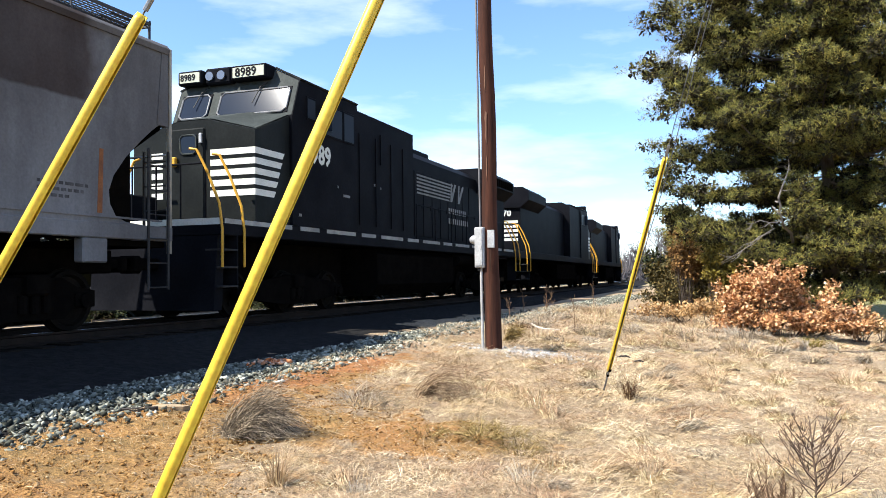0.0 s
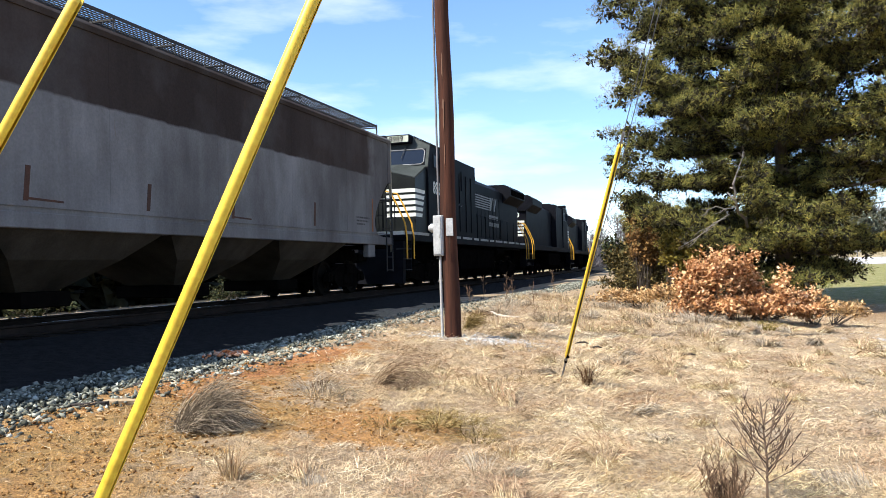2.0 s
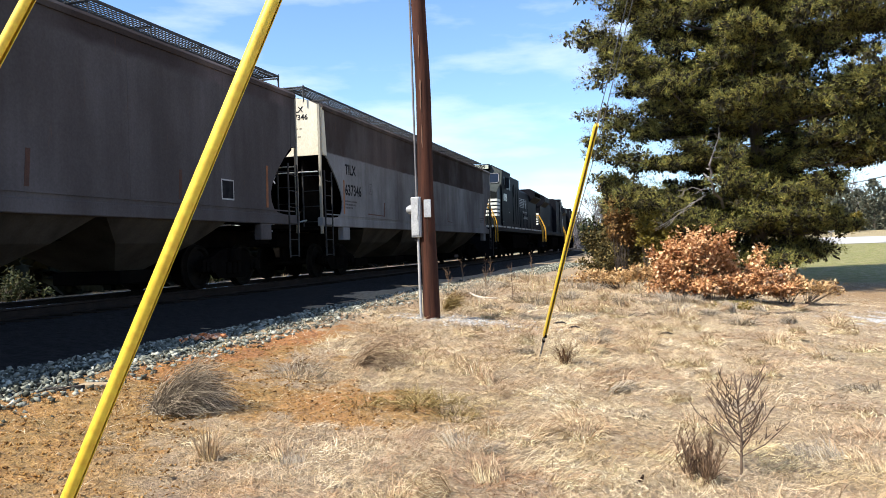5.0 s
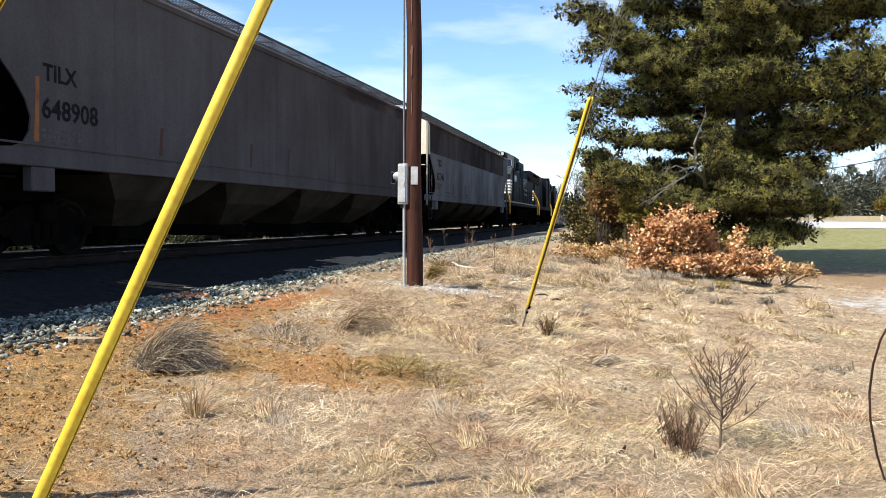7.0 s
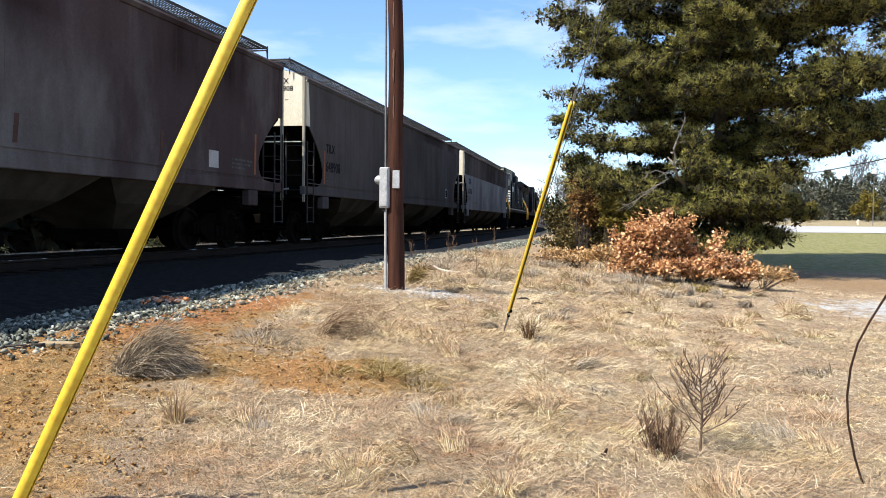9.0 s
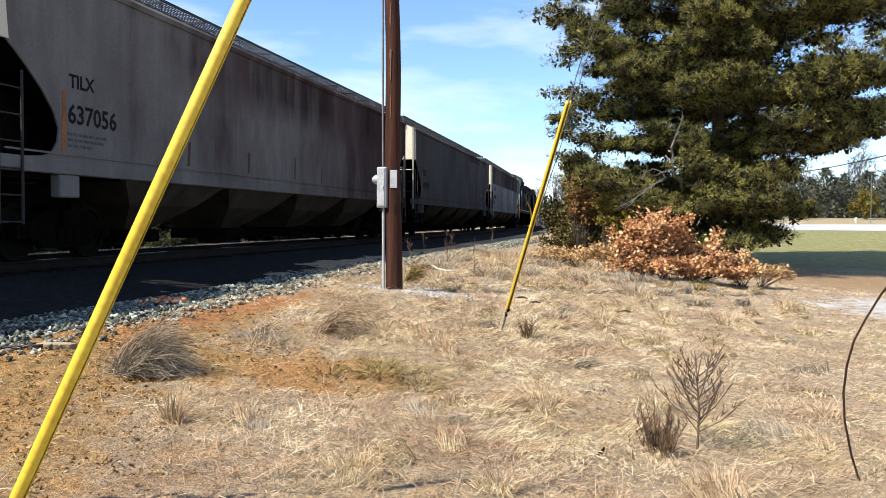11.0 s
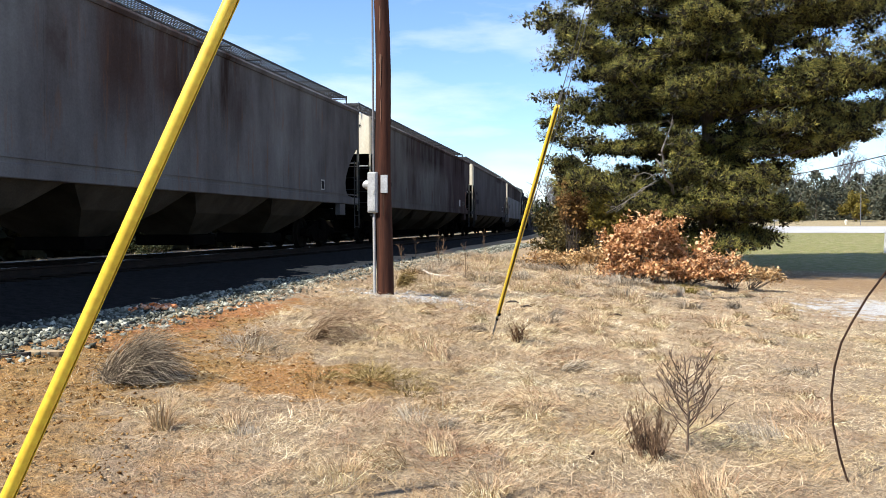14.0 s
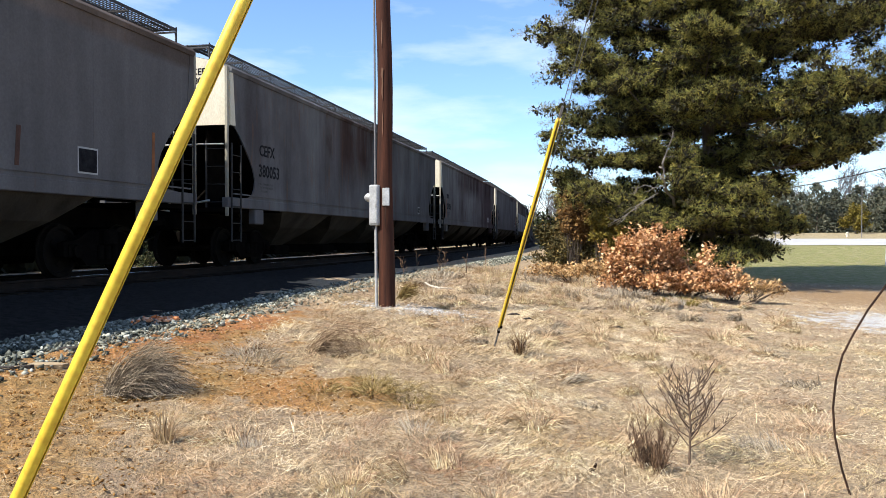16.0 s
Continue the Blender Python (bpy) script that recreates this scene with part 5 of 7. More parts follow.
guy_wire(FEET[1], 0.25, 3.0, "steel guy wire in a yellow plastic guard near the track", 0.024)
guy_wire(FEET[2], 0.38, 3.24, "steel guy wire in a yellow plastic guard over dry grass", 0.022, -0.06)

# ---- plants ----


def perp(d):
    """Two unit vectors square to each of the rows of d."""
    ref = np.where(np.abs(d[:, 2:3]) < 0.9, np.array([[0, 0, 1.0]]), np.array([[1.0, 0, 0]]))
    a = np.cross(d, ref)
    a /= np.linalg.norm(a, axis=1)[:, None]
    return a, np.cross(d, a)


def blades(base, az, lean, length, width, curl, rng):
    """Thin bent blades: base points, heading, lean from upright, length, width, and how far they bow over."""
    n = len(base)
    h = np.stack([np.cos(az), np.sin(az), np.zeros(n)], 1)
    side = np.stack([-np.sin(az), np.cos(az), np.zeros(n)], 1)
    twist = rng.uniform(-0.9, 0.9, n)[:, None]
    side = side * np.cos(twist) + np.array([[0, 0, 1.0]]) * np.sin(twist)
    up = np.array([[0, 0, 1.0]])
    l, w = length[:, None], width[:, None]
    d1 = h * np.sin(lean)[:, None] + up * np.cos(lean)[:, None]
    l2 = np.clip(lean + curl, 0, 2.0)
    d2 = h * np.sin(l2)[:, None] + up * np.cos(l2)[:, None]
    m = base + d1 * l * 0.5
    tip = m + d2 * l * 0.5
    v = np.stack([base - side * w / 2, base + side * w / 2, m - side * w * 0.42, m + side * w * 0.42, tip], 1)
    f = np.array([[0, 1, 3], [0, 3, 2], [2, 3, 4]])[None] + (np.arange(n) * 5)[:, None, None]
    return v.reshape(-1, 3), f.reshape(-1, 3)


def joined(pieces):
    """One array of vertices and triangles out of several."""
    vs, fs, k = [], [], 0
    for v, f in pieces:
        vs.append(v)
        fs.append(f + k)
        k += len(v)
    return np.concatenate(vs), np.concatenate(fs)


def twigs(p0, p1, r0, r1):
    """Three-sided tapering sticks from the rows of p0 to those of p1."""
    d = p1 - p0
    d = d / np.maximum(np.linalg.norm(d, axis=1), 1e-6)[:, None]
    a, b = perp(d)
    ring = [(math.cos(t), math.sin(t)) for t in (0, 2.094, 4.189)]
    lo = [p0 + (a * c + b * s) * r0[:, None] for c, s in ring]
    hi = [p1 + (a * c + b * s) * r1[:, None] for c, s in ring]
    v = np.stack(lo + hi, 1)
    f = np.array([[0, 1, 4], [0, 4, 3], [1, 2, 5], [1, 5, 4], [2, 0, 3], [2, 3, 5]])
    f = f[None] + (np.arange(len(p0)) * 6)[:, None, None]
    return v.reshape(-1, 3), f.reshape(-1, 3)


def clay_amount(x, y):
    """How bare the ground is: the clay strip by the ballast and the open patch."""
    def blob(cx, cy, rx, ry):
        return np.sqrt(((x - cx) / rx) ** 2 + ((y - cy) / ry) ** 2)
    d = np.minimum(np.minimum(blob(-4.7, 5.0, 1.5, 4.5), blob(-3.15, 6.55, 1.6, 0.9)), np.minimum(blob(-4.85, 9.2, 0.62, 2.9), blob(-3.9, 3.6, 1.45, 1.55)))
    d = np.minimum(d, blob(6.9, 18.6, 3.2, 3.2))
    d = np.minimum(d, blob(-3.6, 12.9, 1.15, 0.55))
    d = np.minimum(d, blob(7.6, 27.5, 4.2, 4.2))
    return np.clip((1.12 - d) * 3.0, 0, 1)


def straw_field():
    rng = np.random.default_rng(11)
    out = []
    for n, x0, x1, y0, y1, lmin, lmax, w in ((190000, -5.4, 3.8, 2.6, 8.0, 0.035, 0.17, 0.0030), (125000, -5.4, 6.5, 8.0, 14.5, 0.05, 0.20, 0.0048), (76000, -6.2, 10.0, 14.5, 27.0, 0.07, 0.24, 0.0085), (16000, 1.0, 11.0, 27.0, 32.5, 0.06, 0.18, 0.010)):
        x, y = rng.uniform(x0, x1, n), rng.uniform(y0, y1, n)
        swirl = np.sin(1.1 * x + 0.7 * y) + np.sin(0.6 * x - 1.3 * y + 2) + 0.8 * np.sin(4.1 * x + 2.7 * y) + 0.6 * np.sin(6.3 * y - 3.1 * x)
        clump = 0.5 + 0.25 * np.sin(3.1 * x + 1.2 * np.sin(2.3 * y)) * np.sin(2.7 * y + 1.4 * np.sin(1.9 * x)) + 0.25 * np.sin(7.7 * x + 2.0 * np.sin(5.1 * y)) * np.sin(8.3 * y + 1.7 * np.sin(6.1 * x))
        keep = rng.uniform(0, 1, n) < (0.09 + 0.91 * (1 - clay_amount(x, y))) * (0.28 + 0.90 * clump)
        x, y, swirl, clump = x[keep], y[keep], swirl[keep], clump[keep]
        k = len(x)
        base = np.stack([x, y, ground_z(x, y) + ground_bumps(x, y) - 0.004], 1)
        flat = rng.uniform(0, 1, k) < 0.78
        lean = np.where(flat, rng.uniform(1.05, 1.52, k), rng.uniform(0.1, 1.0, k))
        az = swirl * 1.3 + rng.normal(0, 1.3, k)
        # shorter turf on the mown side
        short = np.interp(x - 0.02 * y, [-1.0, 1.6], [1.0, 0.55])
        ln = (lmin + (lmax - lmin) * rng.uniform(0, 1, k) ** 1.6) * np.where(flat, 1.0, 0.6) * short
        base[:, 2] += np.where(flat, rng.uniform(0, 0.06, k) * clump * short, 0)
        out.append(blades(base, az, lean, ln, w * rng.uniform(0.5, 1.5, k), rng.uniform(-0.45, 0.75, k), rng))
    # longer bright strands lying in swathes over the mat
    for n, x0, x1, y0, y1, w in ((60000, -5.0, 3.6, 2.6, 8.0, 0.0046), (40000, -5.0, 6.0, 8.0, 14.5, 0.0066)):
        x, y = rng.uniform(x0, x1, n), rng.uniform(y0, y1, n)
        sw = np.sin(2.3 * x + 1.1 * np.sin(1.9 * y)) * np.sin(2.1 * y + 1.3 * np.sin(1.7 * x) + 1) + 0.8 * np.sin(6.1 * x + 1.5 * np.sin(4.3 * y)) * np.sin(5.3 * y + 2)
        keep = (rng.uniform(0, 1, n) < np.clip(0.10 + 0.55 * sw, 0, 1) * (1 - clay_amount(x, y))) & (rng.uniform(0, 1, n) < np.interp(x - 0.02 * y, [-0.5, 1.8], [1.0, 0.12])) & (rng.uniform(0, 1, n) < np.where((x < -0.9) & (y < 5.2), 0.45, 1.0))
        x, y, sw = x[keep], y[keep], sw[keep]
        k = len(x)
        base = np.stack([x, y, ground_z(x, y) + ground_bumps(x, y) + rng.uniform(0.0, 0.05, k) * np.clip(sw, 0, 1)], 1)
        az = 1.2 * np.sin(1.3 * x + 0.9 * y) + 1.1 * np.sin(2.1 * y - 1.7 * x) + rng.normal(0, 0.75, k)
        out.append(blades(base, az, rng.uniform(0.75, 1.35, k), rng.uniform(0.08, 0.23, k), w * rng.uniform(0.6, 1.3, k), rng.uniform(0.2, 0.9, k), rng))
    v, f = joined(out)
    tagged(new("dry_grass", tri_mesh("dry_grass", v, f, M["straw"])), "matted pale straw-coloured dead grass", "grass", kind="stuff")


def tuft(name, x, y, n, height, spread_r, lean, material, label, seed, curl=0.5, az0=None, width=0.006, category="grass tuft"):
    """A bunch of blades out of one root."""
    rng = np.random.default_rng(seed)
    a = rng.uniform(0, 2 * np.pi, n)
    r = spread_r * np.sqrt(rng.uniform(0, 1, n))
    base = np.stack([r * np.cos(a), r * np.sin(a), np.full(n, -0.02)], 1)
    az = a + rng.normal(0, 0.5, n) if az0 is None else az0 + rng.normal(0, 0.35, n)
    v, f = blades(base, az, np.abs(rng.normal(lean, 0.25, n)), height * rng.uniform(0.55, 1.1, n), width * rng.uniform(0.6, 1.4, n), rng.uniform(0.0, 1.0, n) * curl * 2, rng)
    ob = new(name, tri_mesh(name, v, f, material))
    ob.location = (x, y, gz(x, y))
    return tagged(ob, label, category, "clumps of dead grass")


def arched_tuft(x, y, reach, turn, label, seed):
    """Long dead stems that rise from one root, bow over and hang down at the far end."""
    rng = np.random.default_rng(seed)
    n, segs = 190, 7
    p = np.stack([rng.normal(0, 0.035, n), rng.normal(0, 0.06, n), np.full(n, -0.02)], 1)
    a, el = rng.normal(0, 0.26, n), rng.normal(1.0, 0.20, n)
    step = reach * rng.uniform(0.45, 1.12, n) * 1.2 / segs
    bend = rng.uniform(0.20, 0.40, n)
    starts, ends, radii = [], [], []
    for k in range(segs):
        d = np.stack([np.cos(a) * np.cos(el), np.sin(a) * np.cos(el), np.sin(el)], 1)
        q = p + d * step[:, None]
        q[:, 2] = np.maximum(q[:, 2], 0.0)
        starts.append(p)
        ends.append(q)
        radii.append(np.full(n, 0.0034 * (1 - 0.09 * k)))
        p, el, a = q, el - bend + rng.normal(0, 0.16, n), a + rng.normal(0, 0.20, n)
    r = np.concatenate(radii)
    v, f = twigs(np.concatenate(starts), np.concatenate(ends), r, r * 0.9)
    ob = new("arched_tuft", tri_mesh("arched_tuft", v, f, M["arched"]))
    ob.matrix_basis = pose(x, y, gz(x, y), 0, 0, turn)
    return tagged(ob, label, "grass tuft", "clumps of dead grass")


def brush_pile():
    """A heap of grey dead twigs, steep on one side and swept over to the other."""
    rng = np.random.default_rng(21)
    n, segs = 1700, 5
    base = np.stack([-0.33 + 0.24 * rng.uniform(0, 1, n) ** 0.8, rng.normal(0, 0.11, n), np.abs(rng.normal(0.0, 0.03, n))], 1)
    ends, starts, r0 = [], [], []
    stray = rng.uniform(0, 1, n) < 0.22
    a = np.where(stray, rng.uniform(0, 2 * np.pi, n), rng.normal(0.0, 0.42, n))
    el = np.where(stray, rng.uniform(0.1, 1.2, n), 0.12 + 1.30 * rng.uniform(0, 1, n) ** 1.2)
    p, ln = base.copy(), rng.uniform(0.24, 0.66, n) / segs * np.where(stray, 0.55, 1.0)
    for k in range(segs):
        d = np.stack([np.cos(a) * np.cos(el), np.sin(a) * np.cos(el) * 0.6, np.sin(el)], 1)
        q = p + d * ln[:, None]
        q[:, 2] = np.maximum(q[:, 2], 0.01)
        starts.append(p.copy())
        ends.append(q.copy())
        r0.append(np.full(n, 0.0030 * (1 - 0.16 * k)))
        p, el, a = q, el - rng.uniform(0.10, 0.52, n), a + rng.normal(0, 0.16, n)
    v, f = twigs(np.concatenate(starts), np.concatenate(ends), np.concatenate(r0), np.concatenate(r0) * 0.8)
    ob = new("tumbleweed", tri_mesh("tumbleweed", v, f, M["dead_twig"]))
    ob.matrix_basis = pose(-3.72, 5.80, gz(-3.72, 5.8), 0, 0, 14)
    tagged(ob, "swept heap of grey dead twigs on bare clay", "tumbleweed")


def sapling(name, x, y, height, n, label, seed, wide, material):
    """A leafless small shrub: a stem with long forking side shoots and knobbly tips."""
    rng = random.Random(seed)
    g = Geo()
    top = Vector((0.02, 0, height))
    g.tube([(0, 0, -0.05), (0.01, 0, height * 0.4), (-0.01, 0.0, height * 0.75), top], [0.009, 0.0075, 0.0055, 0.003], 6)
    for k in range(n):
        z = height * (0.16 + 0.64 * (k + rng.random()) / n)
        a = k * 2.4 + rng.uniform(-0.4, 0.4)
        ln = wide * rng.uniform(0.75, 1.1) * (1.25 - 0.75 * z / height)
        up = rng.uniform(0.45, 1.0)
        d = Vector((math.cos(a), math.sin(a) * 0.8, up)).normalized()
        p0 = Vector((0, 0, z))
        p1, p2 = p0 + d * ln * 0.5 + Vector((0, 0, -0.01)), p0 + d * ln + Vector((0, 0, 0.05))
        g.tube([p0, p1, p2], [0.0052, 0.0042, 0.0028], 5)
        for j in range(9):
            q = p0.lerp(p2, rng.uniform(0.3, 1.0))
            e = (Vector((rng.uniform(-1, 1), rng.uniform(-1, 1), rng.uniform(0.3, 1.3))) + d * 0.8).normalized()
            g.tube([q, q + e * rng.uniform(0.02, 0.10)], [0.0034, 0.0022], 4)
    ob = new(name, g.mesh(name, material=material))
    ob.location = (x, y, gz(x, y))
    return tagged(ob, label, "shrub")


def dry_weed(x, y):
    """A small dead plume: upright shoots, each set with short sprigs."""
    rng = np.random.default_rng(33)
    n, per = 34, 28
    a, r = rng.uniform(0, 2 * np.pi, n), 0.085 * np.sqrt(rng.uniform(0, 1, n))
    p0 = np.stack([r * np.cos(a), r * np.sin(a), np.full(n, -0.01)], 1)
    hgt = 0.16 + 0.32 * rng.uniform(0, 1, n) ** 1.6 * (1 - r * 5.0)
    p1 = p0 + np.stack([np.cos(a) * r * 0.9 + rng.normal(0.0, 0.03, n), np.sin(a) * r * 0.9 + rng.normal(0, 0.03, n), hgt], 1)
    t = rng.uniform(0.12, 1.0, (n, per, 1))
    q0 = (p0[:, None] + (p1 - p0)[:, None] * t).reshape(-1, 3)
    b = rng.uniform(0, 2 * np.pi, n * per)
    sl = rng.uniform(0.02, 0.065, n * per)
    q1 = q0 + np.stack([np.cos(b) * 0.5, np.sin(b) * 0.5, rng.uniform(0.5, 1.0, n * per)], 1) * sl[:, None]
    v, f = joined([twigs(p0, p1, np.full(n, 0.0042), np.full(n, 0.002)), twigs(q0, q1, np.full(n * per, 0.0028), np.full(n * per, 0.0016))])
    ob = new("dry_weed", tri_mesh("dry_weed", v, f, M["weed"]))
    ob.location = (x, y, gz(x, y))
    tagged(ob, "bushy brownish dead weed in dry grass", "weed")


def needle_tufts(points, dirs, size, rng, per=10, width=0.045):
    """Bursts of pine needles at points, each leaning to its direction; a tapering spray of needles a triangle."""
    n = len(points)
    d = np.repeat(dirs, per, 0) * 0.75 + rng.normal(0, 0.60, (n * per, 3))
    d /= np.linalg.norm(d, axis=1)[:, None]
    p = np.repeat(points, per, 0) + rng.normal(0, 0.03, (n * per, 3))
    l = np.repeat(size, per) * rng.uniform(0.7, 1.25, n * per)
    a, b = perp(d)
    t = rng.uniform(0, np.pi, n * per)[:, None]
    s = (a * np.cos(t) + b * np.sin(t)) * width * rng.uniform(0.6, 1.2, n * per)[:, None]
    v = np.stack([p, p + d * l[:, None] + s * 0.5, p + d * l[:, None] * 0.85 - s * 0.5], 1).reshape(-1, 3)
    return v, np.arange(n * per * 3).reshape(-1, 3)


def pine(x, y, height, k):
    """A tall pine; k is the size of a unit of its plan in metres."""
    rng = np.random.default_rng(42)
    thing = tagged(empty("pine_tree", pose(x, y, gz(x, y) - 0.35)), "large dark green pine tree with layered boughs", "tree")
    zs = np.linspace(-0.3, height, 24)
    trunk = [(0.10 * math.sin(z * 0.5), 0.08 * math.cos(z * 0.4), z) for z in zs]
    def sized(g):
        g.v = [(p[0] * k, p[1] * k, p[2] * k) for p in g.v]
        return g
    part("trunk", sized(Geo().tube(trunk, [max(0.02, 0.26 * (1 - z / (height + 0.4))) for z in zs], 12)), M["bark"], thing, smooth=True)
    limbs = Geo()
    cushions = []
    z = 1.4
    while z < height - 0.3:
        # bough length over the road side and over the track side
        east = np.interp(z, [1.0, 1.4, 1.9, 2.4, 2.9, 3.3, 3.9, 4.8, 5.6, 8, 10.5, 12.6, height], [1.5, 1.9, 2.4, 2.5, 2.2, 2.4, 4.9, 5.9, 6.7, 7.0, 5.6, 2.6, 0.3])
        west = np.interp(z, [0.8, 1.6, 2.4, 3.2, 3.9, 5.0, 6.5, 9, 11.5, 13, height], [1.2, 1.9, 3.8, 4.6, 4.9, 5.5, 5.6, 4.8, 3.6, 1.9, 0.3])
        count = 9 if z < 9.6 else 6
        a0 = rng.uniform(0, 2 * np.pi)
        for limb in range(count):
            a = a0 + 2 * np.pi * limb / count + rng.normal(0, 0.25)
            mixed = 0.5 + 0.5 * math.cos(a + 0.2)
            ln = east * mixed + west * (1 - mixed)
            # fuller towards the open ground in front
            if math.sin(a) < -0.3 and math.cos(a) < 0.35:
                ln = max(ln, min(3.4, 1.5 + z))
            # less deep on the sunny front higher up
            if z > 4.2 and math.sin(a) < 0:
                ln *= 1 + (0.38 if math.cos(a) < 0.4 else 0.22) * math.sin(a)
            elif z > 4.2 and math.cos(a) < 0.4:
                ln *= 1 - 0.28 * math.sin(a)
            ln *= rng.uniform(0.80, 0.98)
            zz = z + rng.normal(0, 0.09)
            rise = np.interp(zz, [1, 3, 6, 10, 15], [-0.16, -0.03, 0.05, 0.20, 0.5]) + rng.normal(0, 0.05)
            pts = []
            for t in np.linspace(0, 1, 6):
                pts.append((ln * t * math.cos(a + 0.12 * t), ln * t * math.sin(a + 0.12 * t), zz + ln * (rise * t - 0.12 * math.sin(math.pi * t) + 0.07 * t * t)))
            r = 0.014 + 0.007 * ln
            limbs.tube(pts, [r * (1 - 0.85 * t) + 0.006 for t in np.linspace(0, 1, 6)], 5)
            P = np.array(pts)
            m = int(3.0 + ln * 1.3) if z < 9.6 else 4
            for j in range(m):
                t = 0.22 + 0.80 * (j + rng.uniform(0, 1)) / m
                q = np.array([np.interp(t, np.linspace(0, 1, 6), P[:, c]) for c in range(3)])
                aa = a + (1 if j % 2 else -1) * rng.uniform(0.3, 1.2)
                sl = (1.2 - t) * 0.55 * ln * rng.uniform(0.2, 0.9)
                e = q + np.array([math.cos(aa) * sl, math.sin(aa) * sl, sl * rng.normal(0.10, 0.08) + 0.05])
                limbs.tube([q, (q + e) / 2 + np.array([0, 0, -0.03]), e], [0.012, 0.009, 0.005], 3, False)
                cushions.append((*e, rng.uniform(0.45, 1.0) * (0.82 + 0.05 * ln)))
        z += rng.uniform(0.84, 1.10)
    part("bough", sized(limbs), M["bark"], thing)
    # close old growth round the trunk
    for j in range(130):
        zz, aa, rr = rng.uniform(1.6, 10.5), rng.uniform(0, 2 * np.pi), rng.uniform(0.3, 2.1)
        cushions.append((rr * math.cos(aa), rr * math.sin(aa), zz, rng.uniform(0.5, 0.8)))
    # needles gather in lumpy flattened cushions, dense inside and feathery at the rim
    cush = np.array(cushions)
    sub = np.repeat(cush, 6, 0)
    ns = len(sub)
    c0 = sub[:, :3] + rng.normal(0, 1, (ns, 3)) * sub[:, 3:] * np.array([[0.42, 0.42, 0.11]])
    lr = sub[:, 3] * rng.uniform(0.32, 0.62, ns)
    def shell(per, inner, outer):
        o = rng.normal(0, 1, (ns * per, 3))
        o /= np.linalg.norm(o, axis=1)[:, None]
        o[:, 2] = np.where(o[:, 2] < 0, o[:, 2] * 0.35, o[:, 2])
        rad = np.repeat(lr, per) * rng.uniform(inner, outer, ns * per)
        return np.repeat(c0, per, 0) + o * rad[:, None] * np.array([[1.2, 1.2, 0.50]]), o
    tp, td = shell(19, 0.55, 1.12)
    td = td * 0.9 + np.array([[0, 0, 0.45]])
    td /= np.linalg.norm(td, axis=1)[:, None]
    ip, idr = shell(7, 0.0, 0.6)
    v, f = needle_tufts(tp, td, rng.uniform(0.08, 0.15, len(tp)), rng, 12, 0.014)
    tagged(part("crown", tri_mesh("crown", v * k, f, M["needle"]), M["needle"], thing), kind="stuff")
    # broad dark sprays inside the cushions, coloured as the crown's shade
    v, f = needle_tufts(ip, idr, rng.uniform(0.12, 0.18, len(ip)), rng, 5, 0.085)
    tagged(part("inner_foliage", tri_mesh("inner_foliage", v * k, f, M["shade_needle"]), M["shade_needle"], thing, "dark brown inner needles with the crown's shade in their colour"), kind="stuff")
    # bare dead branch on the open side, crooked and forked
    g = Geo()
    base = Vector((-1.0, -1.8, 2.5))
    wob = random.Random(8)
    def crooked(p, q, r0, r1, forks):
        pts = [p.lerp(q, m / 5) + Vector((wob.uniform(-1, 1), wob.uniform(-1, 1), wob.uniform(-1, 1))) * (0.05 if 0 < m < 5 else 0) for m in range(6)]
        g.tube(pts, [r0 + (r1 - r0) * m / 5 for m in range(6)], 5)
        for m in range(forks):
            s = pts[wob.randint(1, 4)]
            e = s + (q - p) * wob.uniform(0.15, 0.4) + Vector((wob.uniform(-1, 1), wob.uniform(-1, 1), wob.uniform(-0.7, 1))) * 0.25
            g.tube([s, (s + e) / 2 + Vector((0.02, 0, -0.03)), e], [r1 * 1.6, r1 * 1.2, r1 * 0.7], 4)
    a1 = base + Vector((-0.30, -1.3, 0.5))
    b1, c1 = base + Vector((-0.40, -1.7, 1.05)), base + Vector((-0.15, -1.85, 1.85))
    crooked(base, a1, 0.045, 0.034, 0)
    crooked(a1, b1, 0.034, 0.026, 2)
    crooked(b1, c1, 0.026, 0.008, 5)
    crooked(a1, a1 + Vector((-0.9, -0.3, -0.05)), 0.018, 0.006, 5)
    crooked(a1 + Vector((-0.3, -0.15, -0.3)), a1 + Vector((-1.5, -0.4, -1.05)), 0.014, 0.005, 6)
    crooked(a1 + Vector((-0.2, -0.1, -0.2)), a1 + Vector((-1.1, -0.5, -0.75)), 0.012, 0.005, 5)
    part("dead_branch", sized(g), M["twig"], thing, "bare grey dead branch")


def leaf_cards(points, size, rng, droop=0.2):
    """Small bent leaves turned all ways."""
    n = len(points)
    d = rng.normal(0, 1, (n, 3)) + np.array([[0, 0, -droop]])
    d /= np.linalg.norm(d, axis=1)[:, None]
    a, b = perp(d)
    l, w = size[:, None], size[:, None] * rng.uniform(0.45, 0.7, n)[:, None]
    mid = points + d * l * 0.55 + b * l * rng.uniform(-0.15, 0.15, n)[:, None]
    v = np.stack([points, mid - a * w / 2 + b * w * 0.2, mid, mid + a * w / 2 + b * w * 0.2, points + d * l], 1).reshape(-1, 3)
    f = np.array([[0, 1, 2], [0, 2, 3], [1, 4, 2], [2, 4, 3]])[None] + (np.arange(n) * 5)[:, None, None]
    return v, f.reshape(-1, 3)


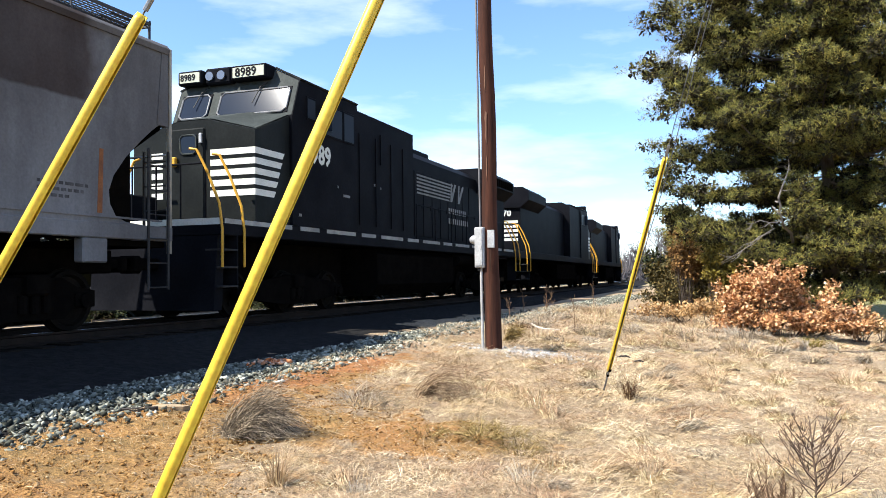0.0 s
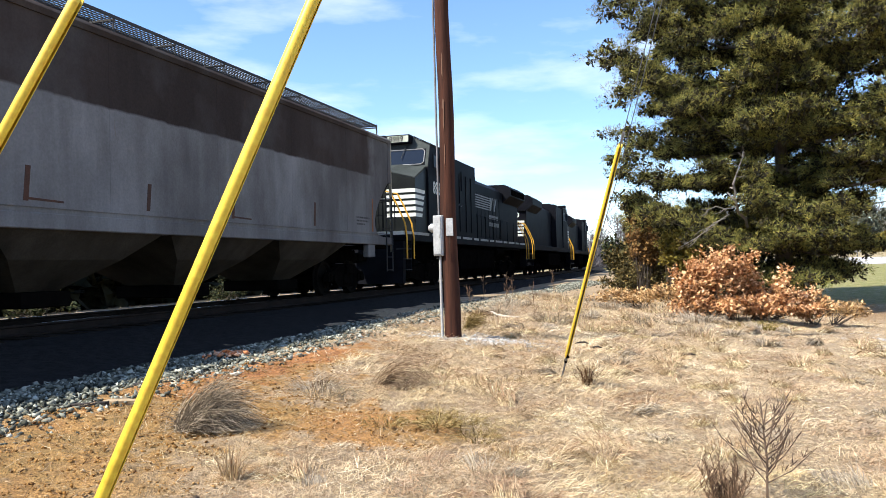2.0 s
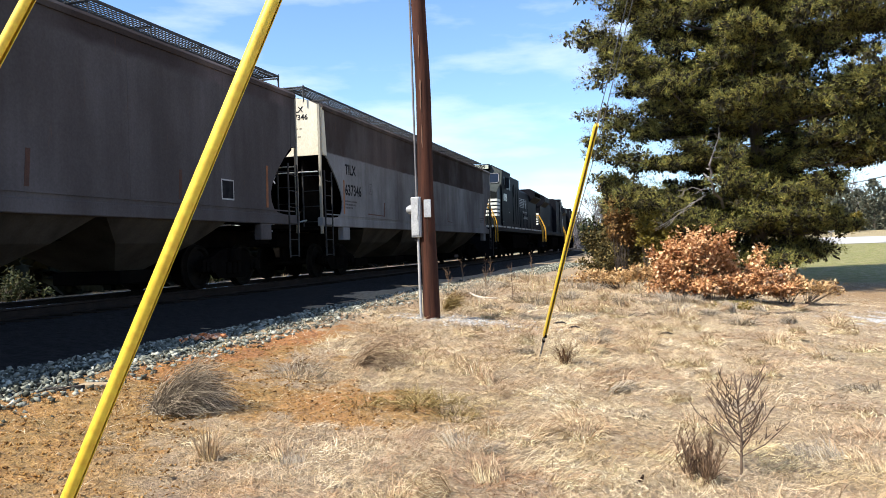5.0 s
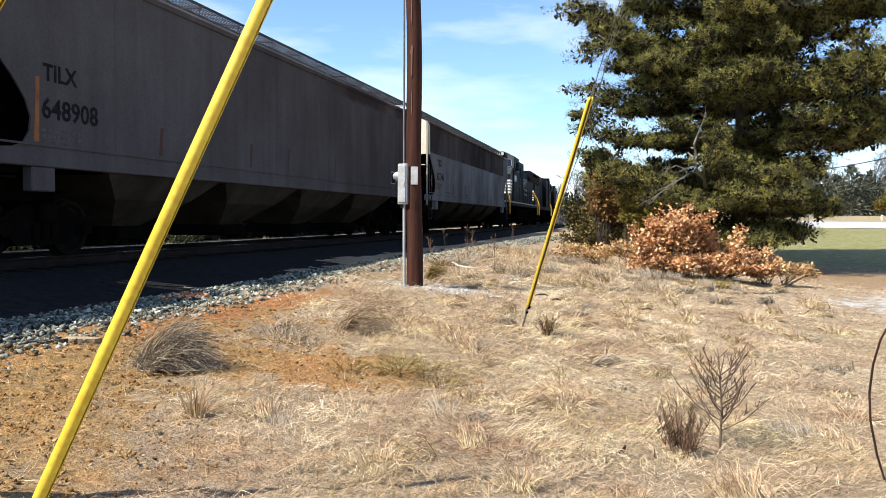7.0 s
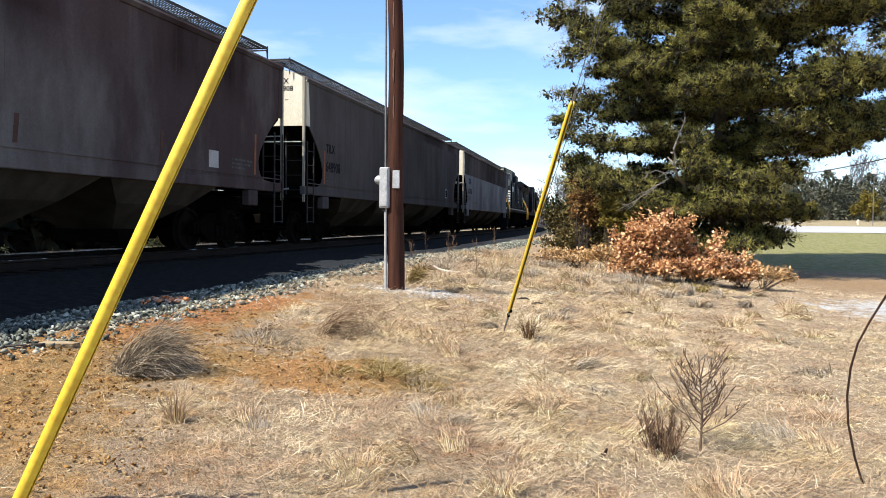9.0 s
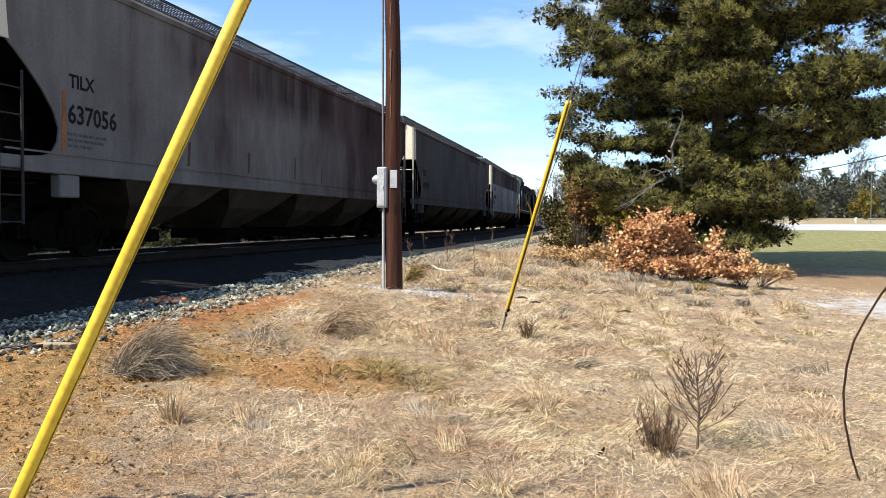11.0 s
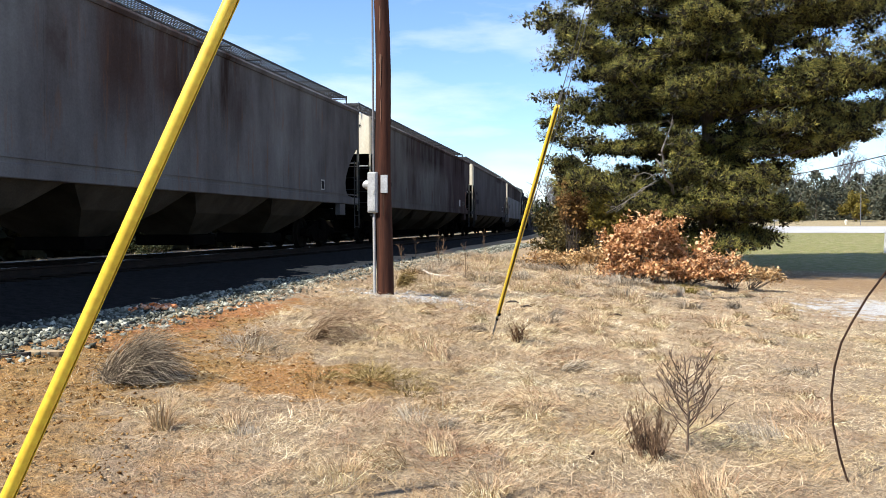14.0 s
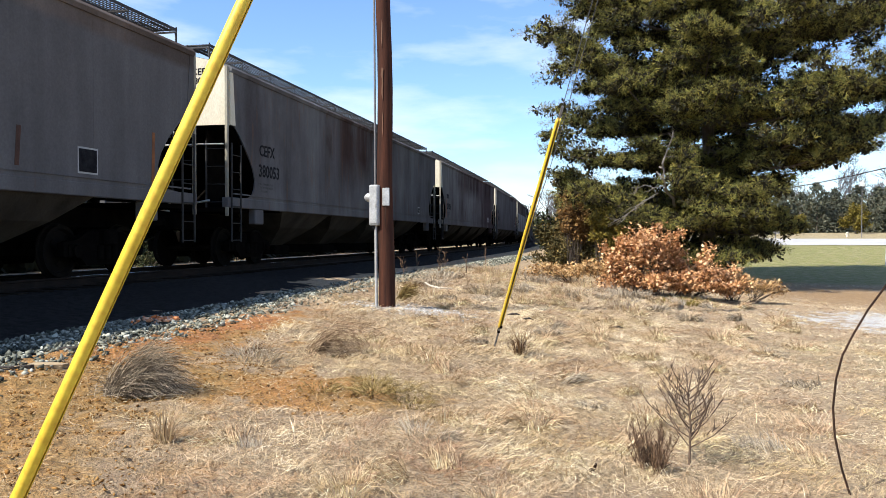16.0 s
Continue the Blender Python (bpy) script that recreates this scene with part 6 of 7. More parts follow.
def leafy_shrub(name, x, y, lobes, n_leaf, size, material, label, seed, category="shrub", stems=60, group="", flat=0.0):
    """A shrub of stems with leaves gathered in sprays; lobes: centre x, y, z and radii."""
    rng = np.random.default_rng(seed)
    thing = tagged(empty(name, pose(x, y, gz(x, y) - 0.02)), label, category, group)
    g, centres = Geo(), []
    for (cx, cy, cz, rx, ry, rz) in lobes:
        for k in range(max(3, stems // len(lobes))):
            u = rng.normal(0, 1, 3)
            u /= np.linalg.norm(u)
            u[2] = abs(u[2]) * (1 - flat) + 0.1 if cz < rz else u[2]
            rad = rng.uniform(0.35, 1.0) ** 0.5
            e = np.array([cx + u[0] * rx * rad, cy + u[1] * ry * rad, max(0.08, cz + u[2] * rz * rad)])
            b = np.array([cx * 0.6 + rng.normal(0, 0.08), cy * 0.6 + rng.normal(0, 0.08), 0.0])
            m = (b + e) / 2 + np.array([0, 0, 0.12 * rz])
            g.tube([b, m, e], [0.010, 0.007, 0.003], 4, False)
            centres.append((e, np.array([rx, ry, rz])))
            centres.append(((m + e) / 2, np.array([rx, ry, rz])))
    part("stem", g, M["stem"], thing)
    per = n_leaf // len(centres)
    pts = np.concatenate([c + rng.normal(0, 0.115, (per, 3)) * np.minimum(r * 1.2, 1.2) for c, r in centres])
    pts[:, 2] = np.maximum(pts[:, 2], 0.03)
    v, f = leaf_cards(pts, size * rng.uniform(0.6, 1.3, len(pts)), rng)
    ob = part("foliage", tri_mesh("foliage", v, f, material), material, thing)
    tagged(ob, kind="stuff")
    return thing


def bare_tree(name, x, y, height, seed, label):
    """A leafless tree: forking limbs down to fine twigs."""
    rng = np.random.default_rng(seed)
    thing = tagged(empty(name, pose(x, y, gz(x, y) - 0.1)), label, "tree", "far trees")
    s, e, ra, rb = [], [], [], []
    def grow(p, d, ln, r, depth):
        q = p + d * ln
        s.append(p)
        e.append(q)
        ra.append(r)
        rb.append(r * 0.72)
        if depth == 0:
            return
        for k in range(3 if depth > 1 else 4):
            nd = d + rng.normal(0, 0.42, 3)
            nd[2] = abs(nd[2]) * 0.9 + 0.12
            nd /= np.linalg.norm(nd)
            grow(p + d * ln * rng.uniform(0.55, 1.0), nd, ln * rng.uniform(0.58, 0.8), r * 0.62, depth - 1)
    grow(np.zeros(3), np.array([0.02, 0, 1.0]), height * 0.32, height * 0.016, 5)
    v, f = twigs(np.array(s), np.array(e), np.maximum(np.array(ra), 0.022), np.maximum(np.array(rb), 0.018))
    part("bough", tri_mesh("bough", v, f, M["bare"]), M["bare"], thing)
    return thing


def far_evergreen(x, y, height, seed):
    """A distant dark conifer with an uneven crown."""
    rng = np.random.default_rng(seed)
    thing = tagged(empty("evergreen_tree", pose(x, y, gz(x, y) - 0.1)), "dark green evergreen tree at the wood's edge", "tree", "far trees")
    part("trunk", Geo().tube([(0, 0, 0), (0, 0, height * 0.9)], [0.14, 0.03], 6), M["bark"], thing)
    n = 1100
    t = rng.uniform(0.08, 1.0, n) ** 0.9
    a = rng.uniform(0, 2 * np.pi, n)
    lob = 1 + 0.25 * np.sin(3 * a + 7 * t) + 0.2 * np.sin(11 * t)
    r = height * 0.44 * (1 - t) ** 0.5 * np.sqrt(rng.uniform(0.15, 1, n)) * lob
    pts = np.stack([r * np.cos(a), r * np.sin(a), t * height], 1)
    v, f = leaf_cards(pts, height * 0.070 * rng.uniform(0.6, 1.4, n), rng, 0.5)
    ob = part("crown", tri_mesh("crown", v, f, M["far_green"]), M["far_green"], thing)
    tagged(ob, kind="stuff")
    return thing


straw_field()
brush_pile()
tuft("dry_tuft", -3.80, 7.72, 340, 0.42, 0.20, 0.9, M["grey_grass"], "low dome of fine grey dead grass", 51, 0.9, width=0.004)
tuft("dry_tuft", -3.55, 7.60, 120, 0.5, 0.10, 1.2, M["grey_grass"], "low dome of fine grey dead grass", 52, 0.6, 0.0, width=0.004)
arched_tuft(-3.34, 8.30, 0.66, 18, "tuft of dead weeds bent over in an arch", 53)
# two strips of dark stems that stand for the shadows below the tufts
tuft("dark_stems", -3.14, 8.24, 110, 0.40, 0.04, 1.42, M["dark_brush"], "dark stems laid as the tuft's shadow on straw", 54, 0.1, 0.15, width=0.005)
tuft("dark_stems", -4.02, 8.06, 130, 0.46, 0.05, 1.42, M["dark_brush"], "dark stems laid as the tuft's shadow on straw", 591, 0.1, -0.1, width=0.005)
tuft("upright_tuft", -2.93, 4.72, 130, 0.30, 0.05, 0.25, M["straw"], "small upright tuft of pale straw", 55, 0.3)
tuft("gold_tuft", -3.92, 13.95, 420, 0.50, 0.10, 0.55, M["olive_grass"], "golden dead tuft bent over beside the wooden pole", 56, 0.8, 0.3, width=0.009)
tuft("dark_stems", -3.62, 13.8, 120, 0.34, 0.07, 1.3, M["dark_brush"], "dark dead stems at the golden tuft", 592, 0.3, width=0.009)
tuft("dark_tuft", -4.42, 16.6, 190, 0.34, 0.12, 0.8, M["dark_brush"], "brown dead tuft in straw", 593, 0.5, width=0.010)
tuft("dark_tuft", -1.24, 9.7, 110, 0.40, 0.06, 0.35, M["dark_brush"], "small reddish dead tuft", 57, 0.4)
for _k, (_x, _y) in enumerate(((-2.45, 6.95), (-2.15, 6.75), (-1.9, 6.95), (-2.3, 7.2), (-1.75, 6.6), (-2.05, 7.15), (-2.6, 6.6))):
    tuft("olive_tuft", _x, _y, 200, 0.20 + 0.02 * (_k % 3), 0.16, 1.05, M["olive_grass"], "low olive-gold dead grass at the clay's edge", 580 + _k, 0.7, width=0.005)
tuft("green_tuft", 1.3, 19.4, 300, 0.24, 0.55, 0.6, M["gold"], "low green weeds in dry grass", 590, 0.6, width=0.014)
_r = random.Random(77)
for _k in range(150):
    _y = 3.6 + 17.0 * _r.random() ** 1.4
    _x = _r.uniform(-3.4, 0.6 + 0.16 * _y)
    if clay_amount(np.array(_x), np.array(_y)) < 0.2:
        tuft("dry_tuft", _x, _y, 190 + int(_y * 3), _r.uniform(0.14, 0.30) + 0.005 * _y, _r.uniform(0.07, 0.20), _r.uniform(0.65, 1.2), M["straw"] if _r.random() < 0.86 else M["grey_grass"], "dry straw tuft in matted grass", 100 + _k, 0.9, _r.choice((None, None, 0.3, 2.2, 4.0)), width=0.003 + 0.0004 * _y)
for _k in range(40):
    _x, _y = _r.uniform(-5.0, 0.4), _r.uniform(15.0, 27.0)
    tuft("tall_dry_tuft", _x, _y, 240, _r.uniform(0.22, 0.55), _r.uniform(0.15, 0.4), 0.65, M["grey_grass"] if _r.random() < 0.6 else M["straw"], "tall greyish dead grass by the ballast", 200 + _k, 0.7, width=0.0075)
sapling("bare_sapling", 0.45, 5.95, 0.66, 22, "small leafless sapling in dry grass", 61, 0.33, M["bark_brown"])
dry_weed(0.19, 5.62)
for _k, (_x, _y, _h) in enumerate(((-5.5, 19.8, 0.55), (-6.1, 23.5, 0.7), (-4.7, 20.5, 0.5), (-6.15, 26.8, 0.8), (-5.7, 25.6, 0.7), (-3.25, 16.7, 0.85), (-4.7, 27.5, 0.9))):
    sapling("dead_stalk", _x, _y, _h, 5, "thin dead weed stalk beside the track", 70 + _k, 0.12, M["weed"])
pine(2.90, 31.5, 14.0, 1.24)
leafy_shrub("oak_bush", 0.45, 21.3, [(0.1, -0.40, 0.32, 1.05, 0.5, 0.34), (0.15, 0, 0.95, 1.05, 0.8, 0.90), (-0.55, -0.1, 0.75, 0.60, 0.5, 0.7), (0.55, 0.1, 1.38, 0.65, 0.5, 0.45), (-0.25, 0, 1.22, 0.50, 0.45, 0.45), (1.4, 0.2, 0.75, 0.65, 0.6, 0.66), (2.15, 0.5, 0.50, 0.50, 0.4, 0.46), (1.5, -0.1, 0.24, 0.95, 0.45, 0.26)], 17500, 0.112, M["leaf"], "bushy oak shrub holding dead copper-brown leaves", 81, stems=140)
leafy_shrub("dead_leaf_mound", 2.7, 22.0, [(0, 0, 0.35, 0.8, 0.6, 0.4), (0.8, 0.2, 0.25, 0.6, 0.5, 0.3)], 1500, 0.09, M["tan_brush"], "low mound of dead tan brush", 83, stems=40)
leafy_shrub("dead_leaf_mound", -1.0, 23.2, [(-0.8, 0, 0.28, 1.2, 0.8, 0.34), (0.5, -0.3, 0.36, 1.0, 0.7, 0.42)], 3200, 0.10, M["tan_brush"], "low mound of dead tan brush", 82, stems=40)
for _k, (_x, _y, _n, _s, _m, _l, _lob) in enumerate((
    (-3.0, 37.5, 5200, 0.20, "cedar", "dark green cedar thicket beside the track", [(0, 0, 1.1, 1.2, 1.0, 1.1), (0.8, 0.4, 1.9, 1.0, 0.9, 1.1), (-0.6, 0, 1.6, 0.7, 0.8, 0.9)]),
    (-1.3, 36.0, 6200, 0.20, "thicket", "olive-brown cedar thicket under the pine", [(0, 0, 1.5, 1.3, 1.0, 1.5), (1.1, -0.2, 1.4, 1.0, 0.8, 1.3), (-0.5, 0.3, 2.5, 0.8, 0.7, 0.7), (0.8, 0.2, 2.5, 0.7, 0.6, 0.6)]),
    (-1.9, 29.2, 2600, 0.13, "brownleaf", "russet leafy thicket under the pine", [(0, 0, 2.35, 0.55, 0.45, 0.6), (0.3, 0, 1.9, 0.45, 0.4, 0.4)]),
    (-0.8, 28.6, 3400, 0.13, "gold", "yellow-green young evergreen under the pine", [(0, 0, 1.9, 0.55, 0.5, 0.5), (0.45, 0, 1.4, 0.5, 0.5, 0.5)]),
    (-2.35, 33.0, 6200, 0.16, "thicket", "olive-brown cedar thicket beside the track", [(0, 0, 1.1, 1.0, 0.8, 1.1), (0.9, 0.3, 1.5, 0.9, 0.8, 1.4), (-0.7, 0, 0.9, 0.7, 0.6, 0.9), (0.1, 0.2, 2.0, 0.7, 0.6, 0.8)]),
    (-0.9, 29.5, 5200, 0.13, "thicket", "olive-brown cedar thicket under the pine", [(0, 0, 0.9, 1.0, 0.7, 0.9), (0.9, 0.2, 1.3, 0.8, 0.7, 1.0), (-1.0, 0.2, 0.8, 0.7, 0.6, 0.8)]),
    # added filler for the dark under the pine's low boughs
    (1.3, 34.0, 5200, 0.20, "cedar", "added thicket that darkens the view below the pine's boughs", [(0, 0, 1.5, 1.6, 0.9, 1.5), (1.6, 0.2, 1.2, 1.0, 0.9, 1.2)]),
)):
    leafy_shrub("thicket", _x, _y, _lob, _n, _s, M[_m], _l, 90 + _k, "thicket", 50)



def hedgerow():
    """Dense brush along the far side of the track, its shade put into the leaf colour."""
    rng = random.Random(13)
    kinds = []
    for k in range(3):
        x, y, a = track_point(-14 + 3.4 * k, -9.6)
        kinds.append(leafy_shrub("trackside_brush", x, y, [(0, 0, 0.45, 1.1, 2.3, 0.5), (0, 0, 1.1, 1.3, 2.2, 0.9), (0.2, 0.5, 1.9, 1.0, 1.7, 0.9), (-0.4, -0.8, 2.2, 1.0, 1.4, 0.8)], 1150, 0.85, M["hedge"], "dense evergreen brush along the track with shade-dark leaves", 400 + k, "brush", 40, "trackside brush"))
    for k in range(3, 46):
        x, y, a = track_point(-14 + 3.4 * k, -9.6 + rng.uniform(-0.5, 0.3))
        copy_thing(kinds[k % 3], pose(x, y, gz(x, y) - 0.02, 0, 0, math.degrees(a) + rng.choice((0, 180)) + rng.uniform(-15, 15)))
        # every second place: an added, unseen back row keeps sun off the front
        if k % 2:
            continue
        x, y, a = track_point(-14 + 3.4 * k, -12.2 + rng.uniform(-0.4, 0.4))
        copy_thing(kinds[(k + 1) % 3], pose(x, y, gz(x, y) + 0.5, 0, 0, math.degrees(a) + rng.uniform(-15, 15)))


hedgerow()


def shading_thicket():
    """Brush and young trees added on the near side of the track further on, mostly unseen, to keep sky light off the
    far cars.
    """
    rng = random.Random(19)
    kinds = []
    for k in range(2):
        x, y, a = track_point(41 + 3.6 * k, 8.2)
        kinds.append(leafy_shrub("track_thicket", x, y, [(0, 0, 1.2, 1.4, 1.8, 1.3), (0.3, 0.5, 2.6, 1.3, 1.6, 1.3), (-0.3, -0.6, 3.6, 1.0, 1.3, 1.2)], 2800, 0.32, M["thicket"], "added olive-brown brush that dims the far cars", 450 + k, "brush", 36, "brush along the track"))
    for k in range(2, 22):
        x, y, a = track_point(41 + 3.6 * k, 8.2 + rng.uniform(-0.4, 1.0))
        copy_thing(kinds[k % 2], pose(x, y, gz(x, y) - 0.02, 0, 0, math.degrees(a) + rng.uniform(0, 360)))


shading_thicket()
for _k, _s in enumerate((15.5, 24.0)):
    _x, _y, _a = track_point(_s, -5.0)
    leafy_shrub("low_bush", _x, _y, [(0, 0, 0.45, 0.7, 0.9, 0.45), (0.1, 0.6, 0.35, 0.5, 0.6, 0.35)], 1100, 0.11, M["cedar"], "low dark green bush beyond the track", 430 + _k, "bush", 24, "low bushes beyond the track")



def far_verge():
    """Tall sunlit dead grass along the far shoulder of the track."""
    rng = np.random.default_rng(17)
    n = 12000
    s, u = -6 + 80 * rng.uniform(0, 1, n), -3.7 + rng.normal(0, 0.28, n)
    clump = 0.5 + 0.5 * np.sin(1.9 * s + 2 * np.sin(0.7 * s)) * np.sin(0.8 * s + 1)
    keep = rng.uniform(0, 1, n) < 0.15 + 0.85 * clump
    s, u, clump = s[keep], u[keep], clump[keep]
    k = len(s)
    base = np.array([track_point(a, b)[:2] + (0.52,) for a, b in zip(s, u)])
    v, f = blades(base, rng.uniform(0, 6.28, k), np.abs(rng.normal(0.25, 0.25, k)), 0.12 + 0.26 * clump * rng.uniform(0.3, 1.2, k), 0.014 * rng.uniform(0.6, 1.4, k), rng.uniform(0, 0.8, k), rng)
    tagged(new("verge_grass", tri_mesh("verge_grass", v, f, M["straw"])), "sunlit dead grass on the far shoulder", "grass", kind="stuff")


far_verge()

# ---- loose stones of the ballast shoulder ----


def stones():
    rng = np.random.default_rng(9)
    octa = np.array([(1, 0.15, 0.1), (-1, 0.1, -0.15), (0.1, 1, 0.1), (-0.15, -1, 0.1), (0.1, -0.1, 1), (0.1, 0.1, -1)])
    tri = np.array([(0, 2, 4), (2, 1, 4), (1, 3, 4), (3, 0, 4), (2, 0, 5), (1, 2, 5), (3, 1, 5), (0, 3, 5)])
    def rubble(P, size, flat):
        """Angular broken stones: skewed, tilted blocks."""
        n = len(P)
        v = (octa[None] + rng.normal(0, 0.28, (n, 6, 3))) * (size[:, None] * np.stack([rng.uniform(0.9, 1.5, n), rng.uniform(0.7, 1.1, n), flat * rng.uniform(0.6, 1.2, n)], 1))[:, None]
        for i, j, top in ((1, 2, 0.7), (0, 2, 0.7), (0, 1, 3.14)):
            ang = rng.uniform(-top, top, n)
            c, s = np.cos(ang)[:, None], np.sin(ang)[:, None]
            w = v.copy()
            w[..., i], w[..., j] = v[..., i] * c - v[..., j] * s, v[..., i] * s + v[..., j] * c
            v = w
        f = tri[None] + (np.arange(n) * 6)[:, None, None]
        return (v + P[:, None]).reshape(-1, 3), f.reshape(-1, 3)
    bed_u, bed_z = [1.7, 1.95, 3.2, 4.75, 5.4, 6.2], [0.765, 0.73, 0.62, 0.50, 0.25, 0.2]
    def place(u, s):
        x, y, _ = track_point(s, u)
        return x, y, max(float(np.interp(u, bed_u, bed_z)), gz(x, y))
    bed = bpy.data.objects["ballast_bed"]
    variants = []
    for k in range(12):
        v, _ = rubble(np.zeros((1, 3)), np.array([0.040]), 0.75)
        variants.append(tri_mesh("stone", v, tri, M["stone_part"]))
    for k in range(300):
        u, s = rng.uniform(4.1, 5.25), rng.uniform(3.6, 9.0)
        x, y, z = place(u, s)
        ob = new("stone", variants[k % 12])
        ob.parent = bed
        ob.matrix_basis = pose(x, y, z + 0.014, *rng.uniform(-40, 40, 2), rng.uniform(0, 360)) @ Matrix.Scale(float(rng.uniform(0.5, 1.15)), 4)
    # pale stones only on the sunlit strip; the shaded bed stays painted dark
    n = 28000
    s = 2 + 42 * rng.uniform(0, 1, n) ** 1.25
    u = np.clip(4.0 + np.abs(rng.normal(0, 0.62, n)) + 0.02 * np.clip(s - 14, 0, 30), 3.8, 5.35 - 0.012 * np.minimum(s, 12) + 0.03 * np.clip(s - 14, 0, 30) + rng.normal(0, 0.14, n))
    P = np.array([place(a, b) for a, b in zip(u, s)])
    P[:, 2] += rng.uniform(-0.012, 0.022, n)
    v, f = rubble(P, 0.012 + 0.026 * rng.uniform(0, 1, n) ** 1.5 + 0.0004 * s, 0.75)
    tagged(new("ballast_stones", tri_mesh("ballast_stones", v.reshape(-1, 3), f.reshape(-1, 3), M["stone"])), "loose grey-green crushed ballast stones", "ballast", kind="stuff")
    # pebbles and clods on the clay, and a patch of paint-marked stones
    n = 15000
    x, y = rng.uniform(-5.3, -2.0, n), rng.uniform(3.0, 9.5, n)
    keep = rng.uniform(0, 1, n) < clay_amount(x, y)
    x, y = x[keep], y[keep]
    n = len(x)
    P = np.stack([x, y, ground_z(x, y) + ground_bumps(x, y) + 0.004], 1)
    v, f = rubble(P, 0.004 + 0.013 * rng.uniform(0, 1, n) ** 2.5, 0.6)
    tagged(new("clay_clods", tri_mesh("clay_clods", v.reshape(-1, 3), f.reshape(-1, 3), M["clod"])), "small tan and orange clods on bare clay", "clods", kind="stuff")
    n = 1100
    x, y = rng.normal(-3.15, 0.75, n), rng.normal(12.75, 0.38, n)
    P = np.stack([x, y, ground_z(x, y) + ground_bumps(x, y) + 0.008], 1)
    v, f = rubble(P, rng.uniform(0.008, 0.022, n), 0.7)
    tagged(new("pale_gravel", tri_mesh("pale_gravel", v, f, M["gravel"])), "pale gravel strewn round the wooden pole", "gravel", kind="stuff")
    n = 70
    u, s = rng.normal(4.42, 0.10, n), rng.normal(9.35, 0.19, n)
    P = np.array([place(a, b) for a, b in zip(u, s)]) + np.array([0, 0, 0.055])
    v, f = rubble(P, rng.uniform(0.02, 0.038, n), 0.75)
    tagged(new("painted_stones", tri_mesh("painted_stones", v.reshape(-1, 3), f.reshape(-1, 3), M["marking"])), "ballast stones sprayed with orange paint", "stones", kind="stuff")


M["clod"] = island_mat("clay_clod", [(0.0, (0.060, 0.028, 0.010)), (0.5, (0.25, 0.125, 0.036)), (0.9, (0.38, 0.215, 0.075)), (1.0, (0.46, 0.36, 0.22))], 0.95)
M["gravel"] = island_mat("pale_gravel_stone", [(0.0, (0.228, 0.2204, 0.2052)), (0.6, (0.4408, 0.4332, 0.4028)), (1.0, (0.608, 0.6004, 0.57))], 0.95)
M["marking"] = island_mat("orange_marking_paint", [(0.0, (0.5472, 0.152, 0.0456)), (0.6, (0.646, 0.3192, 0.1672)), (1.0, (0.6688, 0.5168, 0.3952))], 0.8)
stones()

# ---- small things on the verge ----


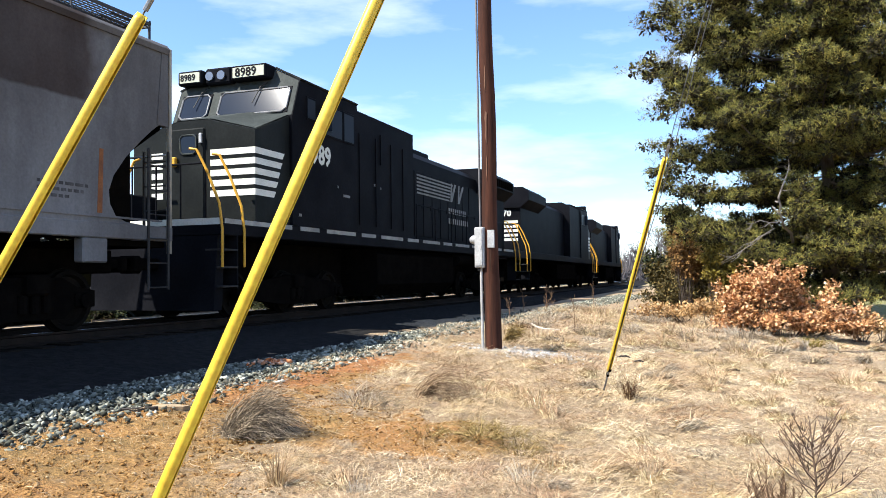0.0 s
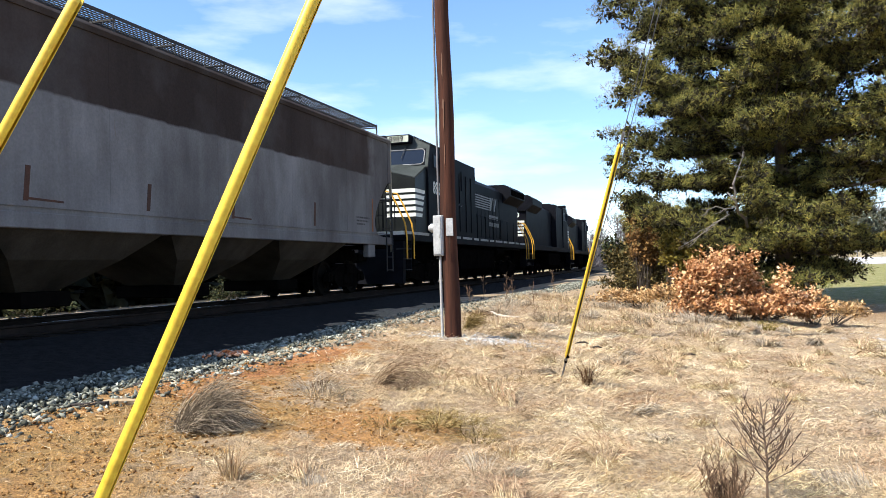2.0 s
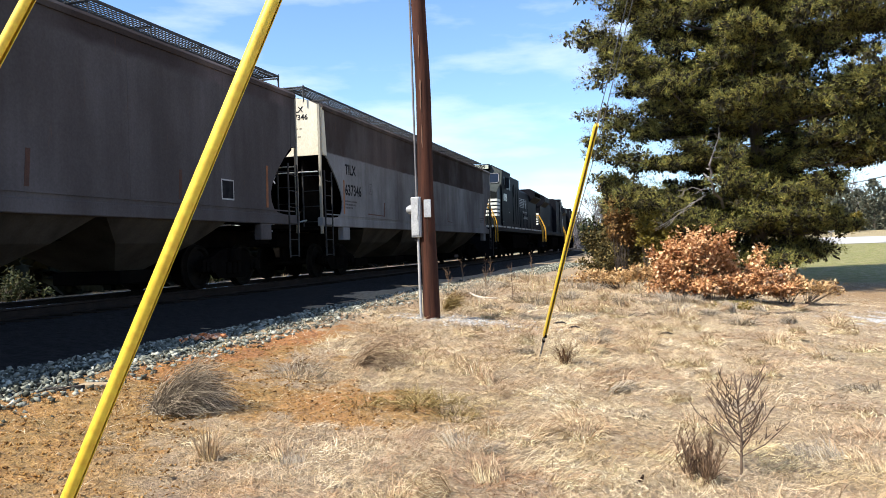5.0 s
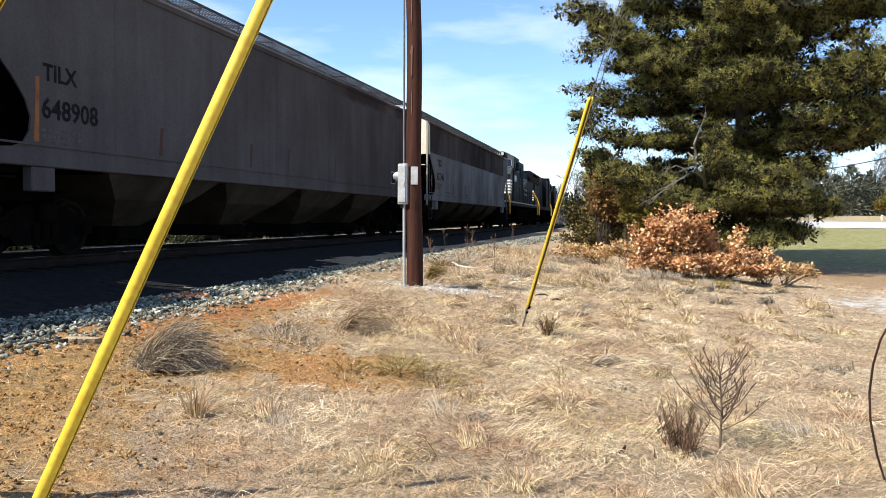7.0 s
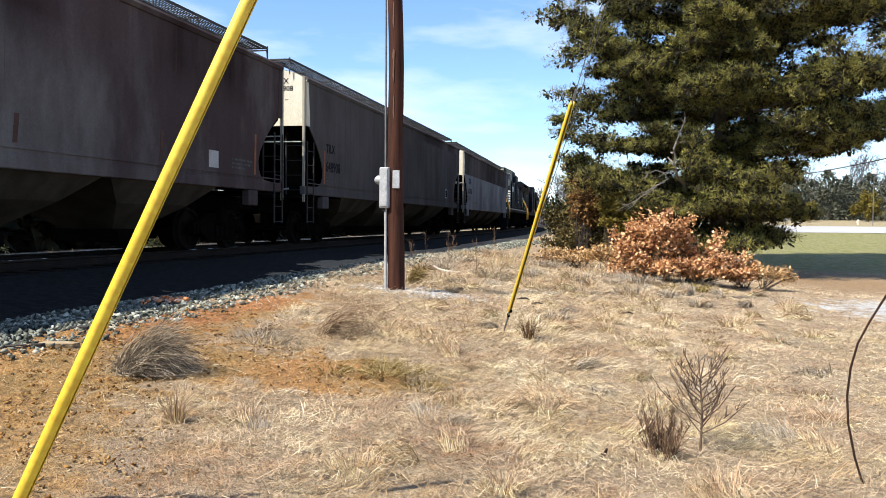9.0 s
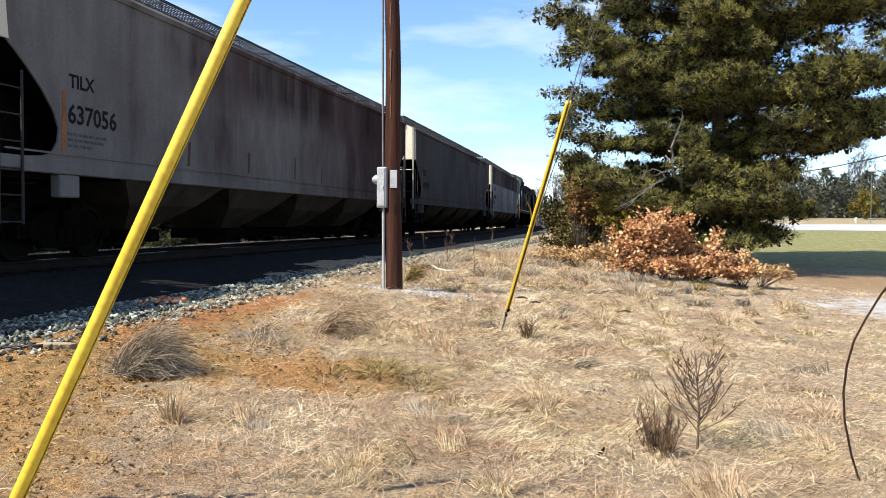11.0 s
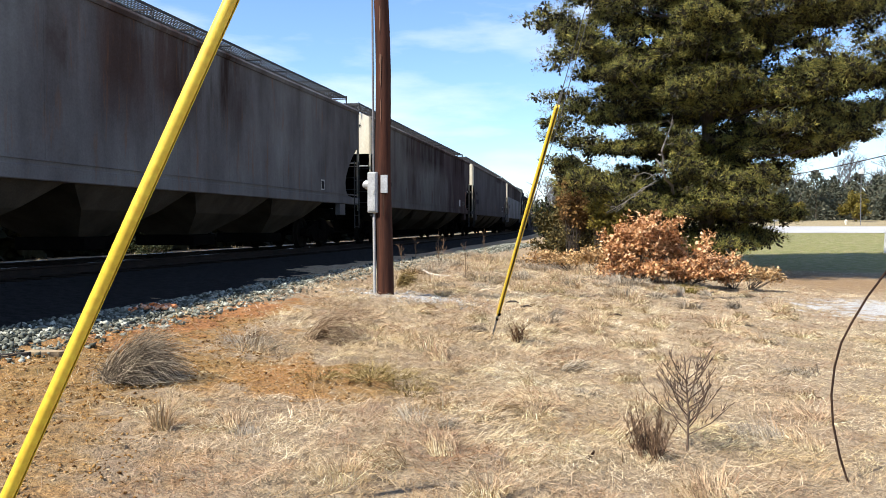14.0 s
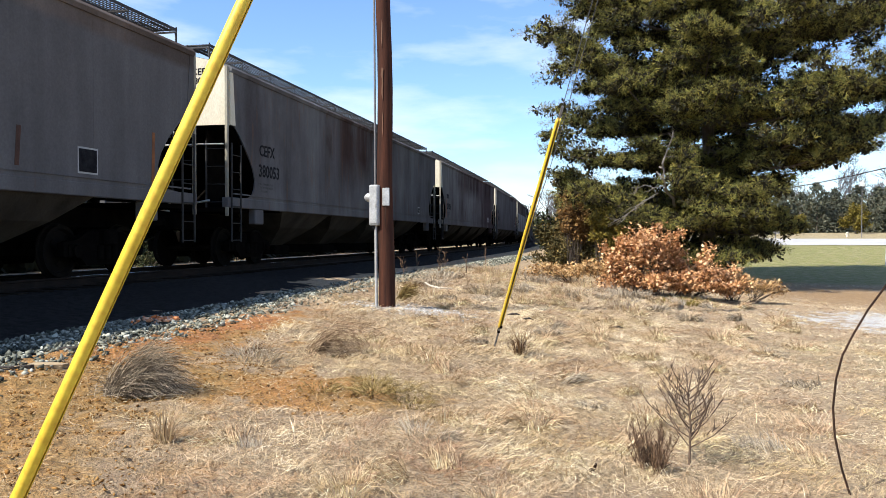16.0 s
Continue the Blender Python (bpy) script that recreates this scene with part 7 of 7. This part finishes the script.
def debris():
    for x, y, ln, w, rz, label in ((-5.42, 7.0, 0.26, 0.10, 14, "rotten dark timber block in the ballast"), (-5.20, 5.95, 0.45, 0.05, 18, "weathered grey timber offcut in the ballast")):
        g = Geo().prism([(-ln / 2, -w / 2), (-ln * 0.2, -w * 0.62), (ln * 0.45, -w * 0.4), (ln / 2, w * 0.2), (ln * 0.1, w / 2), (-ln * 0.42, w * 0.36)], 2, -0.04, 0.028)
        ob = tagged(new("timber_offcut", g.mesh("timber_offcut", material=M["rotten"])), label, "timber")
        ob.matrix_basis = pose(x, y, gz(x, y) + 0.02, 4, -3, rz)
    g = Geo().prism([(-0.16, -0.04), (-0.06, -0.07), (0.13, -0.05), (0.17, 0.02), (0.03, 0.06), (-0.13, 0.04)], 2, -0.03, 0.035)
    ob = tagged(new("flat_rock", g.mesh("flat_rock", material=M["tan_rock"])), "flat tan rock on the clay bank", "rock")
    ob.matrix_basis = pose(-4.95, 6.15, gz(-4.95, 6.15), 3, 2, 20)
    g = Geo().tube([(-0.50, 0.95, 0.10), (-0.38, 0.62, 0.13), (-0.14, 0.12, 0.09), (0.08, -0.02, 0.06), (0.36, 0.06, 0.05)], [0.010, 0.020, 0.026, 0.022, 0.010], 8)
    ob = tagged(new("log", g.mesh("log", True, M["pale_wood"])), "short pale log in dead grass", "log")
    ob.location = (-3.9, 16.6, gz(-3.9, 16.6))
    g = Geo().box(-0.05, 0.05, -0.03, 0.03, -0.2, 0.85, 0.008)
    ob = tagged(new("marker_stake", g.mesh("marker_stake", material=M["white"])), "leaning white marker stake beside the track", "stake")
    ob.matrix_basis = pose(-3.6, 42.0, gz(-3.6, 42.0), 4, 7, 10)
    # springy dark cable rising out of the grass
    g = Geo().tube([(1.44, 5.57, -0.12), (1.42, 5.56, -0.05), (1.36, 5.57, 0.15), (1.32, 5.585, 0.36), (1.31, 5.59, 0.54), (1.325, 5.585, 0.72), (1.36, 5.575, 0.88), (1.42, 5.56, 1.02), (1.50, 5.54, 1.18), (1.64, 5.48, 1.42), (1.82, 5.38, 1.75), (2.0, 5.25, 2.2)], 0.0072, 8)
    tagged(new("loose_cable", g.mesh("loose_cable", True, M["dark_cable"])), "stiff dark cable curving up from dry grass", "cable")
    g = Geo().tube([(-0.025, 0, 0.005), (0, 0.01, 0.02), (0.012, -0.005, 0.055)], [0.016, 0.014, 0.008], 6)
    ob = tagged(new("bark_scrap", g.mesh("bark_scrap", material=M["dark_cable"])), "small dark scrap of bark in straw", "scrap")
    ob.location = (-0.19, 5.3, gz(-0.19, 5.3) + 0.01)
    for x, y, rz in ((-0.14, 13.1, 20), (-1.8, 13.3, -12), (-1.5, 12.6, 35)):
        g = Geo().tube([(-0.11, 0.01, 0.005), (-0.03, -0.01, 0.025), (0.05, 0.012, 0.03), (0.12, 0, 0.01)], [0.008, 0.017, 0.015, 0.007], 7)
        ob = tagged(new("bark_scrap", g.mesh("bark_scrap", material=M["rotten"])), "dark strip of bark lying in straw", "scrap")
        ob.matrix_basis = pose(x, y, gz(x, y) + 0.03, 0, 0, rz)


debris()

# ---- road and far distance ----


def far_side():
    g = Geo()
    xs = list(np.linspace(-6, 400, 40))
    lo, hi = [], []
    for x in xs:
        lo.append((x, 67 + 0.02 * x, gz(x, 67 + 0.02 * x) + 0.03))
        hi.append((x, 80 + 0.02 * x, gz(x, 80 + 0.02 * x) + 0.05))
    g.add(lo + hi, [(i, i + 1, len(xs) + i + 1, len(xs) + i) for i in range(len(xs) - 1)])
    tagged(new("road", g.mesh("road", material=M["road"])), "pale sunlit concrete road across the lawn", "road", kind="structure")
    rng = random.Random(31)
    ev = [far_evergreen(27, 116, 6.0, 301), far_evergreen(36, 118, 6.6, 302), far_evergreen(20, 115, 5.0, 303)]
    for k in range(64):
        az = rng.uniform(0.08, 0.36)
        d = rng.uniform(109, 132)
        x, y = d * math.sin(az), d * math.cos(az)
        copy_thing(ev[k % 3], pose(x, y, gz(x, y) - rng.uniform(0.2, 2.4), 0, 0, rng.uniform(0, 360)))
    bt = [bare_tree("bare_tree", 24, 122, 10.5, 311, "leafless grey tree in the far wood"), bare_tree("bare_tree", 31, 126, 12.0, 312, "leafless grey tree in the far wood")]
    for k in range(28):
        az = rng.uniform(-0.16, 0.34)
        d = rng.uniform(128, 160)
        x, y = d * math.sin(az), d * math.cos(az)
        copy_thing(bt[k % 2], pose(x, y, gz(x, y) - 0.1, 0, 0, rng.uniform(0, 360)))
    nr = np.random.default_rng(37)
    n = 26000
    az, dist = nr.uniform(-0.20, 0.66, n), nr.uniform(150, 185, n)
    hgt = (7.0 + 9.0 * np.clip(az - 0.15, 0, 0.3) + 2.2 * np.sin(az * 23) + 1.2 * np.sin(az * 61 + 1)) * nr.uniform(0.35, 1.0, n)
    p = np.stack([dist * np.sin(az), dist * np.cos(az), np.zeros(n)], 1)
    p[:, 2] = ground_z(p[:, 0], p[:, 1]) - 0.2 + hgt * nr.uniform(0.0, 0.6, n)
    q = p + np.stack([nr.normal(0, 0.6, n), nr.normal(0, 0.6, n), hgt * nr.uniform(0.3, 0.6, n)], 1)
    v, f = twigs(p, q, np.full(n, 0.11), np.full(n, 0.04))
    tagged(new("far_wood", tri_mesh("far_wood", v, f, M["bare"])), "grey leafless wood along the horizon", "wood", kind="stuff")
    for x, y, s in ((19.2, 99.5, 1.1), (25.6, 100.5, 1.75)):
        leafy_shrub("golden_shrub", x, y, [(0, 0, s * 0.95, s, s, s * 0.95), (0.2, 0, s * 1.3, s * 0.7, s * 0.7, s * 0.7)], 2600, 0.30, M["gold"], "rounded yellow-green shrub by the road", 320 + int(x), group="golden shrubs", stems=30)
    # warning sign, yard light, low shed past the road
    x, y = 13.9, 82.0
    ws = tagged(empty("warning_sign", pose(x, y, gz(x, y))), "yellow diamond road warning sign on a post", "road sign")
    part("post", Geo().box(-0.04, 0.04, -0.03, 0.03, -0.3, 1.25, 0.005), M["weathered"], ws)
    part("sign_plate", Geo().prism([(-0.42, 1.5), (0, 1.08), (0.42, 1.5), (0, 1.92)], 1, -0.06, -0.035), M["yellow"], ws, "yellow diamond plate")
    x, y = 22.2, 85.0
    yl = tagged(empty("yard_light", pose(x, y, gz(x, y))), "white lamp head on a thin grey pole", "street lamp")
    part("pole", Geo().tube([(0, 0, -0.3), (0, 0, 5.0)], [0.04, 0.03], 8), M["weathered"], yl, smooth=True)
    part("lamp_head", Geo().prism([(-0.2, 4.95), (0.2, 4.95), (0.15, 5.4), (-0.15, 5.4)], 1, -0.18, 0.18), M["white"], yl, "white lamp head")
    x, y = 16.4, 104.0
    sh = tagged(empty("shed", pose(x, y, gz(x, y) - 0.2, 0, 0, 8)), "low grey shed with a white roof", "shed")
    part("wall", Geo().box(-1.7, 1.7, -1.2, 1.2, 0, 1.7), M["conduit"], sh)
    part("roof", Geo().prism([(-1.4, 1.66), (0.0, 2.15), (1.4, 1.66), (1.4, 1.74), (0.0, 2.23), (-1.4, 1.74)], 0, -1.9, 1.9), M["white"], sh, "white sheet roof")
    part("door", Geo().box(-0.5, 0.5, -1.24, -1.203, 0.2, 1.5), M["weathered"], sh)
    x, y = 21.4, 87.0
    hy = tagged(empty("hydrant", pose(x, y, gz(x, y))), "small pale yellow hydrant on the road verge", "hydrant")
    part("barrel", Geo().tube([(0, 0, -0.1), (0, 0, 0.34), (0, 0, 0.38), (0, 0, 0.50)], [0.12, 0.11, 0.15, 0.05], 10), M["cream"], hy, smooth=True)
    part("outlet", Geo().tube([(-0.18, 0, 0.26), (0.18, 0, 0.26)], 0.05, 8), M["cream"], hy)
    # pale street pole with a yellow band and a white plinth, and two overhead lines
    z0 = gz(12.95, 44.2)
    sp = tagged(empty("street_pole", pose(12.95, 44.2, z0)), "pale grey street pole on a white plinth", "street pole")
    part("shaft", Geo().tube([(0, 0, -0.2), (0, 0, 9.2)], [0.11, 0.08], 12), M["conduit"], sp, smooth=True)
    part("band", Geo().tube([(0, 0, 1.5), (0, 0, 1.8)], 0.13, 10), M["cream"], sp)
    part("white_plinth", Geo().prism([(-0.25, -0.1), (0.25, -0.1), (0.2, 1.1), (-0.2, 1.1)], 1, -0.3, 0.3), M["white"], sp)
    for dz in (0.28,):
        pts = []
        for t in np.linspace(-0.6, 2.2, 25):
            pts.append((10.2 + 2.35 * t, 59.1 - 15.9 * t, 4.75 + 0.16 * t + 1.2 * (t - 0.5) ** 2 * 0.25 - 0.2 + dz))
        tagged(new("overhead_line", Geo().tube(pts, 0.028, 5).mesh("overhead_line", material=M["dark_cable"])), "sagging dark overhead line", "cable")


far_side()


# ---- what moves ----


def motions():
    # how far the rear end of the first hopper has come along the track
    def reach(t):
        return -10.748 + 6.0377 * t - 0.00033 * t * t
    def pose_on_track(s, back, front, turned):
        ax, ay, _ = track_point(s - back)
        bx, by, _ = track_point(s + front)
        k = back / (back + front)
        return pose(ax + (bx - ax) * k, ay + (by - ay) * k, RAIL_Z + LIFT, 0, 0, math.degrees(math.atan2(ax - bx, by - ay)) + turned)
    cars = [(*h, HALF - 23.02 * k, HALF - 2.15, HALF - 2.15, 0) for k, h in enumerate(HOPPERS)]
    # the first engine trails its cab, the two ahead run cab first
    cars += [(*LOCOS[0], 32.76, 6.35, 8.2, 0), (*LOCOS[1], 58.16, 8.2, 6.35, 180), (*LOCOS[2], 81.36, 8.2, 6.35, 180)]
    for car, sets, off, back, front, turned in cars:
        walk(car, [(t, pose_on_track(reach(t) + off, back, front, turned)) for t in np.arange(0, 16.01, 0.5)])
        for ws in sets:
            base = ws.matrix_basis.copy()
            walk(ws, [(t, base @ pose(0, 0, 0, (1 if turned else -1) * math.degrees((reach(t) - reach(0)) / 0.457))) for t in np.arange(0, 16.01, 0.1)])


motions()
